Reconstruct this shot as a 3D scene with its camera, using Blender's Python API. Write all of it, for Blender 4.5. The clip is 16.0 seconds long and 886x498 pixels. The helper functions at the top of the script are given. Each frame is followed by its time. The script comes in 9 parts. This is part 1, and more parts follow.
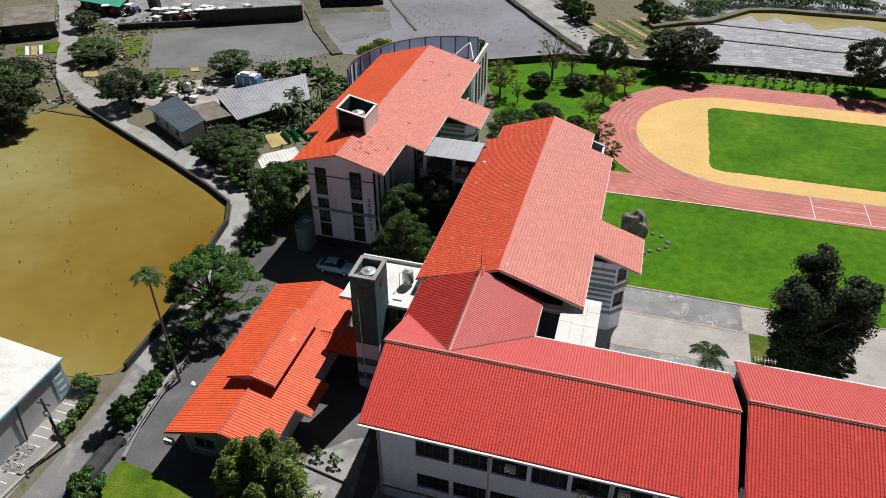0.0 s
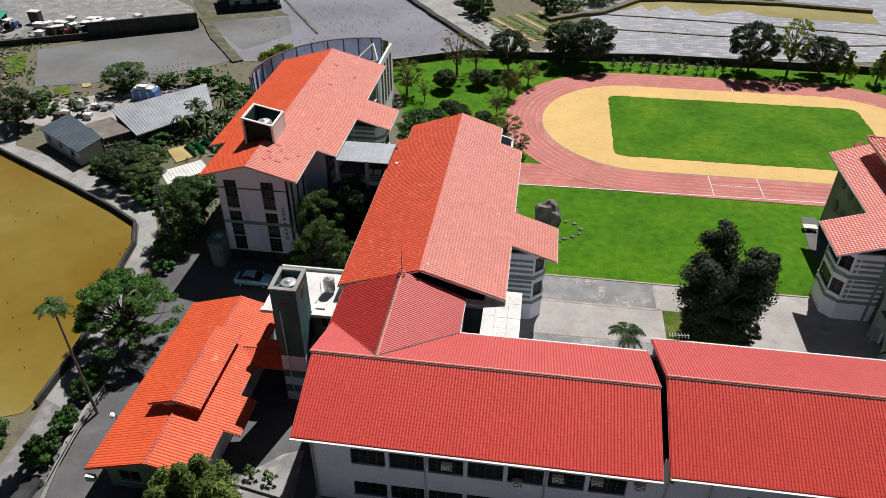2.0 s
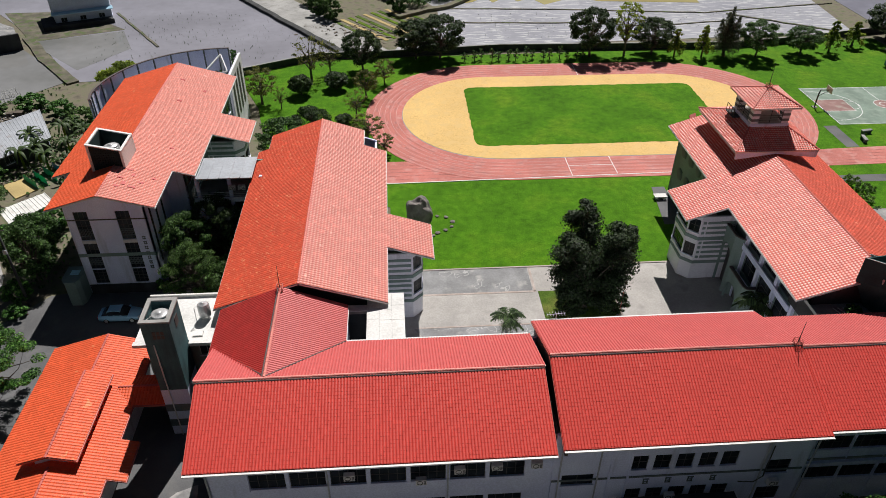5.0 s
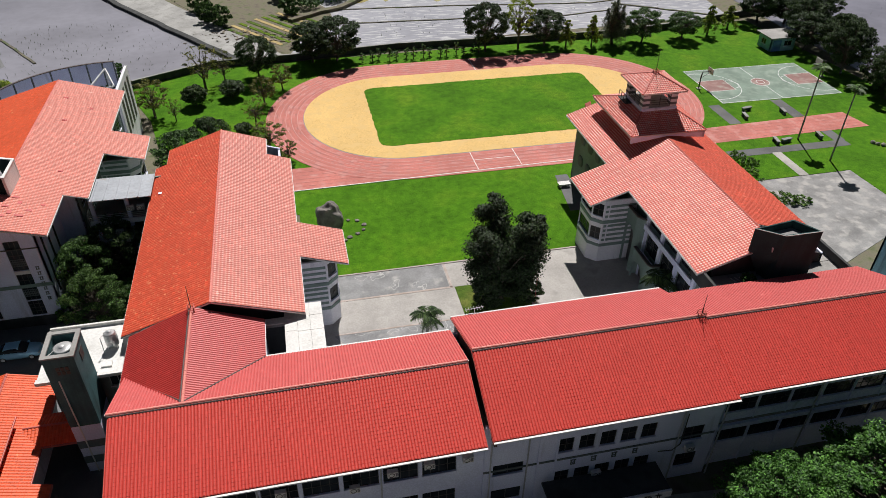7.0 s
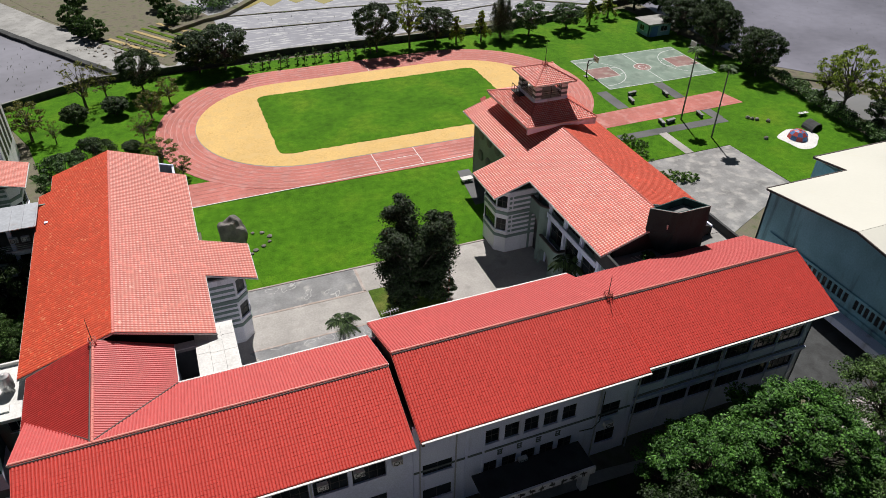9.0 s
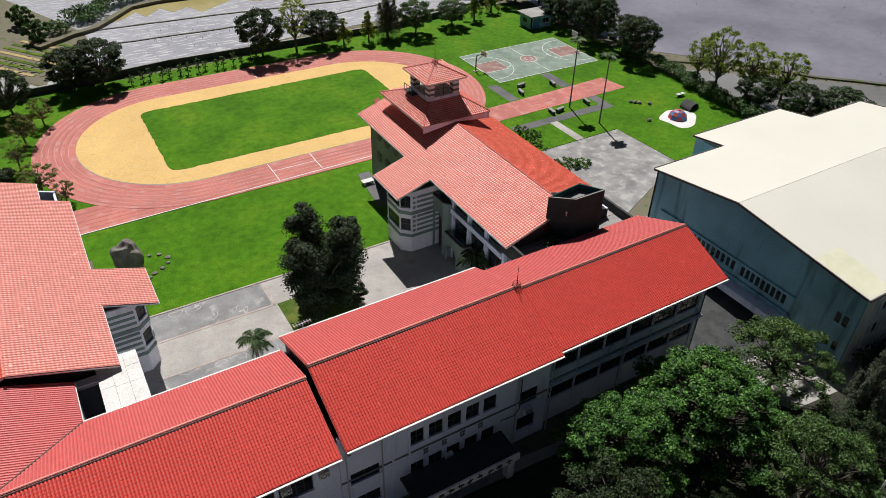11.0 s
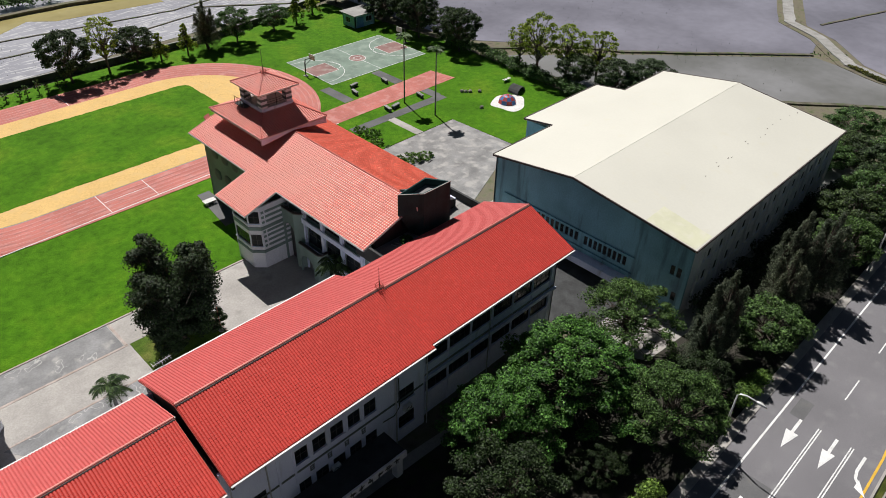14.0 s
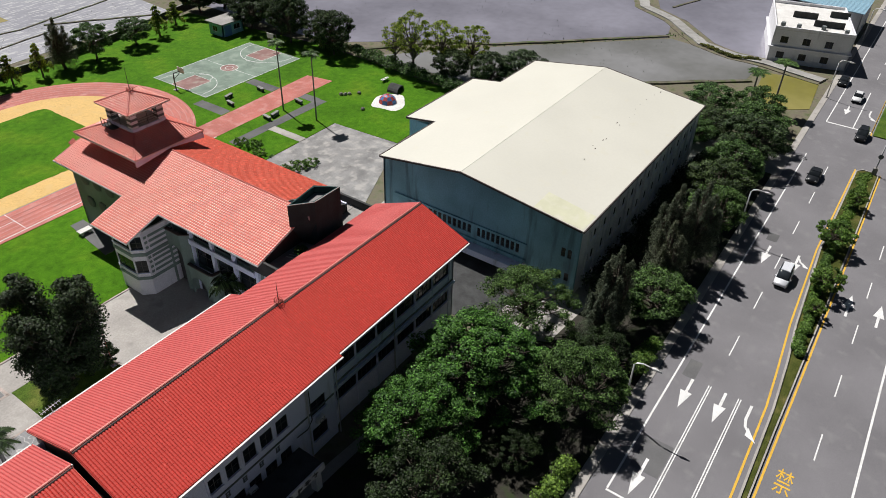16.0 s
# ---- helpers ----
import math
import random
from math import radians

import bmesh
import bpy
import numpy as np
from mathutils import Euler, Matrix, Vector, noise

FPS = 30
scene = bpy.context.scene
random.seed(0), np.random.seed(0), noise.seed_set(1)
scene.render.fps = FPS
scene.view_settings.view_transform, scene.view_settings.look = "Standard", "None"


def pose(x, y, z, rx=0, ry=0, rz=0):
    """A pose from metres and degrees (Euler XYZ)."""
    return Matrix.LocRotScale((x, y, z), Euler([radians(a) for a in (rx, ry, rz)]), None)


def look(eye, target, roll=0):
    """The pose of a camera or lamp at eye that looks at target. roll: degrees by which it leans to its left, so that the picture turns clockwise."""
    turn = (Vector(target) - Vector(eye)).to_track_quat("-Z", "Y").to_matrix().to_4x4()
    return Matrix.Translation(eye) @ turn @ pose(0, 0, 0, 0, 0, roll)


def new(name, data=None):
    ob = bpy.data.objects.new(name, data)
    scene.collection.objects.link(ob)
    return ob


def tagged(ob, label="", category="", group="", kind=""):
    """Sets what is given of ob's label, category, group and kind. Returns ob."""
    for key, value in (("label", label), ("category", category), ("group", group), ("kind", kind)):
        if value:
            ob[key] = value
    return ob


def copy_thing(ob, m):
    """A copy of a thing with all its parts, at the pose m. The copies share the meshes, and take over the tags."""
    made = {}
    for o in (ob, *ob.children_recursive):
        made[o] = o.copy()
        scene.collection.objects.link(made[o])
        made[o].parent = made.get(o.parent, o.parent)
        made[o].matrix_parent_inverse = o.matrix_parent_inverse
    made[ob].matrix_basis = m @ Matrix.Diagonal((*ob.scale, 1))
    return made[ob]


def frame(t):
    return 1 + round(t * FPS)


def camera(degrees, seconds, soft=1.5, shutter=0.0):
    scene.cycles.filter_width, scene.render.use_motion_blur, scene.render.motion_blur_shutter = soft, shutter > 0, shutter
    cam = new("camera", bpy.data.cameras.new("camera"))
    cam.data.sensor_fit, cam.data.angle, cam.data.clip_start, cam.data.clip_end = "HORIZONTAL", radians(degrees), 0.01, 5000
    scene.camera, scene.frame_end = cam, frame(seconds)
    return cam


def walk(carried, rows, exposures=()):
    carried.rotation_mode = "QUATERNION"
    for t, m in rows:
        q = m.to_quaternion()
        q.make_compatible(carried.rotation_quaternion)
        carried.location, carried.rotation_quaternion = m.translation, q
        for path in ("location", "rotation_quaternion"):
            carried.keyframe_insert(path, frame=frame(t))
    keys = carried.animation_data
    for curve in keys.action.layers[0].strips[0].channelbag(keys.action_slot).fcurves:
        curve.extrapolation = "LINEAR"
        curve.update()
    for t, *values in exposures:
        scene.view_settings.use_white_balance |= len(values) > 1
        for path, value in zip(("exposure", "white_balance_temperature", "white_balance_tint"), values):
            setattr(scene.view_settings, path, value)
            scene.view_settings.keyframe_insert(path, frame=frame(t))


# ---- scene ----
cam = camera(63.99, 16.0, soft=0.50)
# t, x, y, z, tilt, lean, heading
PATH = [
    (0, 0.02, -0.30, 53.04, 54.24, -0.01, 15.96),
    (0.5, 0.03, -0.30, 53.14, 54.21, -0.02, 14.03),
    (1, 0.03, -0.29, 53.24, 54.16, 0.03, 12.06),
    (1.5, 0.03, -0.29, 53.34, 54.12, -0.06, 10.07),
    (2, 0.04, -0.28, 53.44, 54.09, -0.12, 8.04),
    (2.5, 0.04, -0.26, 53.53, 54.06, -0.23, 6.11),
    (3, 0.04, -0.25, 53.62, 54.04, -0.29, 4.11),
    (3.5, 0.04, -0.23, 53.71, 54.02, -0.33, 2.09),
    (4, 0.04, -0.21, 53.80, 53.99, -0.37, 0.06),
    (6.5, 0.02, -0.09, 54.24, 53.83, -0.61, -10.34),
    (7, 0.01, -0.06, 54.33, 53.81, -0.68, -12.50),
    (7.5, 0.01, -0.03, 54.41, 53.80, -0.74, -14.68),
    (8, 0.00, 0.00, 54.50, 53.78, -0.80, -16.94),
    (8.5, -0.01, 0.03, 54.59, 53.78, -0.84, -19.18),
    (9, -0.02, 0.06, 54.67, 53.78, -0.84, -21.43),
    (11.5, -0.07, 0.21, 55.13, 53.78, -1.13, -32.89),
    (12, -0.09, 0.24, 55.22, 53.78, -1.19, -35.19),
    (12.5, -0.10, 0.27, 55.32, 53.79, -1.26, -37.52),
    (13, -0.12, 0.29, 55.41, 53.81, -1.24, -39.91),
    (13.5, -0.14, 0.32, 55.51, 53.81, -1.27, -42.31),
    (14, -0.15, 0.34, 55.62, 53.82, -1.29, -44.82),
    (14.5, -0.17, 0.36, 55.72, 53.83, -1.38, -47.35),
    (15, -0.19, 0.39, 55.83, 53.85, -1.37, -49.97),
    (15.5, -0.21, 0.40, 55.94, 53.88, -1.41, -52.58),
    (16, -0.23, 0.42, 56.05, 53.90, -1.41, -55.17),
]
walk(cam, [(t, pose(*p)) for t, *p in PATH])

# ---- light ----
world = bpy.data.worlds.new("sky")
scene.world = world
world.use_nodes = True
wn = world.node_tree.nodes
sky = wn.new("ShaderNodeTexSky")
sky.sky_type, sky.sun_disc = "NISHITA", False
sky.sun_elevation, sky.sun_rotation = radians(55.6), radians(17.9)
wn["Background"].inputs["Strength"].default_value = 0.016
world.node_tree.links.new(sky.outputs[0], wn["Background"].inputs["Color"])
sun = new("sun", bpy.data.lights.new("sun", "SUN"))
sun.data.energy, sun.data.angle, sun.data.color = 5.55, radians(0.55), (1.0, 0.965, 0.94)
sun.matrix_world = look((26.5, 82, 126), (0, 0, 0))
scene.view_settings.exposure = 0.0


# ---- materials ----
def nodes_of(name):
    m = bpy.data.materials.new(name)
    m.use_nodes = True
    return m, m.node_tree.nodes, m.node_tree.links, m.node_tree.nodes["Principled BSDF"]


def noise_of(n, l, scale, detail=4, stretch=None):
    geo = n.new("ShaderNodeNewGeometry")
    tex = n.new("ShaderNodeTexNoise")
    tex.inputs["Scale"].default_value, tex.inputs["Detail"].default_value = scale, detail
    src = geo.outputs["Position"]
    if stretch:
        vm = n.new("ShaderNodeVectorMath")
        vm.operation = "MULTIPLY"
        vm.inputs[1].default_value = stretch
        l.new(src, vm.inputs[0])
        src = vm.outputs[0]
    l.new(src, tex.inputs["Vector"])
    return tex.outputs["Fac"]


def ramp_of(n, l, fac, stops):
    r = n.new("ShaderNodeValToRGB")
    while len(r.color_ramp.elements) < len(stops):
        r.color_ramp.elements.new(0.5)
    for e, (p, c) in zip(r.color_ramp.elements, stops):
        e.position, e.color = p, (*c, 1)
    l.new(fac, r.inputs["Fac"])
    return r.outputs["Color"]


def mix_of(n, l, a, b, fac, mode="MIX"):
    m = n.new("ShaderNodeMix")
    m.data_type, m.blend_type = "RGBA", mode
    for sock, v in ((m.inputs[0], fac), (m.inputs[6], a), (m.inputs[7], b)):
        if isinstance(v, (int, float)):
            sock.default_value = v
        elif isinstance(v, tuple):
            sock.default_value = (*v, 1)
        else:
            l.new(v, sock)
    return m.outputs[2]


def bump_of(n, l, bsdf, height, strength, dist=0.05):
    b = n.new("ShaderNodeBump")
    b.inputs["Strength"].default_value, b.inputs["Distance"].default_value = strength, dist
    l.new(height, b.inputs["Height"])
    l.new(b.outputs[0], bsdf.inputs["Normal"])


def tone(c, k):
    return tuple(min(1.0, v * k) for v in c)


def surface(name, colour, rough=0.8, var=0.25, big=0.25, small=6.0, bump=0.25, metal=0.0, stain=None, stain_at=(0.55, 0.75), spec=0.4, streak=False, tide=None, grain=0.5):
    """A worn plain surface: broad and fine variation, and stains where given."""
    m, n, l, b = nodes_of(name)
    broad = noise_of(n, l, big, 5)
    fine = noise_of(n, l, small, 6)
    col = ramp_of(n, l, broad, [(0.3, tone(colour, 1 - var)), (0.7, tone(colour, 1 + var))])
    col = mix_of(n, l, col, ramp_of(n, l, fine, [(0.3, (0.6,) * 3), (0.7, (1.0,) * 3)]), grain, "MULTIPLY")
    if stain:
        blot = noise_of(n, l, 0.6 if not streak else 0.9, 6, (1, 1, 0.12) if streak else None)
        mask = ramp_of(n, l, blot, [(stain_at[0], (0, 0, 0)), (stain_at[1], (1, 1, 1))])
        col = mix_of(n, l, col, stain, mask)
    if tide:
        rim = noise_of(n, l, 0.45, 2)
        mask = ramp_of(n, l, rim, [(0.592, (0, 0, 0)), (0.60, (0.5,) * 3), (0.606, (0.5,) * 3), (0.614, (0, 0, 0))])
        col = mix_of(n, l, col, tide, mask)
    l.new(col, b.inputs["Base Color"])
    b.inputs["Roughness"].default_value, b.inputs["Metallic"].default_value = rough, metal
    b.inputs["Specular IOR Level"].default_value = spec
    bump_of(n, l, b, fine, bump)
    return m


def math_of(n, l, op, a, b=None):
    m = n.new("ShaderNodeMath")
    m.operation = op
    for sock, v in zip(m.inputs, (a, b)):
        if isinstance(v, (int, float)):
            sock.default_value = v
        elif v is not None:
            l.new(v, sock)
    return m.outputs[0]


def tiles(name, colour, rough, spread, lichen=None, amount=(0.62, 0.8), pitch=(0.34, 0.4), spec=0.45, weather=0.6, worn=None):
    """Glazed roof tiles: each its own tone, with broad weathering, lichen, and pale worn lower lips.
    worn: (pale colour, axis down the slope, way down, ridge, course, rib pitch, how much)."""
    m, n, l, b = nodes_of(name)
    geo = n.new("ShaderNodeNewGeometry")
    snap = n.new("ShaderNodeVectorMath")
    snap.operation = "SNAP"
    snap.inputs[1].default_value = (*pitch, 50)
    l.new(geo.outputs["Position"], snap.inputs[0])
    white = n.new("ShaderNodeTexWhiteNoise")
    l.new(snap.outputs[0], white.inputs["Vector"])
    col = ramp_of(n, l, white.outputs["Value"], [(0.0, tone(colour, 1 - spread)), (0.85, colour), (1.0, tone(colour, 1 + spread))])
    broad = noise_of(n, l, 0.35, 6)
    col = mix_of(n, l, col, ramp_of(n, l, broad, [(0.3, (0.72,) * 3), (0.65, (1,) * 3)]), weather, "MULTIPLY")
    if worn:
        pale, axis, way, ridge, course, rib, much = worn
        sep = n.new("ShaderNodeSeparateXYZ")
        l.new(geo.outputs["Position"], sep.inputs[0])
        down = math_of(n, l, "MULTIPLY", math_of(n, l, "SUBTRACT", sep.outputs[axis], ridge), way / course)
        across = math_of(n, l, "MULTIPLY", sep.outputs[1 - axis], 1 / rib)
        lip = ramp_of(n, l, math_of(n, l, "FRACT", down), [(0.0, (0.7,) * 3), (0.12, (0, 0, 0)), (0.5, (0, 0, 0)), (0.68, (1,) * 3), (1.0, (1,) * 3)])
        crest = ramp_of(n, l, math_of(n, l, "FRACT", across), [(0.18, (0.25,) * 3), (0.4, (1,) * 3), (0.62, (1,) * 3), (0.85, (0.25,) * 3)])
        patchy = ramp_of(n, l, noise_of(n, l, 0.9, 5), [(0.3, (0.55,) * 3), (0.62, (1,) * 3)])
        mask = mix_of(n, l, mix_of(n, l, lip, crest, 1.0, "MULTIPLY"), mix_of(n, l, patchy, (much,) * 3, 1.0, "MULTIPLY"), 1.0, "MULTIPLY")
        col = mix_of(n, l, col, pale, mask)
    if lichen:
        spots = noise_of(n, l, 3.2, 8)
        mask = ramp_of(n, l, spots, [(amount[0], (0, 0, 0)), (amount[1], (1, 1, 1))])
        col = mix_of(n, l, col, lichen, mask)
        blot = ramp_of(n, l, noise_of(n, l, 1.1, 3), [(0.70, (0, 0, 0)), (0.73, (0.6,) * 3)])
        col = mix_of(n, l, col, tone(lichen, 1.15), blot)
    fine = noise_of(n, l, 9, 4)
    l.new(col, b.inputs["Base Color"])
    b.inputs["Roughness"].default_value = rough
    b.inputs["Specular IOR Level"].default_value = spec
    bump_of(n, l, b, fine, 0.2, 0.02)
    return m


def foliage(name, dark, light, rough=0.55, through_light=0.14):
    m, n, l, b = nodes_of(name)
    geo = n.new("ShaderNodeNewGeometry")
    info = n.new("ShaderNodeObjectInfo")
    col = ramp_of(n, l, geo.outputs["Random Per Island"], [(0.0, dark), (0.45, tone(light, 0.42)), (0.82, tone(light, 0.8)), (1.0, tone(light, 1.12))])
    clump = noise_of(n, l, 0.45, 3)
    col = mix_of(n, l, col, ramp_of(n, l, clump, [(0.35, (0.55, 0.6, 0.6)), (0.65, (1, 1, 1))]), 1.0, "MULTIPLY")
    col = mix_of(n, l, col, ramp_of(n, l, info.outputs["Random"], [(0.0, (0.85, 0.9, 0.88)), (1.0, (1.1, 1.05, 0.95))]), 1.0, "MULTIPLY")
    l.new(col, b.inputs["Base Color"])
    b.inputs["Roughness"].default_value = rough
    b.inputs["Specular IOR Level"].default_value = 0.25
    tr = n.new("ShaderNodeBsdfTranslucent")
    l.new(col, tr.inputs["Color"])
    mixer = n.new("ShaderNodeMixShader")
    mixer.inputs[0].default_value = through_light
    l.new(b.outputs[0], mixer.inputs[1])
    l.new(tr.outputs[0], mixer.inputs[2])
    l.new(mixer.outputs[0], n["Material Output"].inputs["Surface"])
    return m


def grass_of(name, dark, mid, light, patch=0.12):
    m, n, l, b = nodes_of(name)
    broad = noise_of(n, l, patch, 6)
    mown = noise_of(n, l, 0.9, 8)
    fine = noise_of(n, l, 9.0, 6)
    col = ramp_of(n, l, broad, [(0.3, dark), (0.52, mid), (0.72, light)])
    col = mix_of(n, l, col, ramp_of(n, l, mown, [(0.3, (0.55, 0.62, 0.5)), (0.65, (1.1, 1.05, 1))]), 0.75, "MULTIPLY")
    col = mix_of(n, l, col, ramp_of(n, l, fine, [(0.3, (0.45, 0.5, 0.4)), (0.65, (1.15, 1.1, 1))]), 0.8, "MULTIPLY")
    l.new(col, b.inputs["Base Color"])
    b.inputs["Roughness"].default_value = 0.9
    b.inputs["Specular IOR Level"].default_value = 0.1
    bump_of(n, l, b, fine, 0.6, 0.12)
    return m


def water_of(name, dark, light, rough=0.12, wide=0.05, mid=None, glint=None):
    m, n, l, b = nodes_of(name)
    broad = noise_of(n, l, wide, 4)
    mud = noise_of(n, l, 0.5, 8)
    col = ramp_of(n, l, broad, [(0.35, dark), (0.5, mid), (0.65, light)] if mid else [(0.35, dark), (0.65, light)])
    # pale streaks imitate sky glints on wind ripples
    if glint:
        streaks = ramp_of(n, l, noise_of(n, l, 1.0, 5, (0.28, 1.5, 1)), [(0.54, (0, 0, 0)), (0.60, (0.85,) * 3)])
        col = mix_of(n, l, col, glint, streaks)
    col = mix_of(n, l, col, ramp_of(n, l, mud, [(0.3, (0.72, 0.72, 0.7)), (0.6, (1, 1, 1))]), 0.3, "MULTIPLY")
    l.new(col, b.inputs["Base Color"])
    b.inputs["Roughness"].default_value = rough
    b.inputs["Specular IOR Level"].default_value = 0.5
    bump_of(n, l, b, noise_of(n, l, 1.5, 3), 0.04, 0.05)
    return m


def glass_of(name, colour):
    m, n, l, b = nodes_of(name)
    col = ramp_of(n, l, noise_of(n, l, 0.4, 3), [(0.35, tone(colour, 0.6)), (0.65, tone(colour, 1.5))])
    l.new(col, b.inputs["Base Color"])
    b.inputs["Roughness"].default_value = 0.08
    b.inputs["Specular IOR Level"].default_value = 0.22
    return m


RED_TILE = tiles("red_tile", (0.61, 0.064, 0.048), 0.48, 0.07, (0.62, 0.10, 0.08), (0.66, 0.88), pitch=(0.245, 0.26), spec=0.4, weather=0.15)
# red_tile made pinker: grazing sky sheen on the back slopes, put into colour
SHEEN_TILE = tiles("sheen_red_tile", (0.545, 0.108, 0.102), 0.48, 0.05, (0.58, 0.16, 0.145), (0.6, 0.85), pitch=(0.25, 0.35), spec=0.5, weather=0.15)
ORANGE_TILE = tiles("orange_tile", (0.76, 0.115, 0.038), 0.55, 0.12, (0.66, 0.27, 0.12), (0.66, 0.86), pitch=(0.31, 0.32), weather=0.35)
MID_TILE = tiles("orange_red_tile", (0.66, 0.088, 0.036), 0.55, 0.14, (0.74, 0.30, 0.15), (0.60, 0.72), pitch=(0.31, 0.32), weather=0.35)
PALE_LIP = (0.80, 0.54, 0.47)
MID_PALE = tiles("pinkish_tile_mid", (0.64, 0.205, 0.160), 0.55, 0.14, (0.80, 0.50, 0.41), (0.68, 0.86), pitch=(0.31, 0.32), spec=0.3, weather=0.25, worn=(PALE_LIP, 0, 1, -9.3, 0.31, 0.32, 0.5))
REAR_PALE = tiles("pinkish_tile_rear", (0.70, 0.235, 0.180), 0.55, 0.14, (0.80, 0.50, 0.41), (0.68, 0.86), pitch=(0.2954, 0.305), spec=0.3, weather=0.25, worn=(PALE_LIP, 0, 1, -32.115, 0.2954, 0.305, 0.42))
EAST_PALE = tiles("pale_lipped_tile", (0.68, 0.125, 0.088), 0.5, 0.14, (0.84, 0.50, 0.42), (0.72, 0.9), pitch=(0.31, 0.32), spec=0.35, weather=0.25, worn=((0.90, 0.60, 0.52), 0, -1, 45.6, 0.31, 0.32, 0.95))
TOWER_TILE = [tiles("tower_tile", (0.70, 0.13, 0.09), 0.5, 0.2, (0.88, 0.60, 0.52), (0.58, 0.72), pitch=(0.3, 0.3), spec=0.35, weather=0.2, worn=((0.92, 0.66, 0.58), k, -1, 0.0, 0.29, 0.31, 0.95)) for k in (1, 0)]
BRICK_TILE = tiles("brick_tile", (0.64, 0.115, 0.07), 0.5, 0.18, (0.70, 0.29, 0.19), (0.64, 0.82), pitch=(0.31, 0.32), spec=0.35, weather=0.3)
CRIMSON_TILE = tiles("crimson_tile", (0.46, 0.042, 0.035), 0.45, 0.12, weather=0.2)
RIDGE_PALE = surface("ridge_pale", (0.72, 0.24, 0.20), 0.55, 0.15)
RIDGE_RED = surface("ridge_red", (0.56, 0.13, 0.10), 0.55, 0.25)
WHITE_TRIM = surface("white_trim", (0.72, 0.72, 0.7), 0.6, 0.12, stain=(0.35, 0.33, 0.3), stain_at=(0.62, 0.85))
DARK_TRIM = surface("dark_trim", (0.09, 0.07, 0.065), 0.7, 0.3)
WALL_PALE = surface("wall_pale", (0.74, 0.78, 1.0), 0.85, 0.1, 0.3, 8, 0.15, stain=(0.30, 0.31, 0.34), stain_at=(0.6, 0.85), streak=True)
WALL_WHITE = surface("wall_white", (0.80, 0.80, 0.83), 0.85, 0.1, 0.3, 8, 0.15, stain=(0.32, 0.33, 0.34), stain_at=(0.58, 0.85), streak=True)
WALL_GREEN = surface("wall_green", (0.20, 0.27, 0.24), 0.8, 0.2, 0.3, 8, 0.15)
BAND_GREY = surface("band_grey", (0.13, 0.15, 0.15), 0.75, 0.2)
HALL_WALL = surface("hall_wall", (0.25, 0.48, 0.57), 0.8, 0.22, 0.2, 5, 0.2, stain=(0.09, 0.15, 0.175), stain_at=(0.58, 0.76), streak=True)
HALL_ROOF = surface("hall_roof", (0.615, 0.605, 0.53), 0.5, 0.04, 0.08, 3, 0.03, stain=(0.60, 0.58, 0.47), stain_at=(0.60, 0.90), grain=0.08)
PATCH_CREAM = surface("patch_cream", (0.60, 0.60, 0.44), 0.5, 0.06, 0.5, 3, 0.03, stain=(0.64, 0.625, 0.52), stain_at=(0.5, 0.7), grain=0.08)
CONCRETE = surface("concrete", (0.31, 0.30, 0.285), 0.85, 0.22, 0.2, 5, 0.3, stain=(0.20, 0.195, 0.18), stain_at=(0.5, 0.72))
CONCRETE_LIGHT = surface("concrete_light", (0.40, 0.378, 0.35), 0.85, 0.2, 0.3, 5, 0.25, stain=(0.27, 0.255, 0.235), stain_at=(0.48, 0.72))
CONCRETE_GREY = surface("concrete_grey", (0.235, 0.235, 0.235), 0.85, 0.3, 0.35, 5, 0.3, stain=(0.36, 0.35, 0.33), stain_at=(0.56, 0.74), tide=(0.6, 0.585, 0.55))
CONCRETE_WHITE = surface("concrete_white", (0.72, 0.71, 0.68), 0.8, 0.1, 0.4, 5, 0.2, stain=(0.45, 0.44, 0.4), stain_at=(0.55, 0.8))
CONCRETE_BLACK = surface("concrete_black", (0.019, 0.040, 0.040), 0.9, 0.3, 0.5, 6, 0.3, stain=(0.012, 0.024, 0.024), stain_at=(0.5, 0.75), streak=True)
COURT_GREY = surface("court_grey", (0.255, 0.25, 0.245), 0.85, 0.3, 0.35, 5, 0.35, stain=(0.36, 0.345, 0.325), stain_at=(0.50, 0.66))
SHAFT_GREY = surface("shaft_grey", (0.060, 0.135, 0.145), 0.9, 0.25, 0.5, 6, 0.3, stain=(0.022, 0.052, 0.056), stain_at=(0.48, 0.68), streak=True)
SKYLIGHT_BLUE = surface("skylight_blue", (0.35, 0.62, 0.72), 0.35, 0.1, 0.5, 4, 0.05)
TANK_GREY = surface("tank_grey", (0.019, 0.060, 0.060), 0.9, 0.25, 0.5, 6, 0.3, stain=(0.009, 0.028, 0.028), stain_at=(0.5, 0.75), streak=True)
LANE_DARK = surface("worn_asphalt_lane", (0.205, 0.20, 0.20), 0.9, 0.16, 0.3, 8, 0.3, stain=(0.29, 0.28, 0.265), stain_at=(0.52, 0.72))
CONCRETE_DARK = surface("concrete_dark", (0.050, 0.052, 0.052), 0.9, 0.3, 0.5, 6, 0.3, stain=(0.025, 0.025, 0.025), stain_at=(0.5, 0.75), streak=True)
ASPHALT = surface("asphalt", (0.185, 0.18, 0.19), 0.85, 0.14, 0.12, 14, 0.3, stain=(0.21, 0.208, 0.21), stain_at=(0.55, 0.8))
ASPHALT_OLD = surface("asphalt_old", (0.12, 0.12, 0.122), 0.9, 0.25, 0.2, 10, 0.3, stain=(0.15, 0.147, 0.14), stain_at=(0.55, 0.78))
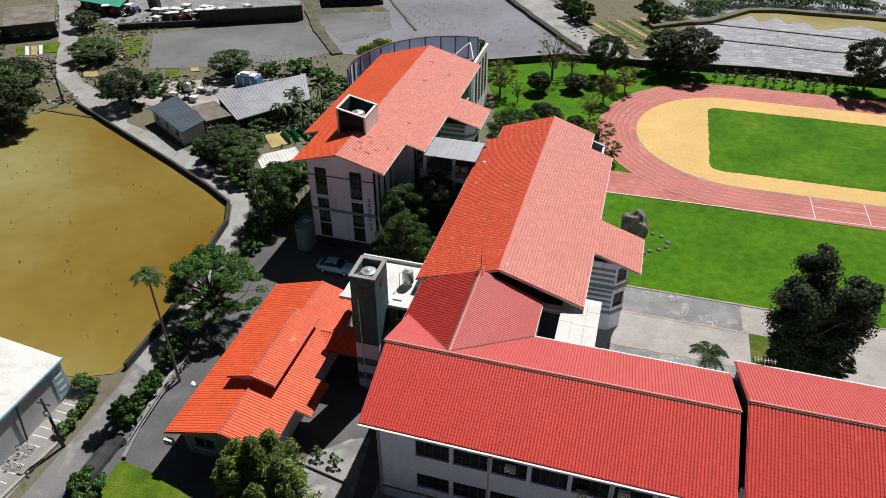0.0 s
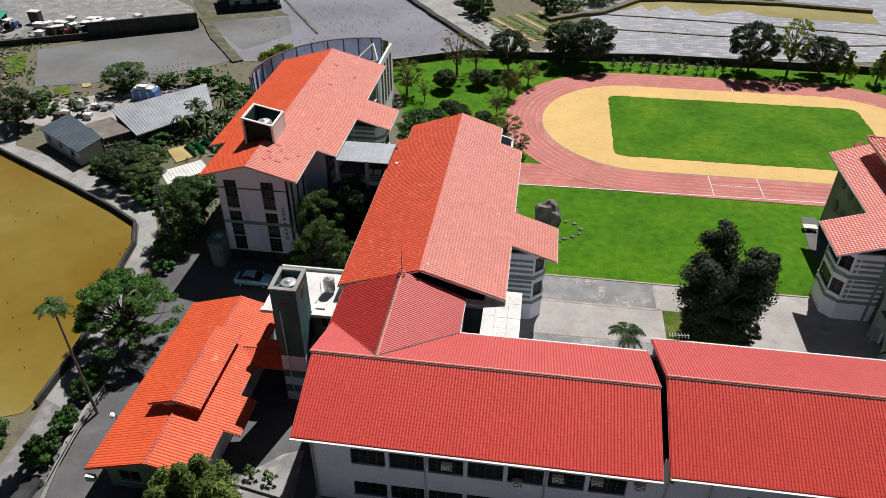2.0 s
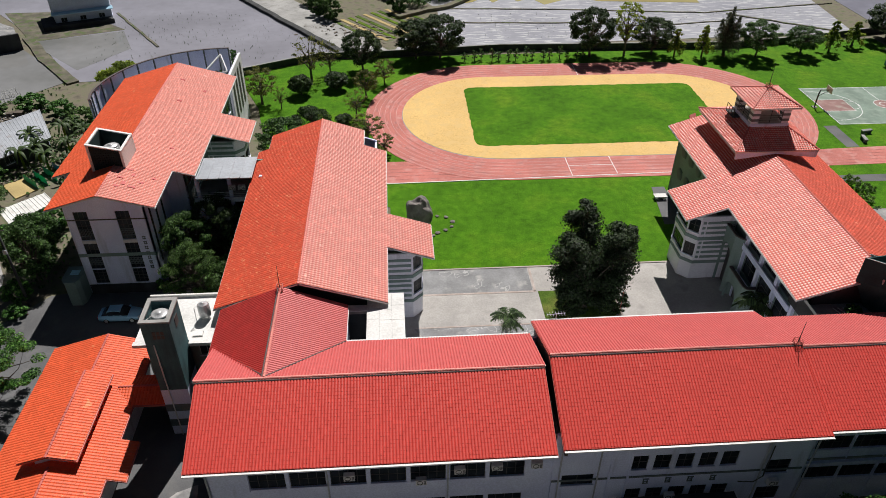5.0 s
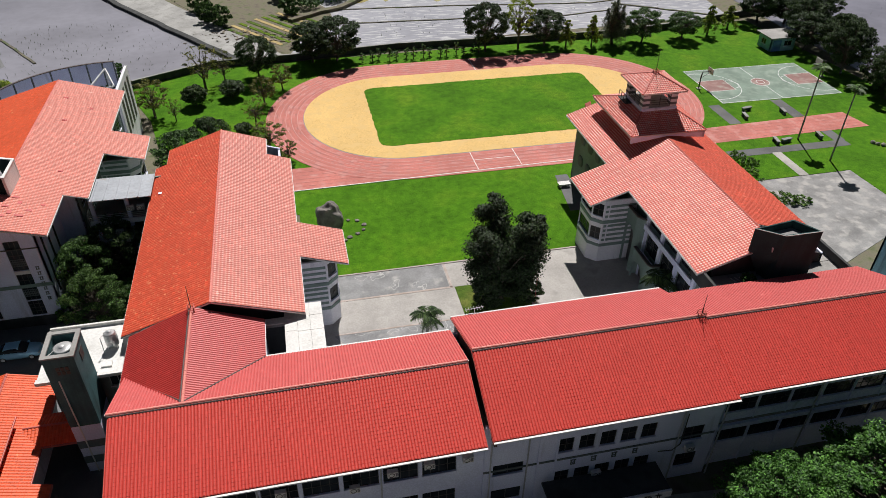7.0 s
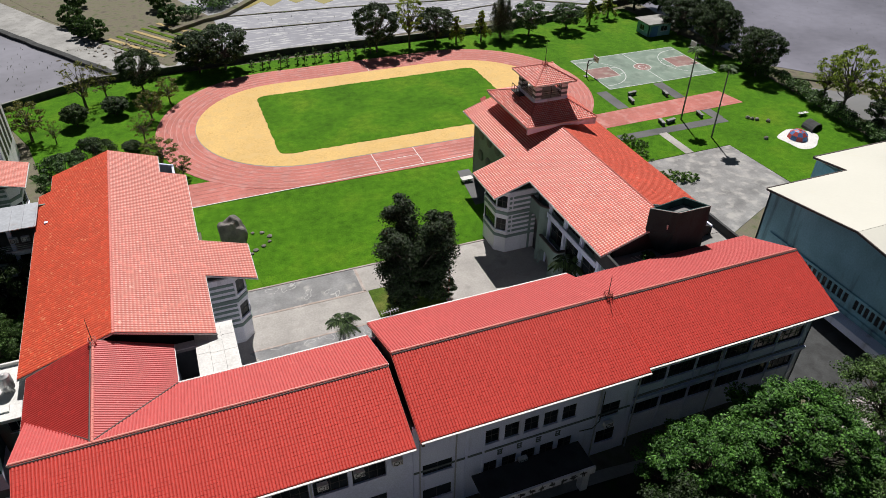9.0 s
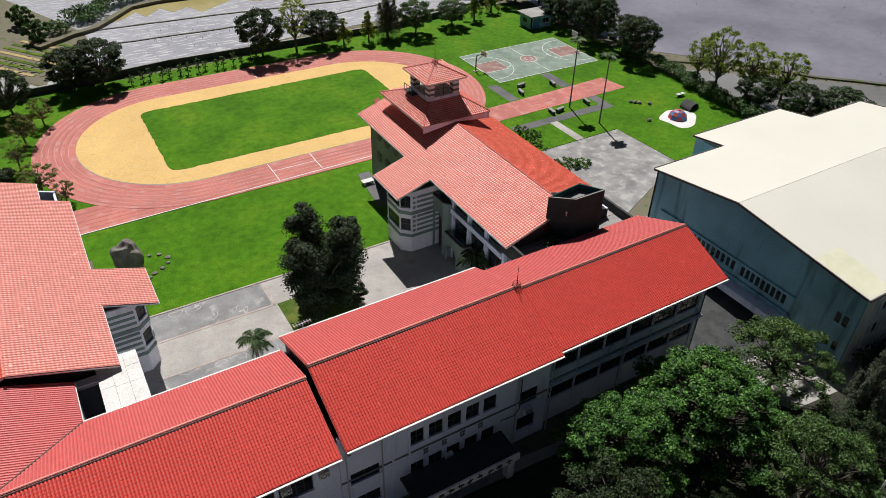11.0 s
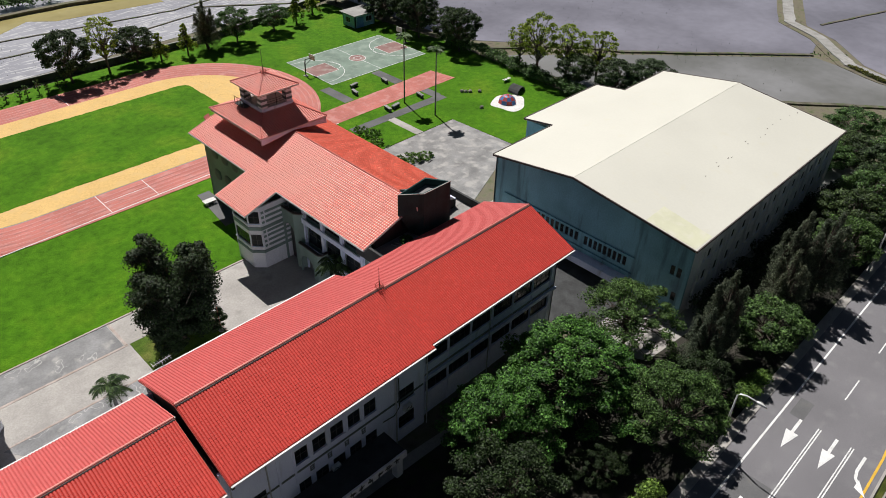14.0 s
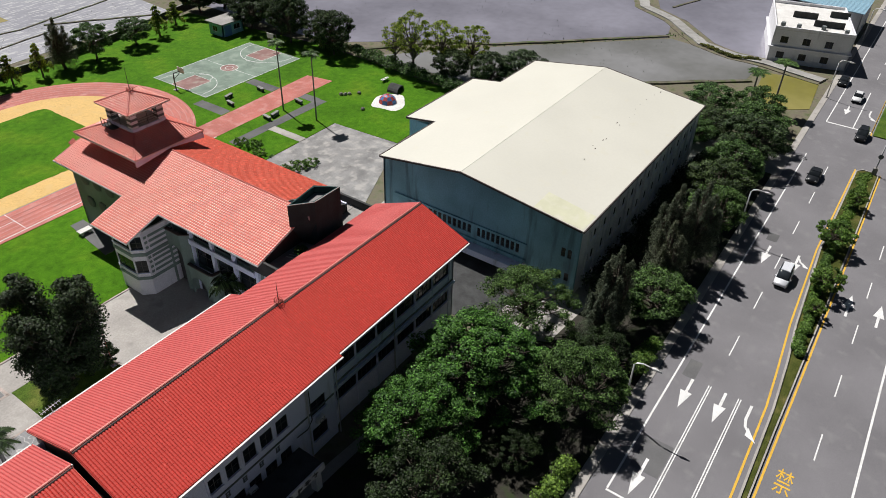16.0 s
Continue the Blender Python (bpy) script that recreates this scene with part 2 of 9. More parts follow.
LANE_GREY = surface("lane_grey", (0.33, 0.325, 0.31), 0.9, 0.2, 0.2, 6, 0.3, stain=(0.2, 0.195, 0.18), stain_at=(0.5, 0.75))
SOIL = surface("soil", (0.19, 0.165, 0.12), 0.95, 0.45, 0.6, 5, 0.5, stain=(0.065, 0.085, 0.030), stain_at=(0.42, 0.72))
DIKE = surface("dike_soil", (0.12, 0.11, 0.08), 0.95, 0.4, 0.4, 5, 0.5, stain=(0.07, 0.10, 0.03), stain_at=(0.5, 0.65))
TRACK = surface("running_track", (0.50, 0.165, 0.135), 0.85, 0.16, 0.15, 5, 0.15, stain=(0.50, 0.25, 0.22), stain_at=(0.5, 0.72))
SAND = surface("yellow_sand", (0.69, 0.46, 0.175), 0.95, 0.1, 0.12, 4, 0.3, stain=(0.60, 0.41, 0.17), stain_at=(0.50, 0.64), tide=(0.44, 0.27, 0.09))
LAWN = grass_of("lawn", (0.054, 0.155, 0.006), (0.076, 0.210, 0.008), (0.118, 0.236, 0.013))
ROUGH_GRASS = grass_of("rough_grass", (0.05, 0.10, 0.02), (0.09, 0.15, 0.025), (0.16, 0.17, 0.05), 0.3)
BRIGHT_GRASS = grass_of("bright_grass", (0.06, 0.12, 0.012), (0.11, 0.19, 0.016), (0.17, 0.22, 0.03), 0.4)
WATER_GREY = water_of("paddy_water_grey", (0.235, 0.23, 0.255), (0.30, 0.295, 0.33))
WATER_LILAC = water_of("paddy_water_lilac", (0.185, 0.18, 0.21), (0.265, 0.26, 0.305))
# sky glare painted in as a brighter base with pale streaks
WATER_PALE = water_of("paddy_water_pale", (0.33, 0.33, 0.36), (0.42, 0.42, 0.45), glint=(0.60, 0.60, 0.60))
WATER_DARK = water_of("paddy_water_dark", (0.165, 0.165, 0.155), (0.25, 0.25, 0.25))
WATER_OLIVE = water_of("paddy_water_olive", (0.20, 0.185, 0.045), (0.30, 0.27, 0.09))
DRY_GRASS = grass_of("dry_grass", (0.055, 0.065, 0.018), (0.085, 0.10, 0.026), (0.14, 0.13, 0.05), 0.5)
WATER_TAN = water_of("paddy_water_tan", (0.30, 0.25, 0.10), (0.42, 0.37, 0.17))
# broad pale patches among the mud tones imitate reflected sky
WATER_YELLOW = water_of("paddy_water_yellow", (0.185, 0.112, 0.014), (0.29, 0.26, 0.105), wide=0.024, mid=(0.225, 0.165, 0.034))
PAINT_WHITE = surface("paint_white", (0.75, 0.75, 0.74), 0.7, 0.1, 1, 10, 0.1, stain=(0.4, 0.4, 0.4), stain_at=(0.6, 0.85))
PAINT_YELLOW = surface("paint_yellow", (0.70, 0.42, 0.05), 0.7, 0.1, 1, 10, 0.1, stain=(0.45, 0.3, 0.1), stain_at=(0.6, 0.85))
PAINT_GREEN = surface("court_green", (0.19, 0.255, 0.205), 0.85, 0.2, 0.3, 6, 0.1, stain=(0.25, 0.30, 0.25), stain_at=(0.5, 0.75))
PAINT_RED = surface("court_red", (0.27, 0.15, 0.135), 0.85, 0.2, 0.3, 6, 0.1, stain=(0.30, 0.27, 0.23), stain_at=(0.5, 0.75))
GLASS = glass_of("window_glass", (0.02, 0.024, 0.028))
FRAME_DARK = surface("frame_dark", (0.06, 0.055, 0.05), 0.5, 0.2)
FRAME_PALE = surface("frame_pale", (0.45, 0.46, 0.48), 0.5, 0.15)
STEEL = surface("steel", (0.66, 0.66, 0.66), 0.35, 0.1, 1, 8, 0.05, metal=0.35)
TIN = surface("tin_roof", (0.40, 0.42, 0.45), 0.45, 0.15, 0.4, 4, 0.1, metal=0.3, stain=(0.28, 0.24, 0.2), stain_at=(0.6, 0.8))
SLATE_BLUE = surface("slate_blue_sheet", (0.075, 0.10, 0.125), 0.6, 0.15, 0.4, 4, 0.1)
BARK = surface("bark", (0.11, 0.09, 0.07), 0.95, 0.3, 1.0, 9, 0.6)
STONE = surface("boulder_stone", (0.20, 0.18, 0.165), 0.9, 0.4, 0.6, 5, 0.8, stain=(0.24, 0.22, 0.19), stain_at=(0.5, 0.7))
LEAF_DARK = foliage("leaf_dark", (0.014, 0.030, 0.012), (0.100, 0.165, 0.052))
# darker than leaf_dark: shade within the crowns put into the leaf colour
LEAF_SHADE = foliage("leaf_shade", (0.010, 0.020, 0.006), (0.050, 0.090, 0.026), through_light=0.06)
LEAF_GREEN = foliage("leaf_green", (0.022, 0.052, 0.014), (0.175, 0.315, 0.085), through_light=0.24)
LEAF_BRIGHT = foliage("leaf_bright", (0.016, 0.055, 0.014), (0.150, 0.36, 0.066), through_light=0.2)
LEAF_LIME = foliage("leaf_lime", (0.045, 0.080, 0.014), (0.31, 0.42, 0.085), through_light=0.3)
LEAF_GREY = foliage("leaf_grey", (0.075, 0.092, 0.062), (0.29, 0.33, 0.23), through_light=0.55)
LEAF_HEDGE = foliage("leaf_hedge", (0.06, 0.13, 0.02), (0.25, 0.42, 0.075), through_light=0.25)
LEAF_YELLOW = foliage("leaf_yellow", (0.15, 0.23, 0.03), (0.52, 0.64, 0.10), through_light=0.55)
LEAF_RUST = foliage("leaf_rust", (0.07, 0.10, 0.02), (0.34, 0.33, 0.08), through_light=0.4)


# ---- mesh helpers ----
class Geo:
    """Collects faces for one mesh."""

    def __init__(self):
        self.v, self.f, self.k = [], [], 0

    def add(self, verts, faces):
        self.v.extend(tuple(map(float, p)) for p in verts)
        self.f.extend(tuple(int(i) + self.k for i in f) for f in faces)
        self.k += len(verts)
        return self

    def box(self, x0, x1, y0, y1, z0, z1):
        return self.hexa([(x0, y0, z0), (x1, y0, z0), (x1, y1, z0), (x0, y1, z0), (x0, y0, z1), (x1, y0, z1), (x1, y1, z1), (x0, y1, z1)])

    def hexa(self, p):
        return self.add(p, [(3, 2, 1, 0), (4, 5, 6, 7), (0, 1, 5, 4), (1, 2, 6, 5), (2, 3, 7, 6), (3, 0, 4, 7)])

    def prism(self, poly, z0, z1):
        n = len(poly)
        area = sum(a[0] * b[1] - b[0] * a[1] for a, b in zip(poly, poly[1:] + poly[:1]))
        poly = poly if area > 0 else poly[::-1]
        faces = [tuple(range(n, 2 * n)), tuple(range(n - 1, -1, -1))] + [(i, (i + 1) % n, n + (i + 1) % n, n + i) for i in range(n)]
        return self.add([(*p, z0) for p in poly] + [(*p, z1) for p in poly], faces)

    def tube(self, pts, radii, n=8, caps=True):
        pts = [Vector(p) for p in pts]
        rings = []
        for i, p in enumerate(pts):
            d = (pts[min(i + 1, len(pts) - 1)] - pts[max(i - 1, 0)]).normalized()
            a = d.orthogonal().normalized() if abs(d.z) < 0.9 else Vector((1, 0, 0)).cross(d).normalized()
            b = d.cross(a)
            rings += [p + (a * math.cos(t) + b * math.sin(t)) * radii[i] for t in (2 * math.pi * k / n for k in range(n))]
        faces = [(i * n + k, i * n + (k + 1) % n, (i + 1) * n + (k + 1) % n, (i + 1) * n + k) for i in range(len(pts) - 1) for k in range(n)]
        if caps:
            faces += [tuple(range(n - 1, -1, -1)), tuple(range((len(pts) - 1) * n, len(pts) * n))]
        return self.add(rings, faces)

    def strip(self, pts, width, z0, z1):
        """A ribbon of even width along plan points."""
        pts = [Vector((p[0], p[1])) for p in pts]
        left, right = [], []
        for i, p in enumerate(pts):
            d = (pts[min(i + 1, len(pts) - 1)] - pts[max(i - 1, 0)]).normalized()
            o = Vector((-d.y, d.x)) * width / 2
            left.append(p + o), right.append(p - o)
        for i in range(len(pts) - 1):
            a, b, c, d = right[i], right[i + 1], left[i + 1], left[i]
            self.hexa([(*a, z0), (*b, z0), (*c, z0), (*d, z0), (*a, z1), (*b, z1), (*c, z1), (*d, z1)])
        return self

    def mesh(self, name):
        me = bpy.data.meshes.new(name)
        me.from_pydata(self.v, [], self.f)
        me.update()
        return me


def thing(name, label, category, at=(0, 0, 0), group="", kind=""):
    ob = new(name)
    ob.empty_display_size = 0.5
    ob.matrix_basis = Matrix.Translation(at)
    return tagged(ob, label, category, group, kind)


def part(name, geo, material, parent=None, label="", smooth=False):
    me = geo.mesh(name) if isinstance(geo, Geo) else geo
    if not me.materials:
        me.materials.append(material)
    if smooth:
        me.shade_smooth()
    ob = new(name, me)
    if parent:
        ob.parent = parent
        if parent.parent is None:
            ob.matrix_parent_inverse = parent.matrix_basis.inverted()
    return tagged(ob, label) if label else ob


def setting(name, geo, material, label, category):
    return tagged(part(name, geo, material), label, category, kind="structure")


# ---- ground ----
FLATS = []


def within(poly, x, y):
    odd = False
    for (ax, ay), (bx, by) in zip(poly, poly[1:] + poly[:1]):
        if (ay > y) != (by > y) and x < ax + (y - ay) * (bx - ax) / (by - ay):
            odd = not odd
    return odd


def flat(name, poly, z, material, label, category, depth=0.3):
    FLATS.append(poly)
    return setting(name, Geo().prism(poly, z - depth, z), material, label, category)


def arc(cx, cy, r, a0, a1, n=24):
    return [(cx + r * math.cos(radians(a0 + (a1 - a0) * i / n)), cy + r * math.sin(radians(a0 + (a1 - a0) * i / n))) for i in range(n + 1)]


def stadium(x0, x1, y0, y1, n=28):
    r, cy = (y1 - y0) / 2, (y0 + y1) / 2
    return arc(x1 - r, cy, r, -90, 90, n) + arc(x0 + r, cy, r, 90, 270, n)


ground = setting("ground", Geo().add([(-1500, -1500, 0), (1500, -1500, 0), (1500, 1500, 0), (-1500, 1500, 0)], [(0, 1, 2, 3)]), SOIL, "brown earth and weeds between the paddies and the school", "ground")

# paddies
PADDY_EDGE = [(-94, 94), (-82, 88), (-66, 80), (-57, 75), (-52, 72), (-50, 68), (-49, 62), (-47, 54), (-46.3, 47), (-46.2, 42)]
flat("water_1", PADDY_EDGE + [(-46.8, 40), (-50, 38.6), (-62, 37.5), (-120, 36), (-125, 70), (-96, 78), (-98, 84), (-100, 91), (-97, 93)], 0.06, WATER_YELLOW, "flooded rice paddy of yellow-brown muddy water", "paddy")
flat("water_2", [(-104, 131), (-76.5, 149), (-61, 132), (-70, 121), (-93, 113)], 0.06, WATER_DARK, "flooded rice paddy of grey-brown water beside a wall", "paddy")
flat("water_3", [(-76, 155), (-60, 131), (-28, 134.5), (-9.5, 142.5), (-34, 178), (-70, 240), (-140, 230)], 0.06, WATER_GREY, "wide flooded rice paddy of grey water with seedlings", "paddy")
flat("water_4", [(12, 146), (104, 151), (112, 240), (-20, 250), (11, 172)], 0.06, WATER_PALE, "flooded rice paddies of grey water beyond the school wall", "paddy")
flat("water_5", [(112, 108), (129, 88), (134, 78), (163, 49), (172.5, 51.5), (179.5, 62.5), (240, 93), (240, 240), (112, 240)], 0.06, WATER_LILAC, "wide flooded rice paddy of lavender-grey water", "paddy")
flat("water_6", [(112, 62), (135, 42), (148, 27), (160, 27), (161, 38), (163, 48), (133, 77), (112, 95)], 0.07, WATER_DARK, "flooded rice paddy of grey-brown water behind the sports hall", "paddy")
flat("water_7", [(181.5, 57.5), (178, 49.5), (166.5, 39), (163.6, 33), (163.6, 26.5), (240, 25), (240, 85)], 0.065, WATER_LILAC, "flooded rice paddy of grey water beside the highway", "paddy")
flat("water_8", [(134, 23), (142, 13.2), (158, 14.5), (155.5, 25)], 0.07, WATER_OLIVE, "small flooded paddy of yellow-green water", "paddy")
# tan polygon drawn for the reflection of the bank on grey water
flat("water_9", [(17.6, 175.7), (23.3, 182.7), (29.7, 184.5), (46.2, 184.6), (56.9, 184.6), (77.2, 181.6), (76.8, 173.8), (51.7, 176.1), (46.8, 180.0), (37.7, 173.9), (35.3, 179.2), (31.5, 176.8), (29.4, 180.9), (25.2, 176.1), (23.8, 180.6), (20.1, 176.7)], 0.085, WATER_TAN, "water strip painted with the bank's yellow reflection", "paddy")
flat("water_10", [(0.5, 144.5), (10, 147), (14, 160), (22, 172), (15, 171.5), (7, 158), (3, 152)], 0.085, WATER_PALE, "shallow pool of pale water beside a track", "paddy")


def dike(name, pts, w, h, material=DIKE, label="low earth dike between flooded paddies", cat="dike"):
    rng = random.Random(len(pts) * 7 + int(pts[0][0]))
    fine = []
    for a, b in zip(pts, pts[1:]):
        k = max(1, int(math.dist(a, b) / 2.5))
        fine += [(a[0] + (b[0] - a[0]) * i / k + rng.uniform(-0.15, 0.15), a[1] + (b[1] - a[1]) * i / k + rng.uniform(-0.15, 0.15)) for i in range(k)]
    fine.append(pts[-1])
    return setting(name, Geo().strip(fine, w, -0.1, h), material, label, cat)


flat("water_11", [(-76.9, 153.2), (-59.0, 159.5), (-54.4, 148.5), (-61.5, 137.0)], 0.075, WATER_DARK, "shallow olive-brown water before a house", "paddy")
flat("yard_mud", [(-90, 173), (-73.6, 173.8), (-59.0, 160.3), (-76.5, 153.3)], 0.09, DIKE, "dark wet earth round a house", "yard")
dike("dike_1", [(-78, 156), (-70, 143), (-60, 130.5)], 2.2, 0.35)
dike("dike_2", [(-64, 172), (-49, 149)], 0.5, 0.25)
dike("dike_3", [(10, 172), (40, 170), (75, 166), (110, 172)], 0.45, 0.22)
dike("dike_13", [(1.6, 164.9), (8.4, 170.1), (13.6, 172.3), (23.3, 183.7), (29.9, 185.4), (46.5, 185.5), (57.3, 185.5), (77.7, 182.6)], 1.6, 0.8, SOIL, "brown earth bank round a flooded paddy", "bank")
dike("dike_4", [(12, 161.5), (43, 160), (60, 157), (78, 160)], 0.4, 0.22)
dike("dike_5", [(112, 100), (128, 88), (134, 78), (164, 49)], 0.9, 0.3)
dike("dike_6", [(112, 62), (135, 42), (149, 26)], 1.0, 0.3)
dike("dike_12", [(240, 90), (182, 62), (176, 52), (164, 41), (161, 33), (161, 26), (158, 14)], 5.2, 0.16, SOIL, "brown earth banks of the curved farm track", "bank")
dike("dike_7", [(240, 90), (182, 62), (176, 52), (164, 41), (161, 33), (161, 26), (158, 14)], 2.6, 0.4, LANE_GREY, "narrow curved farm track with pale gravel", "farm track")
dike("dike_8", [(186, 56), (240, 40)], 0.6, 0.25)
dike("dike_9", [(80, 165), (100, 152)], 0.6, 0.25)
dike("dike_10", [(-100, 91.5), (-88, 91)], 0.5, 0.2)
flat("farm_track", [(-34, 179), (-8.5, 141.5), (1, 142), (-25, 182), (-60, 240), (-72, 240)], 0.09, LANE_GREY, "worn grey farm road running between paddies", "road")
dike("dike_11", [(-72, 238), (-34.5, 178), (-9.5, 142)], 1.3, 0.7, CONCRETE_DARK, "dark concrete bank along the farm road", "bank")
flat("garden_plots", [(-24, 182), (1, 143), (9, 146), (12, 172), (-15, 235), (-50, 235)], 0.05, SOIL, "weedy vegetable plots beyond the school wall", "vegetable plots")

# lanes, yards and paving
LANE_IN = [(-82, 91), (-73, 88), (-65, 84), (-59, 81), (-51, 76), (-48, 71), (-46, 63), (-44.6, 55), (-44, 46), (-43, 41), (-43, 35), (-42, 29), (-42, 18)]
LANE_OUT = [(-94, 95), (-82, 88.6), (-66, 80.8), (-56.5, 75.8), (-51.4, 72.4), (-49.4, 68), (-48.4, 62), (-46.5, 54), (-45.8, 47), (-45.6, 42), (-45.2, 39), (-45, 33), (-45, 25), (-45, 18)]
flat("lane_upper", [(-139, 143), (-127, 129), (-120, 120), (-113, 111), (-107, 104), (-101, 100), (-94, 95), (-82, 91), (-87, 99), (-95, 101), (-101, 104), (-107, 109), (-112, 117), (-124, 131), (-139, 148), (-190, 205), (-194, 202)], 0.05, LANE_GREY, "pale concrete farm lane bending round a paddy", "road")
LANE_UPPER = FLATS[-1]
flat("lane_middle", LANE_OUT[:10] + LANE_IN[9::-1], 0.05, LANE_GREY, "pale concrete farm lane beside the paddy", "road")
flat("lane_lower", LANE_OUT[9:] + LANE_IN[:8:-1], 0.05, LANE_DARK, "grey concrete lane beside the school", "road")
flat("yard_asphalt", [(-42.6, 24), (-43.2, 41), (-44, 48), (-44.5, 56), (-45, 62), (-41, 67), (-24, 71), (-16, 60), (-16, 24)], 0.04, ASPHALT_OLD, "dark worn asphalt of the school's side yard", "pavement")
flat("courtyard", [(-18, 46), (40, 46), (40, 69.2), (-1, 69.2), (-18, 72)], 0.04, CONCRETE_LIGHT, "pale concrete of the school courtyard", "pavement")
flat("front_yard", [(-16, 12.2), (120, 12.2), (112, 57), (56, 57), (56, 30), (-16, 36)], 0.035, CONCRETE_LIGHT, "pale concrete yard round the sports hall", "pavement")
# dark sheet laid where the two buildings shade the ground
flat("hall_passage", [(53.5, 30.6), (64.8, 30.2), (64.8, 46.4), (53.5, 46.4)], 0.05, CONCRETE_DARK, "passage between school and sports hall, shade painted dark", "pavement")
flat("side_court", [(54, 57), (62, 57), (83.7, 66.5), (83, 79.8), (57, 79.5), (54, 79.5)], 0.06, COURT_GREY, "grey stained concrete court behind the school", "pavement")
flat("courtyard_slab_1", [(2, 64.6), (15.8, 64.6), (15.8, 69.1), (1.8, 69.1)], 0.055, CONCRETE_GREY, "dark grey cracked concrete slab", "pavement")
flat("courtyard_slab_2", [(6, 52), (24.6, 52), (24.6, 58.6), (1.4, 58.6)], 0.055, CONCRETE_GREY, "dark grey cracked concrete slab", "pavement")
flat("planting_bed", [(16.4, 58.6), (25.2, 58.6), (25.2, 64.4), (16.4, 64.4)], 0.07, ROUGH_GRASS, "grass bed round the courtyard tree", "grass bed")

# sports field
flat("lawn", [(-1, 69.2), (38, 69.2), (38, 80), (56, 79.7), (83, 79.9), (83.8, 66.6), (107, 68), (110, 106), (106, 147), (60, 142.5), (1, 140.8), (-15, 140), (-30, 132.5), (-24, 118), (-18, 90), (-1, 84)], 0.07, LAWN, "bright green mown lawn of the sports field", "lawn")
flat("running_straight", [(-2, 90.4), (67, 92.0), (96.6, 92.6), (95.6, 98.4), (67, 97.2), (-2, 96.9)], 0.10, TRACK, "reddish running straight with faint lanes", "running track")
flat("running_track", stadium(-5, 73.4, 90.4, 135.6), 0.13, TRACK, "reddish oval running track with worn lanes", "running track")
flat("sand_oval", stadium(1.4, 67.0, 96.9, 129.4), 0.155, SAND, "yellow sand inside the running track", "sand")
def ragged(pts, r, step, seed, jit):
    """A closed outline with rounded corners and an uneven edge."""
    rng, out = random.Random(seed), []
    for i, p in enumerate(pts):
        p, a, b = Vector(p), Vector(pts[i - 1]), Vector(pts[(i + 1) % len(pts)])
        c, d = p + (a - p).normalized() * r, p + (b - p).normalized() * r
        out += [c * (1 - t) ** 2 + p * 2 * t * (1 - t) + d * t * t for t in (0, 0.25, 0.5, 0.75)]
        e = b + (p - b).normalized() * r
        k = max(1, int((e - d).length / step))
        out += [d.lerp(e, j / k) for j in range(k)]
    return [(q.x + rng.uniform(-jit, jit), q.y + rng.uniform(-jit, jit)) for q in out]


flat("field_grass", ragged([(13, 101.2), (56, 101.2), (56, 124.6), (13, 124.4)], 2.0, 0.7, 4, 0.1), 0.18, LAWN, "green grass pitch inside the track", "grass pitch")


# ---- buildings: helpers ----
def tile_sheet(g, x0, x1, y0, y1, zf, down, pitch=0.34, course=0.4, amp=0.055, lip=0.04, ridge=None):
    """Rows of rounded tiles, each course lapping the next, counted from the ridge, over a rectangle of a sloping plane."""
    along_x = down in "+x -x"
    s0, s1 = (x0, x1) if along_x else (y0, y1)
    u0, u1 = (y0, y1) if along_x else (x0, x1)
    if down[0] == "-":
        s0, s1 = s1, s0
    sg = 1 if s1 > s0 else -1
    top = s0 if ridge is None else ridge
    a, b = sg * (s0 - top), sg * (s1 - top)
    cuts = [a] + [k * course for k in range(math.floor(a / course) + 1, math.ceil(b / course)) if a + 0.02 < k * course < b - 0.02] + [b]
    sv, lift = [], []
    for c, d in zip(cuts, cuts[1:]):
        k = math.floor((c + d) / 2 / course) * course
        sv += [top + sg * c, top + sg * d]
        lift += [lip * (c - k) / course, lip * (d - k) / course]
    q = pitch / 4
    uv = np.array([u0] + [k * q for k in range(math.ceil(u0 / q + 0.1), math.floor(u1 / q - 0.1) + 1)] + [u1])
    wave = np.interp((uv / pitch) % 1.0, [0, 0.25, 0.5, 0.75, 1.0], [0.0, 0.85, 1.0, 0.85, 0.0]) * amp
    S, U = np.meshgrid(sv, uv, indexing="ij")
    Z = np.array(lift)[:, None] + wave[None, :]
    X, Y = (S, U) if along_x else (U, S)
    P = np.stack([X, Y, zf(X, Y) + Z], -1).reshape(-1, 3)
    n, k = len(uv), len(sv)
    i, j = np.meshgrid(np.arange(k - 1), np.arange(n - 1), indexing="ij")
    a = (i * n + j).ravel()
    q = np.stack([a, a + 1, a + n + 1, a + n], -1)
    if (down in ("+x", "-y")):
        q = q[:, ::-1]
    return g.add(P.tolist(), q.tolist())


def slab(g, x0, x1, y0, y1, zf, thick=0.16, gap=0.015, grow=0.05):
    x0, x1, y0, y1 = x0 - grow, x1 + grow, y0 - grow, y1 + grow
    c = [(x0, y0), (x1, y0), (x1, y1), (x0, y1)]
    return g.hexa([(x, y, zf(x, y) - thick) for x, y in c] + [(x, y, zf(x, y) - gap) for x, y in c])


def slope(parent, rects, zf, down, material, label="", trim=WHITE_TRIM, **kw):
    """One roof slope: tiles over a deck whose pale edge shows at eaves and gables."""
    t, d = Geo(), Geo()
    for r in rects:
        tile_sheet(t, *r, zf, down, **kw)
        slab(d, *r, zf)
    roof = part("roof_slope", t, material, parent, label)
    part("roof_deck", d, trim, roof, "pale roof edge board")
    return roof


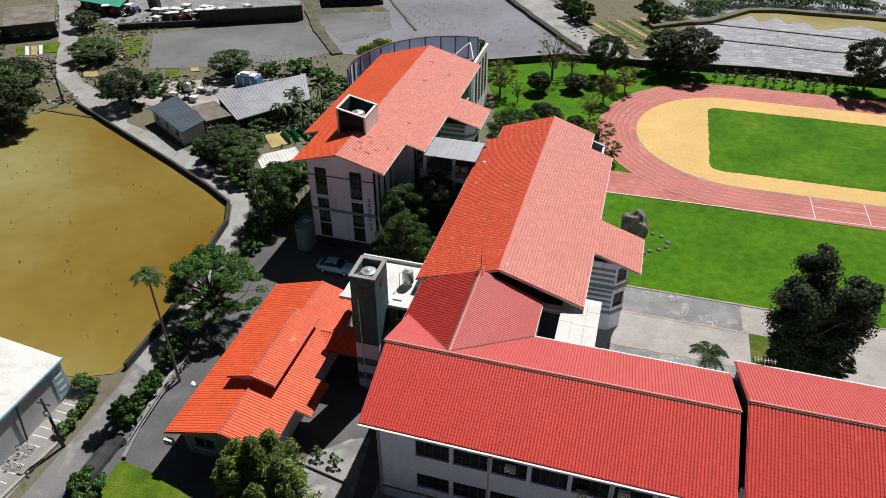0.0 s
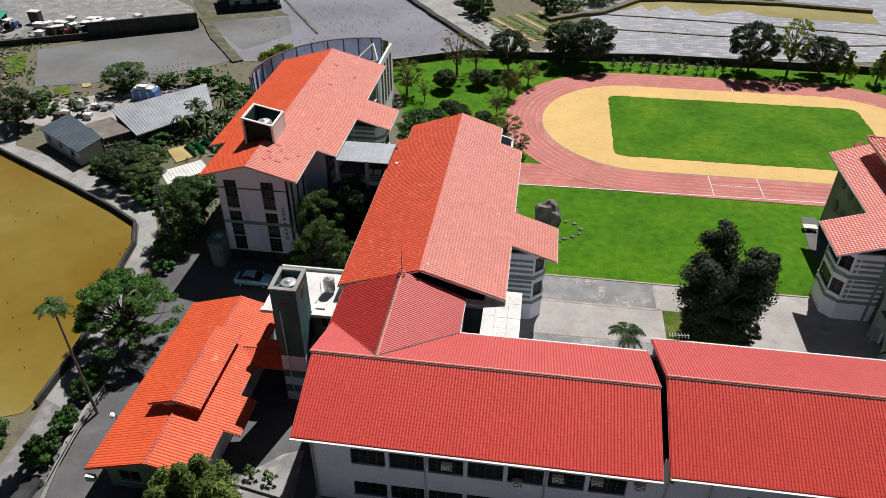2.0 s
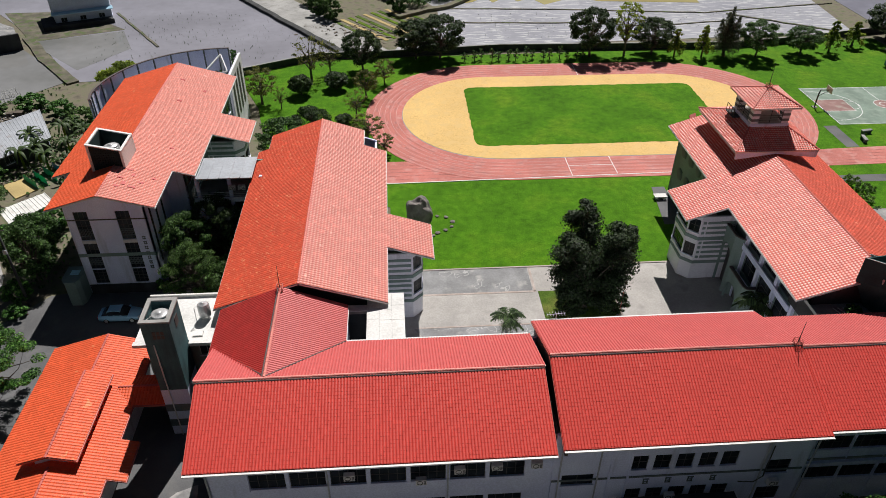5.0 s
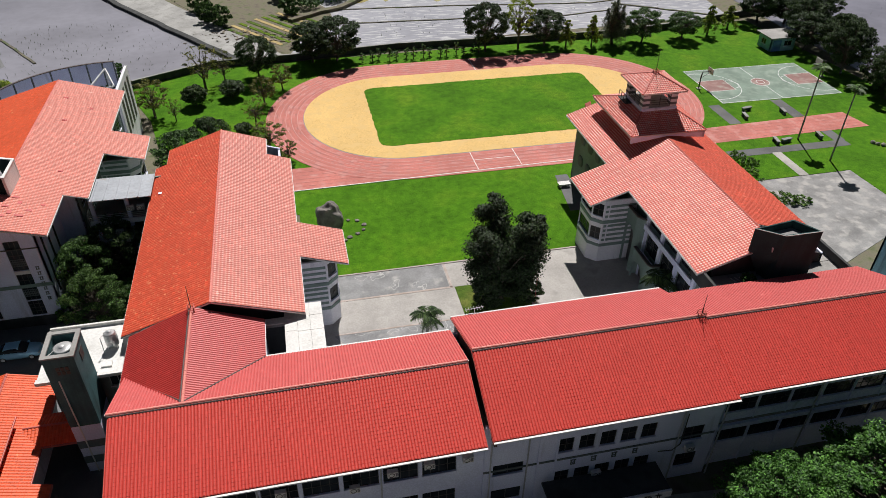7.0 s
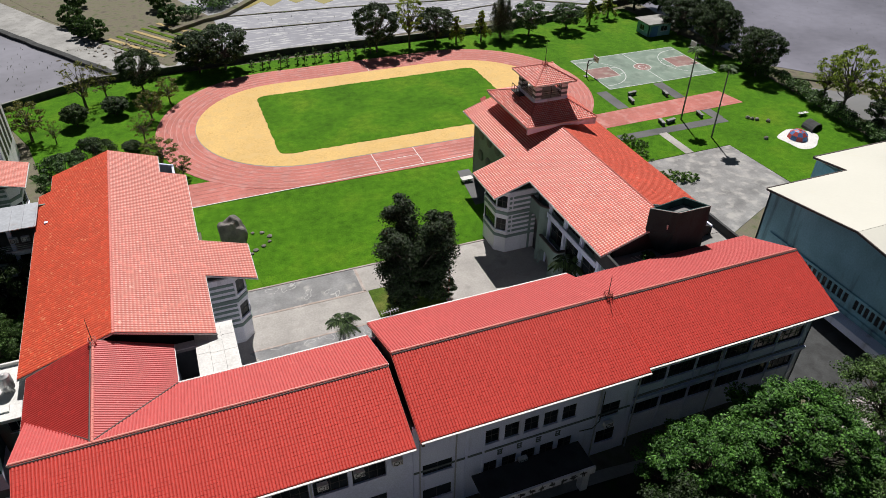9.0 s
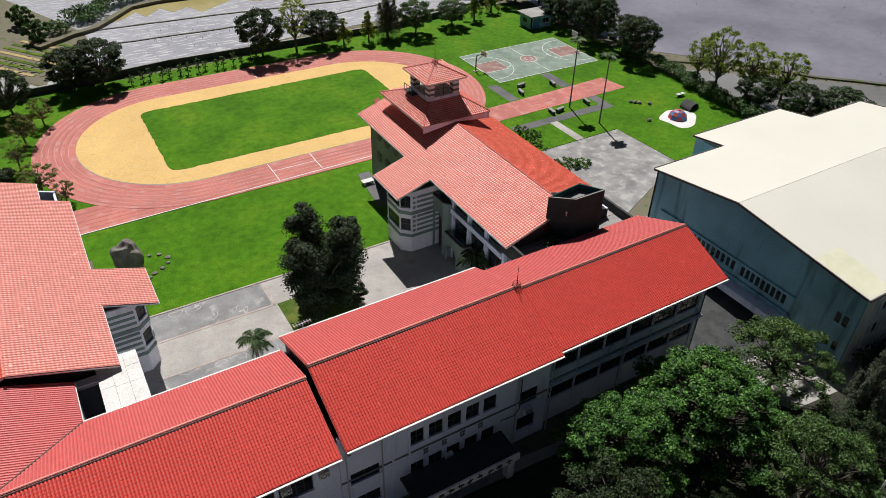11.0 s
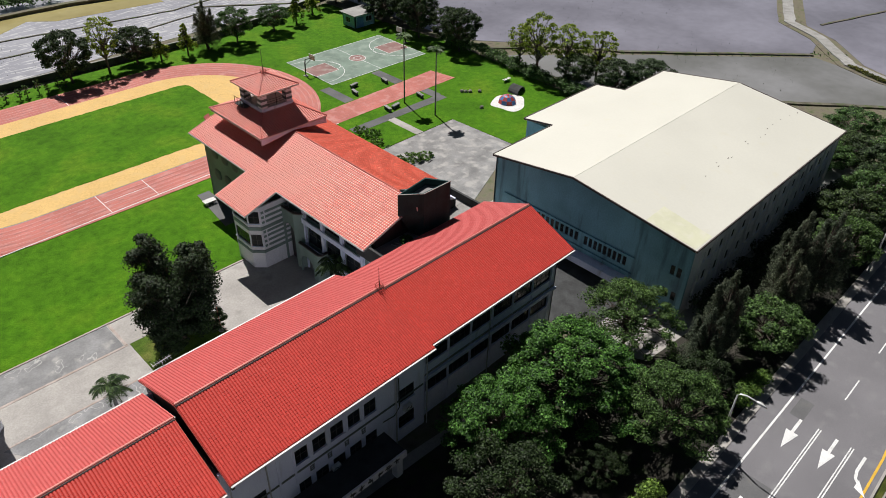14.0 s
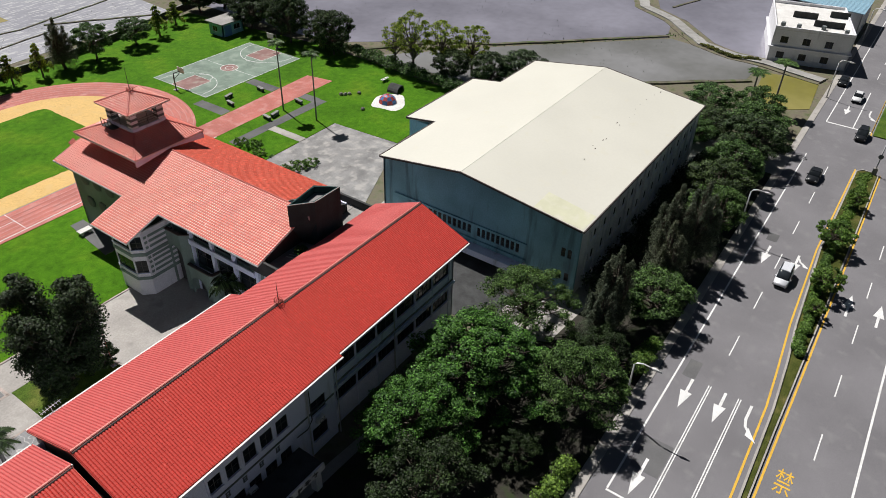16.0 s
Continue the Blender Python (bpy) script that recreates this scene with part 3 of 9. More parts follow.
def ridge_caps(parent, a, b, r=0.12, material=RIDGE_RED, step=0.42):
    """A run of half-round cap tiles, each stepping over the next, along a ridge or hip."""
    a, b = Vector(a), Vector(b)
    n = max(1, round((b - a).length / step))
    d = (b - a) / n
    side = d.cross(Vector((0, 0, 1))).normalized()
    up = side.cross(d).normalized()
    ring, faces = [], []
    for i in range(n):
        for base, rad in ((a + d * i, r * 1.1), (a + d * (i + 1), r * 0.9)):
            ring += [base + side * rad * math.cos(math.pi * k / 5) + up * (rad * math.sin(math.pi * k / 5) - 0.02) for k in range(6)]
    for i in range(2 * n - 1):
        faces += [(6 * i + k, 6 * i + k + 1, 6 * i + 7 + k, 6 * i + 6 + k) for k in range(5)]
    faces += [(5, 4, 3, 2, 1, 0), tuple(range(12 * n - 6, 12 * n))]
    return part("ridge_cap", Geo().add(ring, faces), material, parent)


class Wall:
    """A wall from a to b in plan, its outer face on the right of the way from a to b."""

    def __init__(self, a, b, thick=0.25):
        self.a, self.d = Vector(a), (Vector(b) - Vector(a)).normalized()
        self.n, self.len, self.thick = Vector((self.d.y, -self.d.x)), math.dist(a, b), thick

    def at(self, s, out, z):
        p = self.a + self.d * s + self.n * out
        return (p.x, p.y, z)

    def bar(self, g, s0, s1, o0, o1, z0, z1):
        return g.hexa([self.at(s0, o1, z0), self.at(s1, o1, z0), self.at(s1, o0, z0), self.at(s0, o0, z0), self.at(s0, o1, z1), self.at(s1, o1, z1), self.at(s1, o0, z1), self.at(s0, o0, z1)])

    def solid(self, g, z0, z1, holes=(), s0=0.0, s1=None):
        """The wall with its openings cut through, as one joined sheet."""
        s1 = self.len if s1 is None else s1
        sc = sorted({round(v, 4) for v in (s0, s1, *[v for h in holes for v in h[:2]])})
        zc = sorted({round(min(max(v, z0), z1), 4) for v in (z0, z1, *[v for h in holes for v in h[2:]])})
        ns, nz = len(sc), len(zc)
        def void(i, j):
            if i < 0 or j < 0 or i >= ns - 1 or j >= nz - 1:
                return True
            a, b = (sc[i] + sc[i + 1]) / 2, (zc[j] + zc[j + 1]) / 2
            return any(h[0] < a < h[1] and h[2] < b < h[3] for h in holes)
        idx = lambda k, j, i: (k * nz + j) * ns + i
        fs = []
        for j in range(nz - 1):
            for i in range(ns - 1):
                if void(i, j):
                    continue
                fs += [(idx(0, j, i), idx(0, j, i + 1), idx(0, j + 1, i + 1), idx(0, j + 1, i)), (idx(1, j, i), idx(1, j + 1, i), idx(1, j + 1, i + 1), idx(1, j, i + 1))]
                for (di, dj), (p, q) in (((0, -1), ((j, i), (j, i + 1))), ((0, 1), ((j + 1, i + 1), (j + 1, i))), ((-1, 0), ((j + 1, i), (j, i))), ((1, 0), ((j, i + 1), (j + 1, i + 1)))):
                    if void(i + di, j + dj):
                        fs.append((idx(0, *q), idx(0, *p), idx(1, *p), idx(1, *q)))
        return g.add([self.at(a, o, b) for o in (0.0, -self.thick) for b in zc for a in sc], fs)

    def window(self, parent, s0, s1, z0, z1, bays=2, frame=None, rows=1, bar=0.05, sill=True):
        f, w = Geo(), bar
        sc = [s0, s0 + w]
        for i in range(1, bays):
            m = s0 + (s1 - s0) * i / bays
            sc += [m - w / 2, m + w / 2]
        sc += [s1 - w, s1]
        zc = [z0, z0 + w]
        for i in range(1, rows):
            m = z0 + (z1 - z0) * i / rows
            zc += [m - w / 2, m + w / 2]
        zc += [z1 - w, z1]
        ns, nz = len(sc), len(zc)
        vs = [self.at(a, o, b) for o in (-0.09, -0.17) for b in zc for a in sc]
        idx = lambda k, j, i: (k * nz + j) * ns + i
        open_ = lambda i, j: i < 0 or j < 0 or i >= ns - 1 or j >= nz - 1 or (i % 2 == 1 and j % 2 == 1)
        fs = []
        for j in range(nz - 1):
            for i in range(ns - 1):
                if open_(i, j):
                    continue
                fs += [(idx(0, j, i), idx(0, j, i + 1), idx(0, j + 1, i + 1), idx(0, j + 1, i)), (idx(1, j, i), idx(1, j + 1, i), idx(1, j + 1, i + 1), idx(1, j, i + 1))]
                for (di, dj), (p, q) in (((0, -1), ((j, i), (j, i + 1))), ((0, 1), ((j + 1, i + 1), (j + 1, i))), ((-1, 0), ((j + 1, i), (j, i))), ((1, 0), ((j, i + 1), (j + 1, i + 1)))):
                    if open_(i + di, j + dj):
                        fs.append((idx(0, *q), idx(0, *p), idx(1, *p), idx(1, *q)))
        f.add(vs, fs)
        win = part("window", f, frame or FRAME_PALE, parent)
        part("pane", self.bar(Geo(), s0 + w / 2, s1 - w / 2, -0.14, -0.12, z0 + w / 2, z1 - w / 2), GLASS, win, "dark reflecting glass")
        if sill:
            part("sill", self.bar(Geo(), s0 - 0.06, s1 + 0.06, 0.0, 0.09, z0 - 0.08, z0 - 0.002), WALL_PALE, win)
        return win


def gable(g, wall, z_eave, z_ridge, s_ridge=None):
    """The triangle of wall over an eave line."""
    s = wall.len / 2 if s_ridge is None else s_ridge
    t = wall.thick
    p = [wall.at(0, 0, z_eave), wall.at(wall.len, 0, z_eave), wall.at(s, 0, z_ridge), wall.at(0, -t, z_eave), wall.at(wall.len, -t, z_eave), wall.at(s, -t, z_ridge)]
    return g.add(p, [(0, 1, 2), (5, 4, 3), (0, 2, 5, 3), (2, 1, 4, 5), (1, 0, 3, 4)])


def finial(at, h=2.2):
    """A lightning rod on a small square foot frame."""
    x, y, z = at
    th = thing("lightning_rod", "dark iron lightning rod on a small roof frame", "lightning rod", at)
    g = Geo()
    for dx, dy in ((-0.3, -0.3), (0.3, -0.3), (0.3, 0.3), (-0.3, 0.3)):
        g.tube([(x + dx, y + dy, z - 0.35), (x + dx * 0.8, y + dy * 0.8, z + 0.35)], [0.035, 0.03], 6)
    for k in (0.05, 0.32):
        for a, b in (((-0.28, -0.28), (0.28, -0.28)), ((0.28, -0.28), (0.28, 0.28)), ((0.28, 0.28), (-0.28, 0.28)), ((-0.28, 0.28), (-0.28, -0.28))):
            g.tube([(x + a[0], y + a[1], z + k), (x + b[0], y + b[1], z + k)], [0.03, 0.03], 6)
    part("foot_frame", g, RIDGE_RED, th)
    part("rod", Geo().tube([(x, y, z + 0.1), (x + 0.02, y, z + h)], [0.045, 0.02], 6), FRAME_DARK, th)
    return th


def plane_x(z0, x0, k):
    return lambda x, y: z0 + k * (x - x0)


def plane_y(z0, y0, k):
    return lambda x, y: z0 + k * (y - y0)


# ---- front building ----
front = thing("school_building", "long three-storey school building with a red tiled roof and pale walls", "school building", (19, 40, 0))
slope(front, [(-16.2, 11.3, 32.8, 39.6)], plane_y(13.0, 39.6, 2.5 / 6.8), "-y", RED_TILE, "deep red glazed roof tiles", RIDGE_RED, pitch=0.245, course=0.27, amp=0.07, lip=0.013)
slope(front, [(-16.4, 11.4, 39.6, 46.0)], plane_y(13.0, 39.6, -2.5 / 6.4), "+y", SHEEN_TILE, "red roof tiles with sky sheen in their colour", pitch=0.25, course=0.35, amp=0.095, lip=0.004)
slope(front, [(11.7, 32.4, 32.7, 39.8)], plane_y(14.0, 39.8, 2.9 / 7.1), "-y", RED_TILE, "deep red glazed roof tiles", RIDGE_RED, pitch=0.245, course=0.27, amp=0.07, lip=0.013)
slope(front, [(11.7, 32.4, 39.8, 47.0)], plane_y(14.0, 39.8, -2.9 / 7.2), "+y", SHEEN_TILE, "red roof tiles with sky sheen in their colour", trim=RIDGE_RED, pitch=0.25, course=0.35, amp=0.095, lip=0.004)
slope(front, [(32.45, 54.0, 33.4, 40.0)], plane_y(13.5, 40.0, 2.7 / 6.6), "-y", RED_TILE, "deep red glazed roof tiles", RIDGE_RED, pitch=0.245, course=0.27, amp=0.07, lip=0.013)
slope(front, [(32.45, 54.0, 40.0, 46.5)], plane_y(13.5, 40.0, -2.7 / 6.5), "+y", SHEEN_TILE, "red roof tiles with sky sheen in their colour", trim=RIDGE_RED, pitch=0.25, course=0.35, amp=0.095, lip=0.004)
slope(front, [(-16.7, -10.9, 39.7, 50.9)], plane_x(13.0, -10.9, 2.5 / 5.8), "-x", CRIMSON_TILE, "dark crimson roof tiles on a cross gable", pitch=0.245, course=0.27, amp=0.07, lip=0.013)
slope(front, [(-10.9, -4.9, 39.7, 50.9)], plane_x(13.0, -10.9, -2.5 / 6.0), "+x", SHEEN_TILE, "red roof tiles with sky sheen in their colour", pitch=0.245, course=0.27, amp=0.07, lip=0.013)
for a, b in (((-16.3, 39.6, 13.02), (11.3, 39.6, 13.02)), ((11.7, 39.8, 14.02), (32.4, 39.8, 14.02)), ((32.5, 40.0, 13.52), (54.0, 40.0, 13.52)), ((-10.9, 39.7, 13.02), (-10.9, 50.9, 13.02))):
    ridge_caps(front, a, b, material=RIDGE_PALE)
    # thin dark tube drawn as the shadow line beside the caps
    side = Vector((0, -0.2, -0.06)) if a[1] == b[1] else Vector((-0.2, 0, -0.06))
    part("ridge_bed", Geo().tube([Vector(a) + side, Vector(b) + side], [0.075, 0.075], 6), DARK_TRIM, front, "dark strip for the shadow beside the ridge")
for xv in (-16.3, -4.95):
    part("valley_gutter", Geo().tube([(-10.9, 39.75, 13.03), (xv, 46.0, 10.56)], [0.075, 0.075], 6), DARK_TRIM, front, "dark valley gutter between two roofs")
for x0, x1, y, z in ((-16.2, 11.3, 32.68, 10.36), (11.7, 32.4, 32.58, 10.96), (32.5, 54.0, 33.28, 10.66)):
    part("gutter", Geo().box(x0, x1, y - 0.1, y + 0.06, z + 0.04, z + 0.13), WHITE_TRIM, front, "white metal eaves gutter")
for x0, x1, y, z in ((11.7, 32.4, 47.12, 10.95), (-4.9, 11.3, 46.1, 10.35)):
    part("gutter", Geo().box(x0, x1, y - 0.05, y + 0.1, z, z + 0.16), WHITE_TRIM, front, "white metal eaves gutter")

# walls with their openings
fw_l, fw_m, fw_r = Wall((-15.4, 34.2), (11.5, 34.2)), Wall((11.5, 34.0), (32.4, 34.0)), Wall((32.4, 34.7), (53.2, 34.7))
holes_l = [(3.3 + 3.1 * i, 6.05 + 3.1 * i, z0, z1) for i in range(7) for z0, z1 in ((6.45, 8.2), (2.4, 4.1))]
holes_m = [(x - 11.5, x - 10.15, z0, z1) for x in (17.75, 19.6, 21.45, 23.3, 25.1) for z0, z1 in ((6.55, 8.25), (2.4, 4.05))]
holes_m += [(0.8, 3.4, 5.0, 6.3), (0.8, 3.4, 1.5, 3.0), (17.6, 19.6, 5.1, 6.85), (17.6, 19.6, 1.6, 3.3)]
holes_r = [(0.75 + 3.2 * i, 3.8 + 3.2 * i, z0, z1) for i in range(6) for z0, z1 in ((6.9, 8.5), (3.1, 4.6))]
for w, holes, top, tint, bays in ((fw_l, holes_l, 10.6, "pale lavender-grey rendered wall", 4), (fw_m, holes_m, 11.2, "pale lavender-grey rendered wall", 2), (fw_r, holes_r, 10.8, "pale grey rendered wall", 4)):
    part("wall", w.solid(Geo(), 0, top, holes), WALL_PALE, front, tint)
    for h in holes:
        w.window(front, *h, bays=bays, frame=FRAME_DARK, rows=2 if h[3] - h[2] > 1.5 else 1)
part("wall_band", fw_l.bar(Geo(), 0, fw_l.len, 0.002, 0.08, 8.55, 8.8), BAND_GREY, front, "grey band under the eaves")
part("wall_band", fw_m.bar(Geo(), 0, 20.7, 0.002, 0.06, 5.55, 5.75), BAND_GREY, front, "thin grey string course")
part("wall_band", fw_l.bar(Geo(), 0, fw_l.len, 0.002, 0.07, 1.3, 1.45), BAND_GREY, front, "thin grey string course")
part("wall_band", fw_r.bar(Geo(), 0, fw_r.len, 0.002, 0.3, 5.2, 5.5), WALL_PALE, front, "projecting pale ledge")
for i in range(8):
    part("pier", fw_l.bar(Geo(), 2.98 + 3.1 * i, 3.28 + 3.1 * i, 0.002, 0.14, 6.2, 8.5), WALL_PALE, front, "pale window pier")
for i in range(7):
    part("pier", fw_r.bar(Geo(), 0.64 + 3.2 * i, 0.73 + 3.2 * i, 0.002, 0.1, 0, 10.2), WALL_PALE, front, "pale wall pier")
for s in (4.55, 6.1):
    part("pier", fw_m.bar(Geo(), s, s + 0.18, 0.002, 0.12, 0, 10.4), WALL_PALE, front, "pale wall pier")
for x, y in ((-15.2, 34.0), (-6.1, 33.95), (3.2, 33.95), (12.0, 33.8), (15.1, 33.75), (28.6, 33.75), (32.55, 33.8), (42.0, 34.4)):
    part("drain_pipe", Geo().tube([(x, y, 0), (x, y, 9.4), (x, y - 0.7, 10.3)], [0.07] * 3, 8), FRAME_PALE, front, "grey plastic drain pipe")
part("cable", Geo().tube([(28.9, 33.7, 9.0), (28.95, 33.7, 5.2), (28.3, 33.7, 4.5), (27.0, 33.75, 4.6)], [0.05] * 4, 6), FRAME_DARK, front, "dark hanging cable")
for z in (5.6, 9.8):
    part("floor_slab", Geo().box(-15.1, 53, 34.6, 45.2, z, z + 0.2), CONCRETE, front, "concrete storey floor")
ew, ww = Wall((53.2, 34.7), (53.2, 45.6)), Wall((-15.4, 45.2), (-15.4, 34.2))
g = ew.solid(Geo(), 0, 10.8)
part("wall", gable(g, ew, 10.8, 13.1, 5.3), WALL_PALE, front, "pale grey end wall")
g = ww.solid(Geo(), 0, 10.5, [(3.5, 5.0, 6.4, 8.0), (3.5, 5.0, 2.4, 4.0)])
part("wall", gable(g, ww, 10.5, 12.7, 5.6), WALL_PALE, front, "pale end wall")
for z in (6.4, 2.4):
    ww.window(front, 3.5, 5.0, z, z + 1.6)
part("wall", Wall((53.2, 45.6), (-15.4, 45.6)).solid(Geo(), 0, 10.6), WALL_PALE, front, "pale courtyard wall")
jw = Wall((11.95, 46.6), (11.95, 33.2))
part("wall", gable(jw.solid(Geo(), 9.8, 10.85), jw, 10.85, 13.6, 6.8), DARK_TRIM, front, "dark joint wall between two roofs")
cg = Wall((-4.9, 50.4), (-16.2, 50.4))
# these two walls take a dark colour as shade; the opposite side is pale
part("wall", gable(cg.solid(Geo(), 0, 10.3), cg, 10.3, 12.8, 5.8), CONCRETE_DARK, front, "gable wall painted dark for the shaded gap")
part("wall", Geo().box(-16.2, -15.9, 45.2, 50.4, 0, 10.4), CONCRETE_DARK, front, "side wall painted dark for shade")
part("wall", Geo().box(-5.3, -5.0, 45.9, 50.3, 0, 10.4), WALL_PALE, front, "pale side wall")
# raised letters that cannot be read: plain bars
for x in (19.3, 21.15, 23.0, 24.9):
    g = Geo()
    for dx, dz, w, h in ((0, 0.28, 0.5, 0.08), (-0.18, 0, 0.08, 0.5), (0.14, 0.02, 0.08, 0.42), (0, -0.02, 0.4, 0.07), (0, -0.26, 0.46, 0.07)):
        fw_m.bar(g, x - 11.5 + dx - w / 2, x - 11.5 + dx + w / 2, 0.0, 0.06, 5.0 + dz - h / 2, 5.0 + dz + h / 2)
    part("wall_letter", g, BAND_GREY, front, "dark raised wall letter")

canopy = thing("entrance_canopy", "dark flat entrance canopy with a pale lettered fascia", "canopy", (22, 31, 0))
part("canopy_roof", Geo().box(16.6, 27.0, 30.8, 33.7, 3.15, 3.35), CONCRETE_DARK, canopy, "dark stained concrete slab")
part("fascia", Geo().box(16.6, 27.0, 30.6, 30.8, 2.7, 3.5), WALL_WHITE, canopy, "pale fascia board")
for x in (17.2, 26.4):
    part("column", Geo().box(x - 0.35, x + 0.35, 30.9, 31.6, 0, 3.15), WALL_WHITE, canopy, "pale square column")
rng = random.Random(5)
for i in range(9):
    g = Geo()
    x = 17.8 + i * 1.0
    for k in range(6):
        w, h = rng.choice(((0.5, 0.08), (0.08, 0.5), (0.4, 0.08)))
        dx, dz = rng.uniform(-0.15, 0.15), rng.uniform(-0.18, 0.18)
        g.box(x + dx - w / 2, x + dx + w / 2, 30.56, 30.598, 3.1 + dz - h / 2, 3.1 + dz + h / 2)
    part("sign_letter", g, FRAME_DARK, canopy, "dark sign letter")


def air_conditioner(x, y, z, label="grey-white boxed air conditioner on a wall bracket"):
    th = thing("air_conditioner", label, "air conditioner", (x, y, z), "wall air conditioners")
    part("casing", Geo().box(x - 0.42, x + 0.42, y - 0.38, y, z, z + 0.6), CONCRETE_WHITE, th)
    ring = [(x - 0.1 + 0.22 * math.cos(a), y - 0.4, z + 0.3 + 0.22 * math.sin(a)) for a in (2 * math.pi * k / 14 for k in range(15))]
    part("fan_guard", Geo().tube(ring, [0.03] * 15, 5, False), FRAME_DARK, th, "dark round fan guard")
    for i in range(4):
        part("louvre", Geo().box(x + 0.2, x + 0.38, y - 0.4, y - 0.382, z + 0.1 + 0.11 * i, z + 0.15 + 0.11 * i), FRAME_DARK, th)
    part("bracket", Geo().box(x - 0.4, x - 0.34, y - 0.36, y + 0.2, z - 0.06, z).box(x + 0.34, x + 0.4, y - 0.36, y + 0.2, z - 0.06, z), STEEL, th)
    return th


for x, z in ((1.1, 6.6), (7.0, 7.9), (10.1, 7.9), (-4.4, 7.6), (4.1, 7.7)):
    air_conditioner(x, 34.0, z)
air_conditioner(21.4, 33.8, 3.1)
air_conditioner(29.9, 33.8, 4.2)
finial((32.1, 39.8, 14.1))
finial((-10.9, 50.6, 13.1), 2.6)

aerial = thing("roof_aerial", "white comb-like antenna on the courtyard eave", "antenna", (13.6, 47.4, 10.9))
part("mast", Geo().tube([(14.0, 47.3, 10.4), (14.0, 47.3, 11.6)], [0.03, 0.025], 6), STEEL, aerial)
part("boom", Geo().tube([(13.1, 47.3, 11.5), (14.9, 47.5, 11.5)], [0.025, 0.025], 6), STEEL, aerial)
for i in range(7):
    x = 13.2 + i * 0.26
    part("element", Geo().tube([(x, 47.1, 11.5), (x, 47.7, 11.5)], [0.016, 0.016], 5), STEEL, aerial)

# ---- stair tower and flat roof beside the front building ----
tower = thing("water_tower", "dark square concrete water tower with pale banded foot", "tower", (-20.6, 47, 0))
g = Geo()
for x0, x1, y0, y1 in ((-21.8, -19.4, 45.5, 45.75), (-21.8, -19.4, 48.35, 48.6), (-21.8, -21.55, 45.75, 48.35), (-19.65, -19.4, 45.75, 48.35)):
    g.box(x0, x1, y0, y1, 6.0, 14.0)
part("shaft", g, SHAFT_GREY, tower, "dark stained concrete shaft")
g = Geo()
for x0, x1, y0, y1 in ((-21.88, -19.32, 45.42, 45.8), (-21.88, -19.32, 48.3, 48.68), (-21.88, -21.5, 45.8, 48.3), (-19.7, -19.32, 45.8, 48.3)):
    g.box(x0, x1, y0, y1, 14.0, 14.14)
part("coping", g, CONCRETE, tower, "grey concrete coping")
part("foot", Geo().box(-21.8, -19.4, 45.5, 48.6, 0, 6.0), WALL_PALE, tower, "pale rendered foot")
for z in (1.2, 3.2):
    part("band", Geo().box(-21.83, -19.37, 45.47, 48.63, z, z + 0.9), BAND_GREY, tower, "grey horizontal band")
part("tank_floor", Geo().box(-21.55, -19.65, 45.75, 48.35, 11.6, 11.8), CONCRETE, tower)
part("drain_pipe", Geo().tube([(-21.1, 45.4, 11.6), (-21.0, 45.4, 0)], [0.06, 0.06], 8), WHITE_TRIM, tower, "white drain pipe")
for dx in (0, 0.35, 0.7):
    for dz in (0, 0.45):
        part("vent", Geo().box(-21.0 + dx, -20.75 + dx, 45.46, 45.498, 12.2 + dz, 12.55 + dz), FRAME_DARK, tower, "black vent hole")
part("hatch", Geo().box(-19.398, -19.36, 46.8, 47.6, 12.3, 13.3), FRAME_DARK, tower, "dark side opening")


def water_tank(x, y, z, r, h, label):
    th = thing("water_tank", label, "water tank", (x, y, z), "steel water tanks")
    part("shell", Geo().tube([(x, y, z + 0.3 + h * t) for t in (0, 0.04, 0.08, 0.3, 0.33, 0.6, 0.63, 0.96, 1)], [r * 0.9, r, r, r, r * 1.03, r * 1.03, r, r, r * 0.96], 20), STEEL, th, "ribbed stainless shell", True)
    part("lid", Geo().tube([(x, y, z + 0.3 + h), (x, y, z + 0.42 + h), (x, y, z + 0.52 + h), (x, y, z + 0.58 + h)], [r * 0.96, r * 0.7, r * 0.3, r * 0.28], 20), STEEL, th, "domed lid", True)
    for k in range(4):
        a = math.pi / 4 + k * math.pi / 2
        part("leg", Geo().tube([(x + r * 0.8 * math.cos(a), y + r * 0.8 * math.sin(a), z), (x + r * 0.8 * math.cos(a), y + r * 0.8 * math.sin(a), z + 0.34)], [0.04, 0.04], 6), FRAME_PALE, th)
    part("inlet_pipe", Geo().tube([(x - r * 0.5, y - r * 0.6, z + h + 0.6), (x - r * 1.15, y - r * 1.3, z + h + 0.5), (x - r * 1.2, y - r * 1.35, z)], [0.035] * 3, 6), WHITE_TRIM, th, "thin white pipe")
    return th


water_tank(-20.6, 47.1, 11.8, 0.86, 1.5, "round stainless water tank inside the dark tower")
water_tank(-18.4, 51.6, 9.12, 0.55, 1.3, "round stainless water tank on the white flat roof")

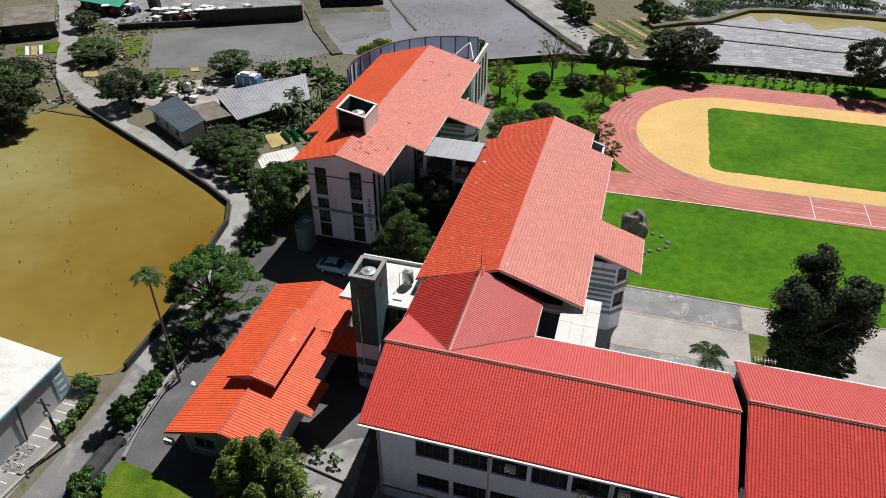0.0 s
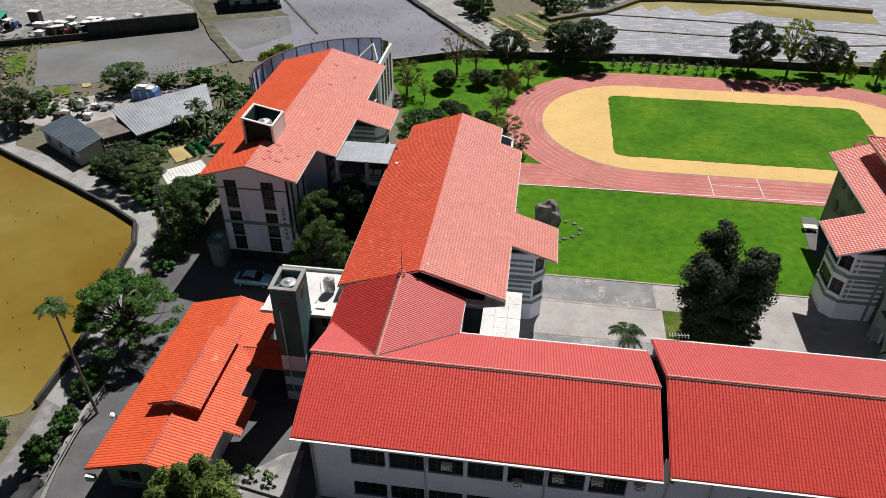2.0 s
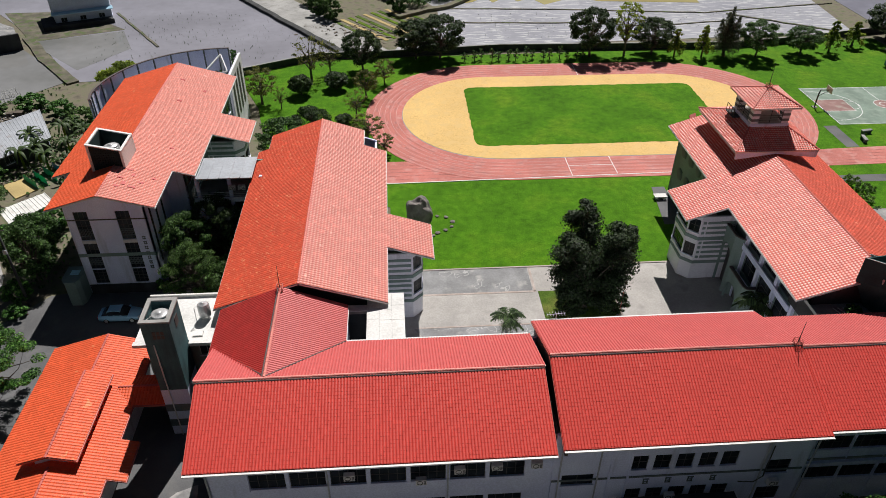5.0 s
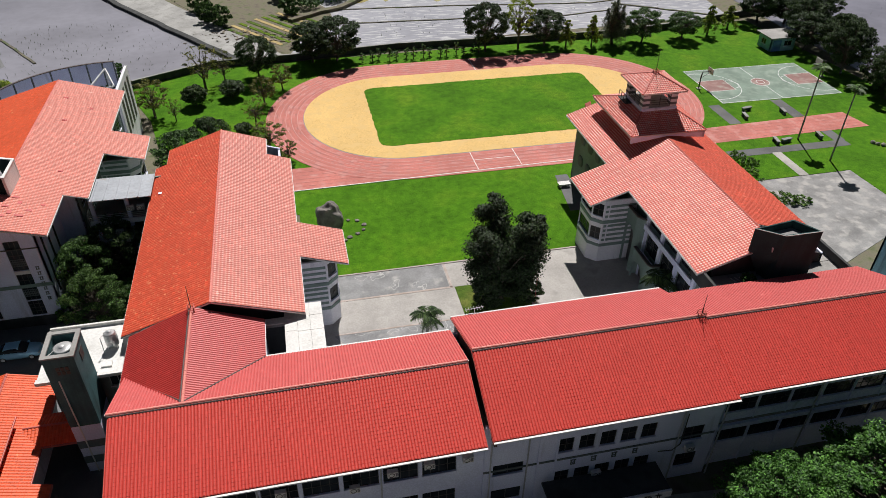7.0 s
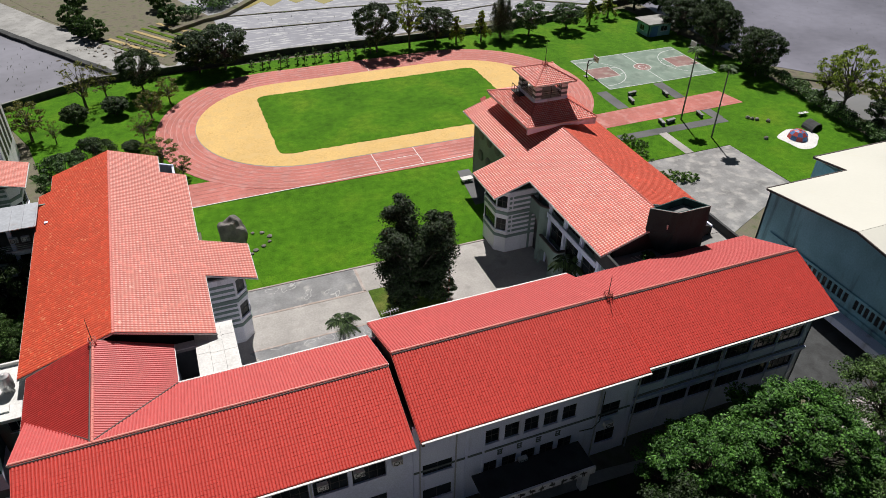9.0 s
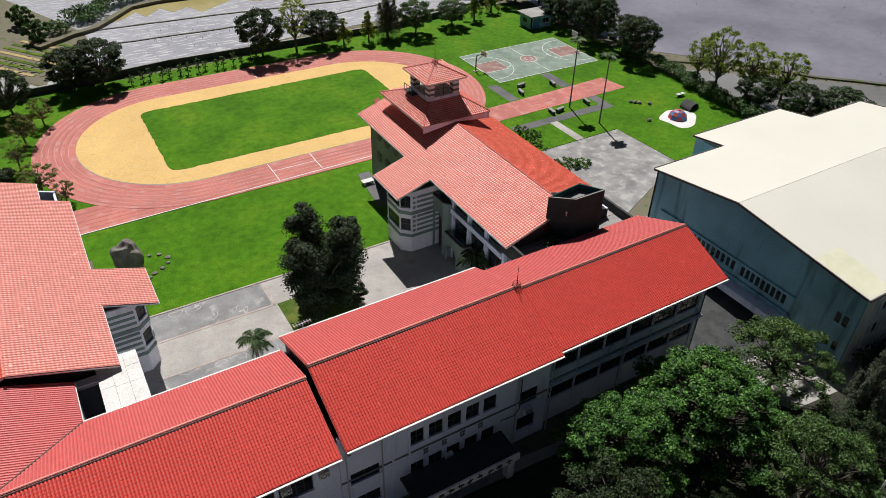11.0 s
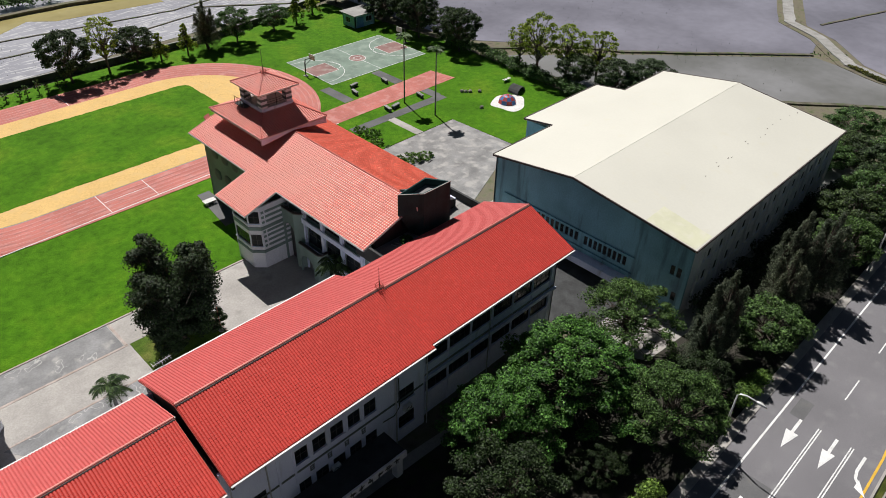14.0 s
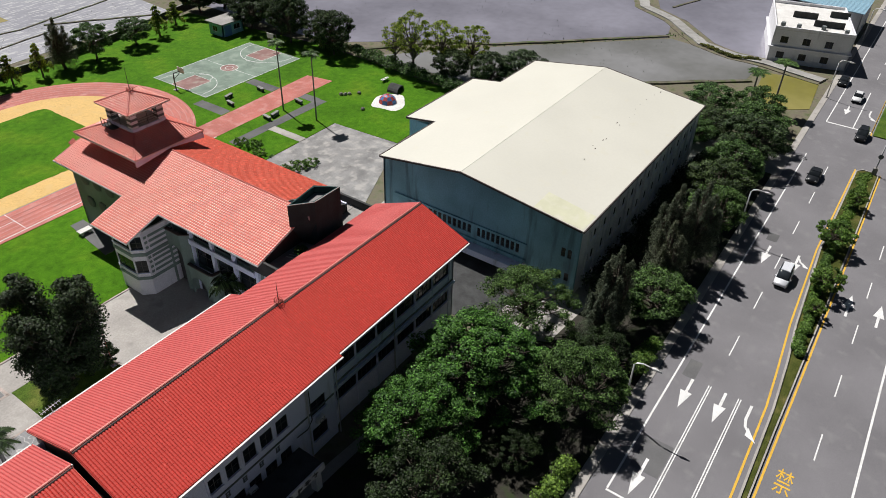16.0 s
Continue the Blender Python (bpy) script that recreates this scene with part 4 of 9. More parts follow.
flat_wing = thing("flat_roofed_wing", "small flat-roofed wing with a white roof beside the tower", "building", (-20.8, 51.4, 0))
part("roof_slab", Geo().box(-24.2, -17.3, 48.62, 54.7, 8.8, 9.1), CONCRETE_WHITE, flat_wing, "white painted flat roof")
part("roof_edge", Geo().box(-24.3, -21.9, 48.1, 48.6, 8.8, 9.14), CONCRETE_WHITE, flat_wing, "white roof edge")
part("roof_edge", Geo().box(-19.3, -17.2, 48.1, 48.6, 8.8, 9.14), CONCRETE_WHITE, flat_wing, "white roof edge")
part("parapet", Geo().box(-24.3, -17.2, 54.7, 54.9, 8.8, 9.45).box(-24.36, -24.2, 51, 54.7, 8.8, 9.3), CONCRETE_WHITE, flat_wing, "low white parapet")
fwall = Wall((-23.8, 49.6), (-17.3, 49.6))
# darker wall colour stands for the shade under the flat roof
part("wall", fwall.solid(Geo(), 0, 8.8, [(4.8, 6.2, 6.2, 7.8), (4.8, 6.2, 2.6, 4.2)]), WALL_GREEN, flat_wing, "wall painted grey-green for the shaded recess")
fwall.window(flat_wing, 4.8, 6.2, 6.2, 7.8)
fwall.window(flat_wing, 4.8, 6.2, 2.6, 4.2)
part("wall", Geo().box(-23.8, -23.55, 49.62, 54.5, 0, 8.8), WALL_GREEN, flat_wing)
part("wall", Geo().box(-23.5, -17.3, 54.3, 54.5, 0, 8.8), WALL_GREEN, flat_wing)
part("roof_hatch", Geo().box(-19.1, -18.2, 49.0, 49.8, 9.1, 9.25), CONCRETE_WHITE, flat_wing, "low white hatch")

# ---- middle wing ----
mid = thing("school_wing", "school wing with an orange-red tiled gable roof and striped bay", "school building", (-9.3, 68, 0))
KW = 0.3375
slope(mid, [(-9.3, -1.2, 51.1, 81.05), (-1.2, 3.7, 60.0, 66.4), (-9.3, -4.0, 81.05, 85.2)], plane_x(13.2, -9.3, -KW), "+x", MID_PALE, "pale pinkish roof tiles", pitch=0.32, course=0.31, amp=0.06, lip=0.03, ridge=-9.3)
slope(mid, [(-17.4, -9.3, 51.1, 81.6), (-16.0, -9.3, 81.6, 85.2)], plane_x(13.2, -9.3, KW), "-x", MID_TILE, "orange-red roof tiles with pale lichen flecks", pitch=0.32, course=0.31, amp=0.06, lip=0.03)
ridge_caps(mid, (-9.3, 51.0, 13.22), (-9.3, 85.2, 13.22), material=RIDGE_PALE)
mw = Wall((-2.4, 52.4), (-2.4, 84.0))
part("wall", mw.solid(Geo(), 0, 10.5, [(1.2 + 3.4 * i, 3.6 + 3.4 * i, z, z + 1.7) for i in (0, 1, 5, 6, 7, 8) for z in (1.2, 4.6, 7.9)]), WALL_PALE, mid, "pale grey wall")
for i in (0, 1, 5, 6, 7, 8):
    for z in (1.2, 4.6, 7.9):
        mw.window(mid, 1.2 + 3.4 * i, 3.6 + 3.4 * i, z, z + 1.7, 3)
ml = Wall((-16.0, 84.0), (-16.0, 52.4))
part("wall", ml.solid(Geo(), 0, 10.5, [(1.2 + 3.4 * i, 3.6 + 3.4 * i, z, z + 1.7) for i in range(9) for z in (1.2, 4.6, 7.9)]), WALL_PALE, mid, "pale grey wall")
for i in range(9):
    for z in (1.2, 4.6, 7.9):
        ml.window(mid, 1.2 + 3.4 * i, 3.6 + 3.4 * i, z, z + 1.7, 3)
mf, mbk = Wall((-16.0, 52.4), (-2.4, 52.4)), Wall((-2.4, 84.0), (-16.0, 84.0))
# front gable coloured dark for the shaded gap; the back gable is pale
part("wall", gable(mf.solid(Geo(), 0, 10.6), mf, 10.6, 12.8), CONCRETE_DARK, mid, "gable wall with its shade painted dark")
part("wall", gable(mbk.solid(Geo(), 0, 10.6), mbk, 10.6, 12.8), WALL_PALE, mid, "pale gable wall")
for z in (3.6, 7.0):
    part("floor_slab", Geo().box(-15.7, -2.7, 52.7, 83.7, z, z + 0.2), CONCRETE, mid)


def striped_bay(parent, x_in, x_out, y0, y1, side, top, foot=0.0, rows=(3.35, 6.7)):
    """A bay with splayed corners, pale with grey-green stripes, and bay windows on two storeys."""
    c = 1.1
    xa = x_out - side * c
    pts = [(x_in, y0), (xa, y0), (x_out, y0 + c), (x_out, y1 - c), (xa, y1), (x_in, y1)]
    if side < 0:
        pts = pts[::-1]
    faces = [Wall(a, b) for a, b in zip(pts, pts[1:])]
    for i, w in enumerate(faces):
        openings = [(0.12, w.len - 0.12, z, z + 1.75) for z in rows] if i in (1, 2, 3) else []
        part("wall", w.solid(Geo(), foot, top, openings), WALL_WHITE, parent, "pale bay wall")
        for h in openings:
            w.window(parent, *h, bays=2 if i != 2 else 3, frame=FRAME_DARK, rows=2)
        for z, h in ((2.35, 0.4), (5.75, 0.45)):
            part("stripe", w.bar(Geo(), -0.03, w.len + 0.03, 0.002, 0.07, z, z + h), WALL_GREEN, parent, "grey-green wall stripe")
        if not openings:
            wide = w.len
            for z in (3.15, 3.85, 4.55, 5.2, 6.6, 7.3, 8.0):
                if z + 0.4 > top:
                    continue
                near = (0.75, wide - 0.15) if (i == 0) == (side > 0) else (0.15, wide - 0.75)
                part("stripe", w.bar(Geo(), max(0.1, near[0]), near[1], 0.002, 0.05, z, z + 0.32), WALL_GREEN, parent, "grey-green wall stripe")
                s = wide - 0.55 if near[0] < 0.5 else 0.2
                part("stripe", w.bar(Geo(), s, s + 0.36, 0.002, 0.05, z, z + 0.32), WALL_GREEN, parent, "grey-green wall stripe")
    part("bay_floor", Geo().prism([(x, y) for x, y in pts], 5.9, 6.0), CONCRETE, parent)


striped_bay(mid, -2.4, 2.5, 60.7, 65.8, 1, 9.0)
terrace = thing("roof_terrace", "pale stone-paved flat roof with a square light well", "flat roof", (-2.3, 50, 0))
rng = random.Random(12)
for x0, x1, y0, y1 in ((-3.2, -2.05, 46.6, 52.3), (-2.03, -0.88, 46.6, 53.1), (-0.86, 0.32, 46.6, 53.1), (-5.0, -3.22, 50.65, 51.5)):
    y = y0 - rng.uniform(0.0, 0.9) if x0 > -4 else y0
    while y < y1 - 0.1:
        e = y + rng.uniform(1.3, 2.1)
        part("paving_slab", Geo().box(x0, x1, max(y0, y), min(y1, e) - 0.02, 9.9, 10.0 + rng.uniform(0.0, 0.035)), CONCRETE_WHITE, terrace)
        y = e
part("slab", Geo().box(-3.2, 0.32, 46.6, 52.3, 9.6, 9.9).box(-5.0, -3.22, 50.65, 51.5, 9.6, 9.9).box(-2.03, 0.32, 52.32, 53.1, 9.6, 9.9), CONCRETE, terrace, "grey roof slab")
part("wall", Geo().box(-0.1, 0.3, 46.2, 53.1, 0, 9.6), WALL_PALE, terrace, "pale wall below")
# dark lining and an added floor make the well a shaded void
part("wall", Geo().box(-3.2, -2.95, 46.2, 52.3, 0, 9.6).box(-5, -3.2, 50.7, 50.85, 0, 9.6), CONCRETE_DARK, terrace, "light-well wall darkened for shade")
part("well_floor", Geo().box(-5.0, -3.2, 46.4, 50.7, 5.0, 5.2), CONCRETE_DARK, terrace, "added light-well floor, dark for shade")

# ---- rear building ----
# drawn five per cent too large, then reduced as a whole; its ground lies at GR in the drawing
GR = -2.65
REDUCE = Matrix.Translation((0.04, -0.2, 53.8)) @ Matrix.Scale(0.953, 4) @ Matrix.Translation((-0.04, 0.2, -53.8))


def reduced(ob):
    ob.matrix_basis = REDUCE @ ob.matrix_basis
    return ob


rear = thing("school_building", "three-storey school building with an orange tiled roof and lavender walls", "school building", (-33.7, 90, 0))
KR = 0.285
slope(rear, [(-33.7, -27.6, 70.0, 78.4), (-33.7, -25.0, 78.4, 109.8), (-25.0, -20.2, 89.6, 96.2)], plane_x(11.7, -33.7, -KR), "+x", REAR_PALE, "pale pinkish roof tiles", pitch=0.32, course=0.31, amp=0.06, lip=0.03, ridge=-33.7)
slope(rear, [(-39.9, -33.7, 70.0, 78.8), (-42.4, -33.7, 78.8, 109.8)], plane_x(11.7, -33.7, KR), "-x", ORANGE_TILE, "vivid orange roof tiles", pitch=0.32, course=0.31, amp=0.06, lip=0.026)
ridge_caps(rear, (-33.7, 69.9, 11.72), (-33.7, 109.8, 11.72), material=RIDGE_PALE)
rf = Wall((-38.1, 70.6), (-29.0, 70.6))
rh = [(s, s + 1.6, z0, z1) for s in (0.93, 5.65) for z0, z1 in ((5.35, 9.3), (1.12, 4.85), (-1.1, 1.0))]
part("wall", gable(rf.solid(Geo(), GR, 10.2, rh), rf, 10.2, 11.5), WALL_PALE, rear, "pale lavender front wall")
for h in rh:
    w = rf.window(rear, *h, bays=3, frame=FRAME_DARK, rows=4, sill=False)
    if h[2] > 0:
        g = Geo()
        for k in range(9):
            rf.bar(g, h[0] + 0.08 + 0.17 * k, h[0] + 0.13 + 0.17 * k, -0.07, -0.03, h[2] + 0.55, h[2] + 1.5)
        for z in (0.55, 0.85, 1.15, 1.45):
            rf.bar(g, h[0], h[1], -0.08, -0.035, h[2] + z, h[2] + z + 0.06)
        part("railing", g, BAND_GREY, w, "grey pierced window railing")
part("wall_band", rf.bar(Geo(), 0, 9.1, 0.002, 0.05, 8.13, 8.27), FRAME_DARK, rear, "thin dark string course")
part("wall_band", rf.bar(Geo(), 0, 9.1, 0.002, 0.05, 2.95, 3.4), WALL_GREEN, rear, "grey-green string course")
for s in (1.73, 6.45):
    part("wall_band", rf.bar(Geo(), s - 0.8, s + 0.8, 0.002, 0.06, 4.87, 5.33), WHITE_TRIM, rear, "pale sill band")
rs = Wall((-29.0, 70.6), (-29.0, 79.0))
part("wall", rs.solid(Geo(), GR, 10.2, [(1.0, 1.8, 1, 9.2), (3.0, 3.8, 1, 9.2), (5.2, 6.0, 1, 9.2)]), WALL_PALE, rear, "pale side wall with tall slots")
for s in (1.0, 3.0, 5.2):
    rs.window(rear, s, s + 0.8, 1, 9.2, 1, FRAME_DARK, 5, sill=False)
part("wall", Geo().box(-38.1, -37.85, 70.65, 79, GR, 10.2), WALL_PALE, rear)
rm = Wall((-26.4, 79.0), (-26.4, 108.6))
# side wall coloured darker than the pale front, as shade
part("wall", rm.solid(Geo(), GR, 9.6, [(1.0 + 3.6 * i, 3.6 + 3.6 * i, z, z + 1.8) for i in range(8) for z in (1, 4.2, 7.2)]), WALL_GREEN, rear, "wall painted grey-green for its shade")
for i in range(8):
    for z in (1, 4.2, 7.2):
        rm.window(rear, 1.0 + 3.6 * i, 3.6 + 3.6 * i, z, z + 1.8, 3)
part("wall", Geo().box(-41.0, -40.75, 79, 108.6, GR, 9.4), WALL_PALE, rear)
part("wall", Geo().box(-40.7, -29.05, 79.0, 79.25, GR, 9.4).box(-29.0, -26.45, 79.0, 79.25, GR, 9.5), WALL_PALE, rear)
rb = Wall((-26.4, 108.6), (-41.0, 108.6))
part("wall", gable(rb.solid(Geo(), GR, 9.6), rb, 9.6, 11.3), WALL_PALE, rear)
striped_bay(rear, -26.3, -21.4, 90.2, 95.6, 1, 7.7, GR, (0.4, 3.35))
porch = part("side_porch", Geo().prism([(-40.1, 68.9), (-39.7, 68.3), (-38.5, 68.3), (-38.15, 68.9), (-38.15, 71.4), (-40.1, 71.4)], GR, 0.9).prism([(-40.2, 68.85), (-39.75, 68.2), (-38.45, 68.2), (-38.13, 68.85), (-38.13, 71.42), (-40.2, 71.42)], 0.9, 1.0), WALL_GREEN, rear, "small grey-green side porch with splayed corners")
part("skylight", Geo().box(-39.5, -38.5, 69.7, 70.6, 1.002, 1.06), SKYLIGHT_BLUE, porch, "pale blue skylight")
part("wall_plinth", rf.bar(Geo(), 0.1, 9.0, 0.002, 0.12, GR, -1.25), CONCRETE_DARK, rear, "dark plinth")
for k in range(7):
    g = Geo()
    z = 5.5 - 0.72 * k
    for dx, dz, w, h in ((0, 0.18, 0.4, 0.07), (-0.12, 0, 0.07, 0.4), (0.1, 0, 0.07, 0.36), (0, -0.16, 0.4, 0.07)):
        rf.bar(g, 8.12 + dx - w / 2, 8.12 + dx + w / 2, 0.0, 0.05, z + dz - h / 2, z + dz + h / 2)
    part("wall_letter", g, BAND_GREY, rear, "dark raised wall letter")
# weathered and replaced tiles on the pale slope
for i, (x, y, w, h) in enumerate(((-32.6, 72.6, 0.5, 0.4), (-32.0, 73.3, 0.4, 0.7), (-31.2, 73.0, 0.8, 0.35), (-32.7, 74.6, 0.6, 0.3), (-31.4, 75.4, 0.35, 0.6), (-30.4, 74.2, 0.6, 0.35), (-29.2, 75.6, 0.4, 0.35), (-32.2, 76.6, 0.7, 0.3), (-29.0, 83.5, 0.5, 0.35), (-31.0, 97.0, 0.6, 0.4), (-28.4, 101.6, 0.4, 0.6), (-32.0, 104.0, 0.6, 0.35))):
    f = plane_x(11.7, -33.7, -KR)
    part("patch_tile", Geo().hexa([(a, b, f(a, b) + c) for c in (0.03, 0.105) for a, b in ((x, y), (x + w, y), (x + w, y + h), (x, y + h))]), CRIMSON_TILE, rear, "dark replaced roof tile")
reduced(rear)
# square tank house on the ridge, its top sloping with the roof
house = thing("tank_house", "square white-framed lattice tank house on the roof ridge", "tank house", (-34.3, 79, 10.5))
X0, X1, Y0, Y1 = -36.2, -32.5, 77.0, 81.2
ztop = lambda x: 14.5 - 0.9 * (x - X0) / (X1 - X0)
for x, y in ((X0, Y0), (X1, Y0), (X1, Y1), (X0, Y1)):
    part("post", Geo().box(x - 0.14, x + 0.14, y - 0.14, y + 0.14, 10.2, ztop(x)), WHITE_TRIM, house, "white corner post")
for y in (Y0, Y1):
    part("top_beam", Geo().hexa([(X0 - 0.16, y - 0.16, ztop(X0)), (X1 + 0.16, y - 0.16, ztop(X1)), (X1 + 0.16, y + 0.16, ztop(X1)), (X0 - 0.16, y + 0.16, ztop(X0)), (X0 - 0.16, y - 0.16, ztop(X0) + 0.14), (X1 + 0.16, y - 0.16, ztop(X1) + 0.14), (X1 + 0.16, y + 0.16, ztop(X1) + 0.14), (X0 - 0.16, y + 0.16, ztop(X0) + 0.14)]), WHITE_TRIM, house, "white top beam")
for x in (X0, X1):
    part("top_beam", Geo().box(x - 0.16, x + 0.16, Y0 + 0.16, Y1 - 0.16, ztop(x) + 0.003, ztop(x) + 0.137), WHITE_TRIM, house, "white top beam")
part("side_wall", Geo().box(X1 - 0.05, X1 + 0.12, Y0 + 0.18, Y1 - 0.18, 10.2, ztop(X1)), WHITE_TRIM, house, "white side wall")
for y in (Y0, Y1):
    g = Geo()
    for i in range(13):
        x = X0 + 0.2 + (X1 - X0 - 0.4) * i / 12
        g.box(x - 0.05, x + 0.05, y - 0.05, y + 0.05, 10.3, ztop(x))
    for k in range(11):
        z = 10.5 + 0.3 * k
        g.box(X0 + 0.18, X1 - 0.18, y - 0.045, y + 0.045, z, z + 0.1)
    part("lattice", g, CONCRETE_BLACK, house, "dark pierced lattice screen")
g = Geo()
for i in range(13):
    y = Y0 + 0.2 + (Y1 - Y0 - 0.4) * i / 12
    g.box(X0 - 0.05, X0 + 0.05, y - 0.05, y + 0.05, 10.3, ztop(X0))
for k in range(12):
    g.box(X0 - 0.045, X0 + 0.045, Y0 + 0.18, Y1 - 0.18, 10.5 + 0.3 * k, 10.6 + 0.3 * k)
part("lattice", g, CONCRETE_BLACK, house, "dark pierced lattice screen")
# black linings added so that the inside looks shaded
part("inner_wall", Geo().hexa([(X0 + 0.22, Y1 - 0.2, 10.2), (X1 - 0.1, Y1 - 0.2, 10.2), (X1 - 0.1, Y1 - 0.08, 10.2), (X0 + 0.22, Y1 - 0.08, 10.2), (X0 + 0.22, Y1 - 0.2, ztop(X0)), (X1 - 0.1, Y1 - 0.2, ztop(X1)), (X1 - 0.1, Y1 - 0.08, ztop(X1)), (X0 + 0.22, Y1 - 0.08, ztop(X0))]), CONCRETE_BLACK, house, "black panel behind the lattice, for the shaded inside")
part("inner_wall", Geo().box(X1 - 0.16, X1 - 0.06, Y0 + 0.24, Y1 - 0.22, 10.2, ztop(X1) - 0.03), CONCRETE_BLACK, house, "dark panel for the shaded inner side")
part("floor", Geo().box(X0 + 0.25, X1 - 0.25, Y0 + 0.25, Y1 - 0.25, 11.9, 12.0), CONCRETE_BLACK, house)
part("inner_wall", Geo().hexa([(X0 + 0.1, Y0 + 0.1, 10.2), (X1 - 0.1, Y0 + 0.1, 10.2), (X1 - 0.1, Y0 + 0.22, 10.2), (X0 + 0.1, Y0 + 0.22, 10.2), (X0 + 0.1, Y0 + 0.1, ztop(X0)), (X1 - 0.1, Y0 + 0.1, ztop(X1)), (X1 - 0.1, Y0 + 0.22, ztop(X1)), (X0 + 0.1, Y0 + 0.22, ztop(X0))]), CONCRETE_BLACK, house, "black panel behind the lattice, for the shaded inside")
part("inner_wall", Geo().box(X0 + 0.1, X0 + 0.2, Y0 + 0.24, Y1 - 0.1, 10.2, ztop(X0) - 0.05), CONCRETE_BLACK, house, "black panel behind the lattice, for the shaded inside")
reduced(house)
reduced(water_tank(-34.3, 79.1, 12.0, 0.95, 0.95, "round stainless water tank inside a lattice house"))

# curved screen wall at the rear building's end
screen = thing("curved_screen_wall", "curved white parapet wall with dark posts behind the rear building", "screen wall", (-36, 113, 0))
ARC = [(-44.8, 100.5), (-45.3, 104), (-44.4, 108.9), (-41.7, 114.3), (-37.2, 118.4), (-32.1, 120.5), (-28.0, 121.0)]
fine = []
for i in range(len(ARC) - 1):
    p0, p1, p2, p3 = (Vector(ARC[max(0, min(len(ARC) - 1, j))]) for j in (i - 1, i, i + 1, i + 2))
    for k in range(4):
        t = k / 4
        fine.append(0.5 * (2 * p1 + (p2 - p0) * t + (2 * p0 - 5 * p1 + 4 * p2 - p3) * t * t + (3 * p1 - p0 - 3 * p2 + p3) * t ** 3))
fine.append(Vector(ARC[-1]))
part("screen", Geo().strip(fine, 0.22, GR, 9.8), WALL_PALE, screen, "pale curved wall")
part("coping", Geo().strip(fine, 0.34, 9.8, 9.92), DARK_TRIM, screen, "dark weathered coping")
for i in range(0, len(fine), 2):
    p = fine[i]
    c = (Vector((-35, 108)) - p).normalized() * 0.2
    part("post", Geo().tube([(p.x + c.x, p.y + c.y, GR), (p.x + c.x, p.y + c.y, 9.8)], [0.13, 0.13], 6), BAND_GREY, screen, "dark post")
part("end_wall", Geo().box(-26.6, -26.2, 110.2, 121.0, GR, 9.0), WALL_WHITE, screen, "white end wall")
for i in range(4):
    part("slot", Geo().box(-26.18, -26.15, 111.5 + 2.3 * i, 112.6 + 2.3 * i, 1.0, 8.0), FRAME_DARK, screen, "dark tall slot")
for a, b in (((-31.5, 112, 8.2), (-28.6, 116.8, 10.3)), ((-28.6, 116.8, 10.3), (-27.2, 113.6, 8.6)), ((-31.5, 112, 8.2), (-27.2, 113.6, 8.6)), ((-28.6, 116.8, 10.3), (-28.6, 116.8, 6))):
    part("brace", Geo().tube([a, b], [0.16, 0.16], 6), WHITE_TRIM, screen, "white triangular brace")
reduced(screen)

# link corridor
link = thing("link_corridor", "three-storey open corridor with white rails and a metal roof", "corridor", (-21.7, 80.4, 0))
part("metal_roof", Geo().hexa([(-24.9, 77.9, 8.9), (-18.0, 77.9, 8.9), (-18.0, 83.2, 8.9), (-24.9, 83.2, 8.9), (-24.9, 77.9, 9.0), (-18.0, 77.9, 9.0), (-18.0, 83.2, 9.05), (-24.9, 83.2, 9.05)]), TIN, link, "grey-white sheet metal roof")
for i in range(6):
    part("roof_seam", Geo().box(-24.7 + 1.3 * i, -24.62 + 1.3 * i, 77.9, 83.1, 9.0, 9.1), TIN, link)
for z in (0.1, 2.9, 5.7):
    part("floor_slab", Geo().box(-25.5, -16.2, 78.2, 83.0, z, z + 0.25), CONCRETE, link, "grey concrete floor")
    part("parapet", Geo().box(-25.5, -16.2, 78.0, 78.2, z - 0.2, z + 0.4), WALL_WHITE, link, "white floor edge")
    for k in range(3):
        part("rail", Geo().tube([(-25.5, 78.1, z + 0.65 + 0.25 * k), (-16.2, 78.1, z + 0.65 + 0.25 * k)], [0.03, 0.03], 6), WHITE_TRIM, link, "white tube rail")
for x in (-25.0, -21.0, -17.0):
    part("column", Geo().box(x - 0.2, x + 0.2, 78.3, 78.7, GR, 8.9), WALL_PALE, link)
part("back_wall", Geo().box(-25.5, -16.2, 83.0, 83.2, GR, 8.7), WALL_GREEN, link)
for x, z in ((-20.6, 7.4), (-19.4, 7.4), (-22.5, 4.2)):
    reduced(air_conditioner(x, 78.0, z))
reduced(link)

# ---- clock-tower building ----
east = thing("school_building", "school building with a tiered tiled tower, striped bay and arcade", "school building", (45.6, 66, 0))
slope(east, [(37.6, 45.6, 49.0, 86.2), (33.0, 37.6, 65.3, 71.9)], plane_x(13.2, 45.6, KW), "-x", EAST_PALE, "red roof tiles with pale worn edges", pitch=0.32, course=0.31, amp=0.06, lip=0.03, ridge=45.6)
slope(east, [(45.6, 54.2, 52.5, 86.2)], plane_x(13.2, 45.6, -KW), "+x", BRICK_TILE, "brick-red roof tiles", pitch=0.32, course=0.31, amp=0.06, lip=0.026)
ridge_caps(east, (45.6, 52.0, 13.22), (45.6, 73.0, 13.22))
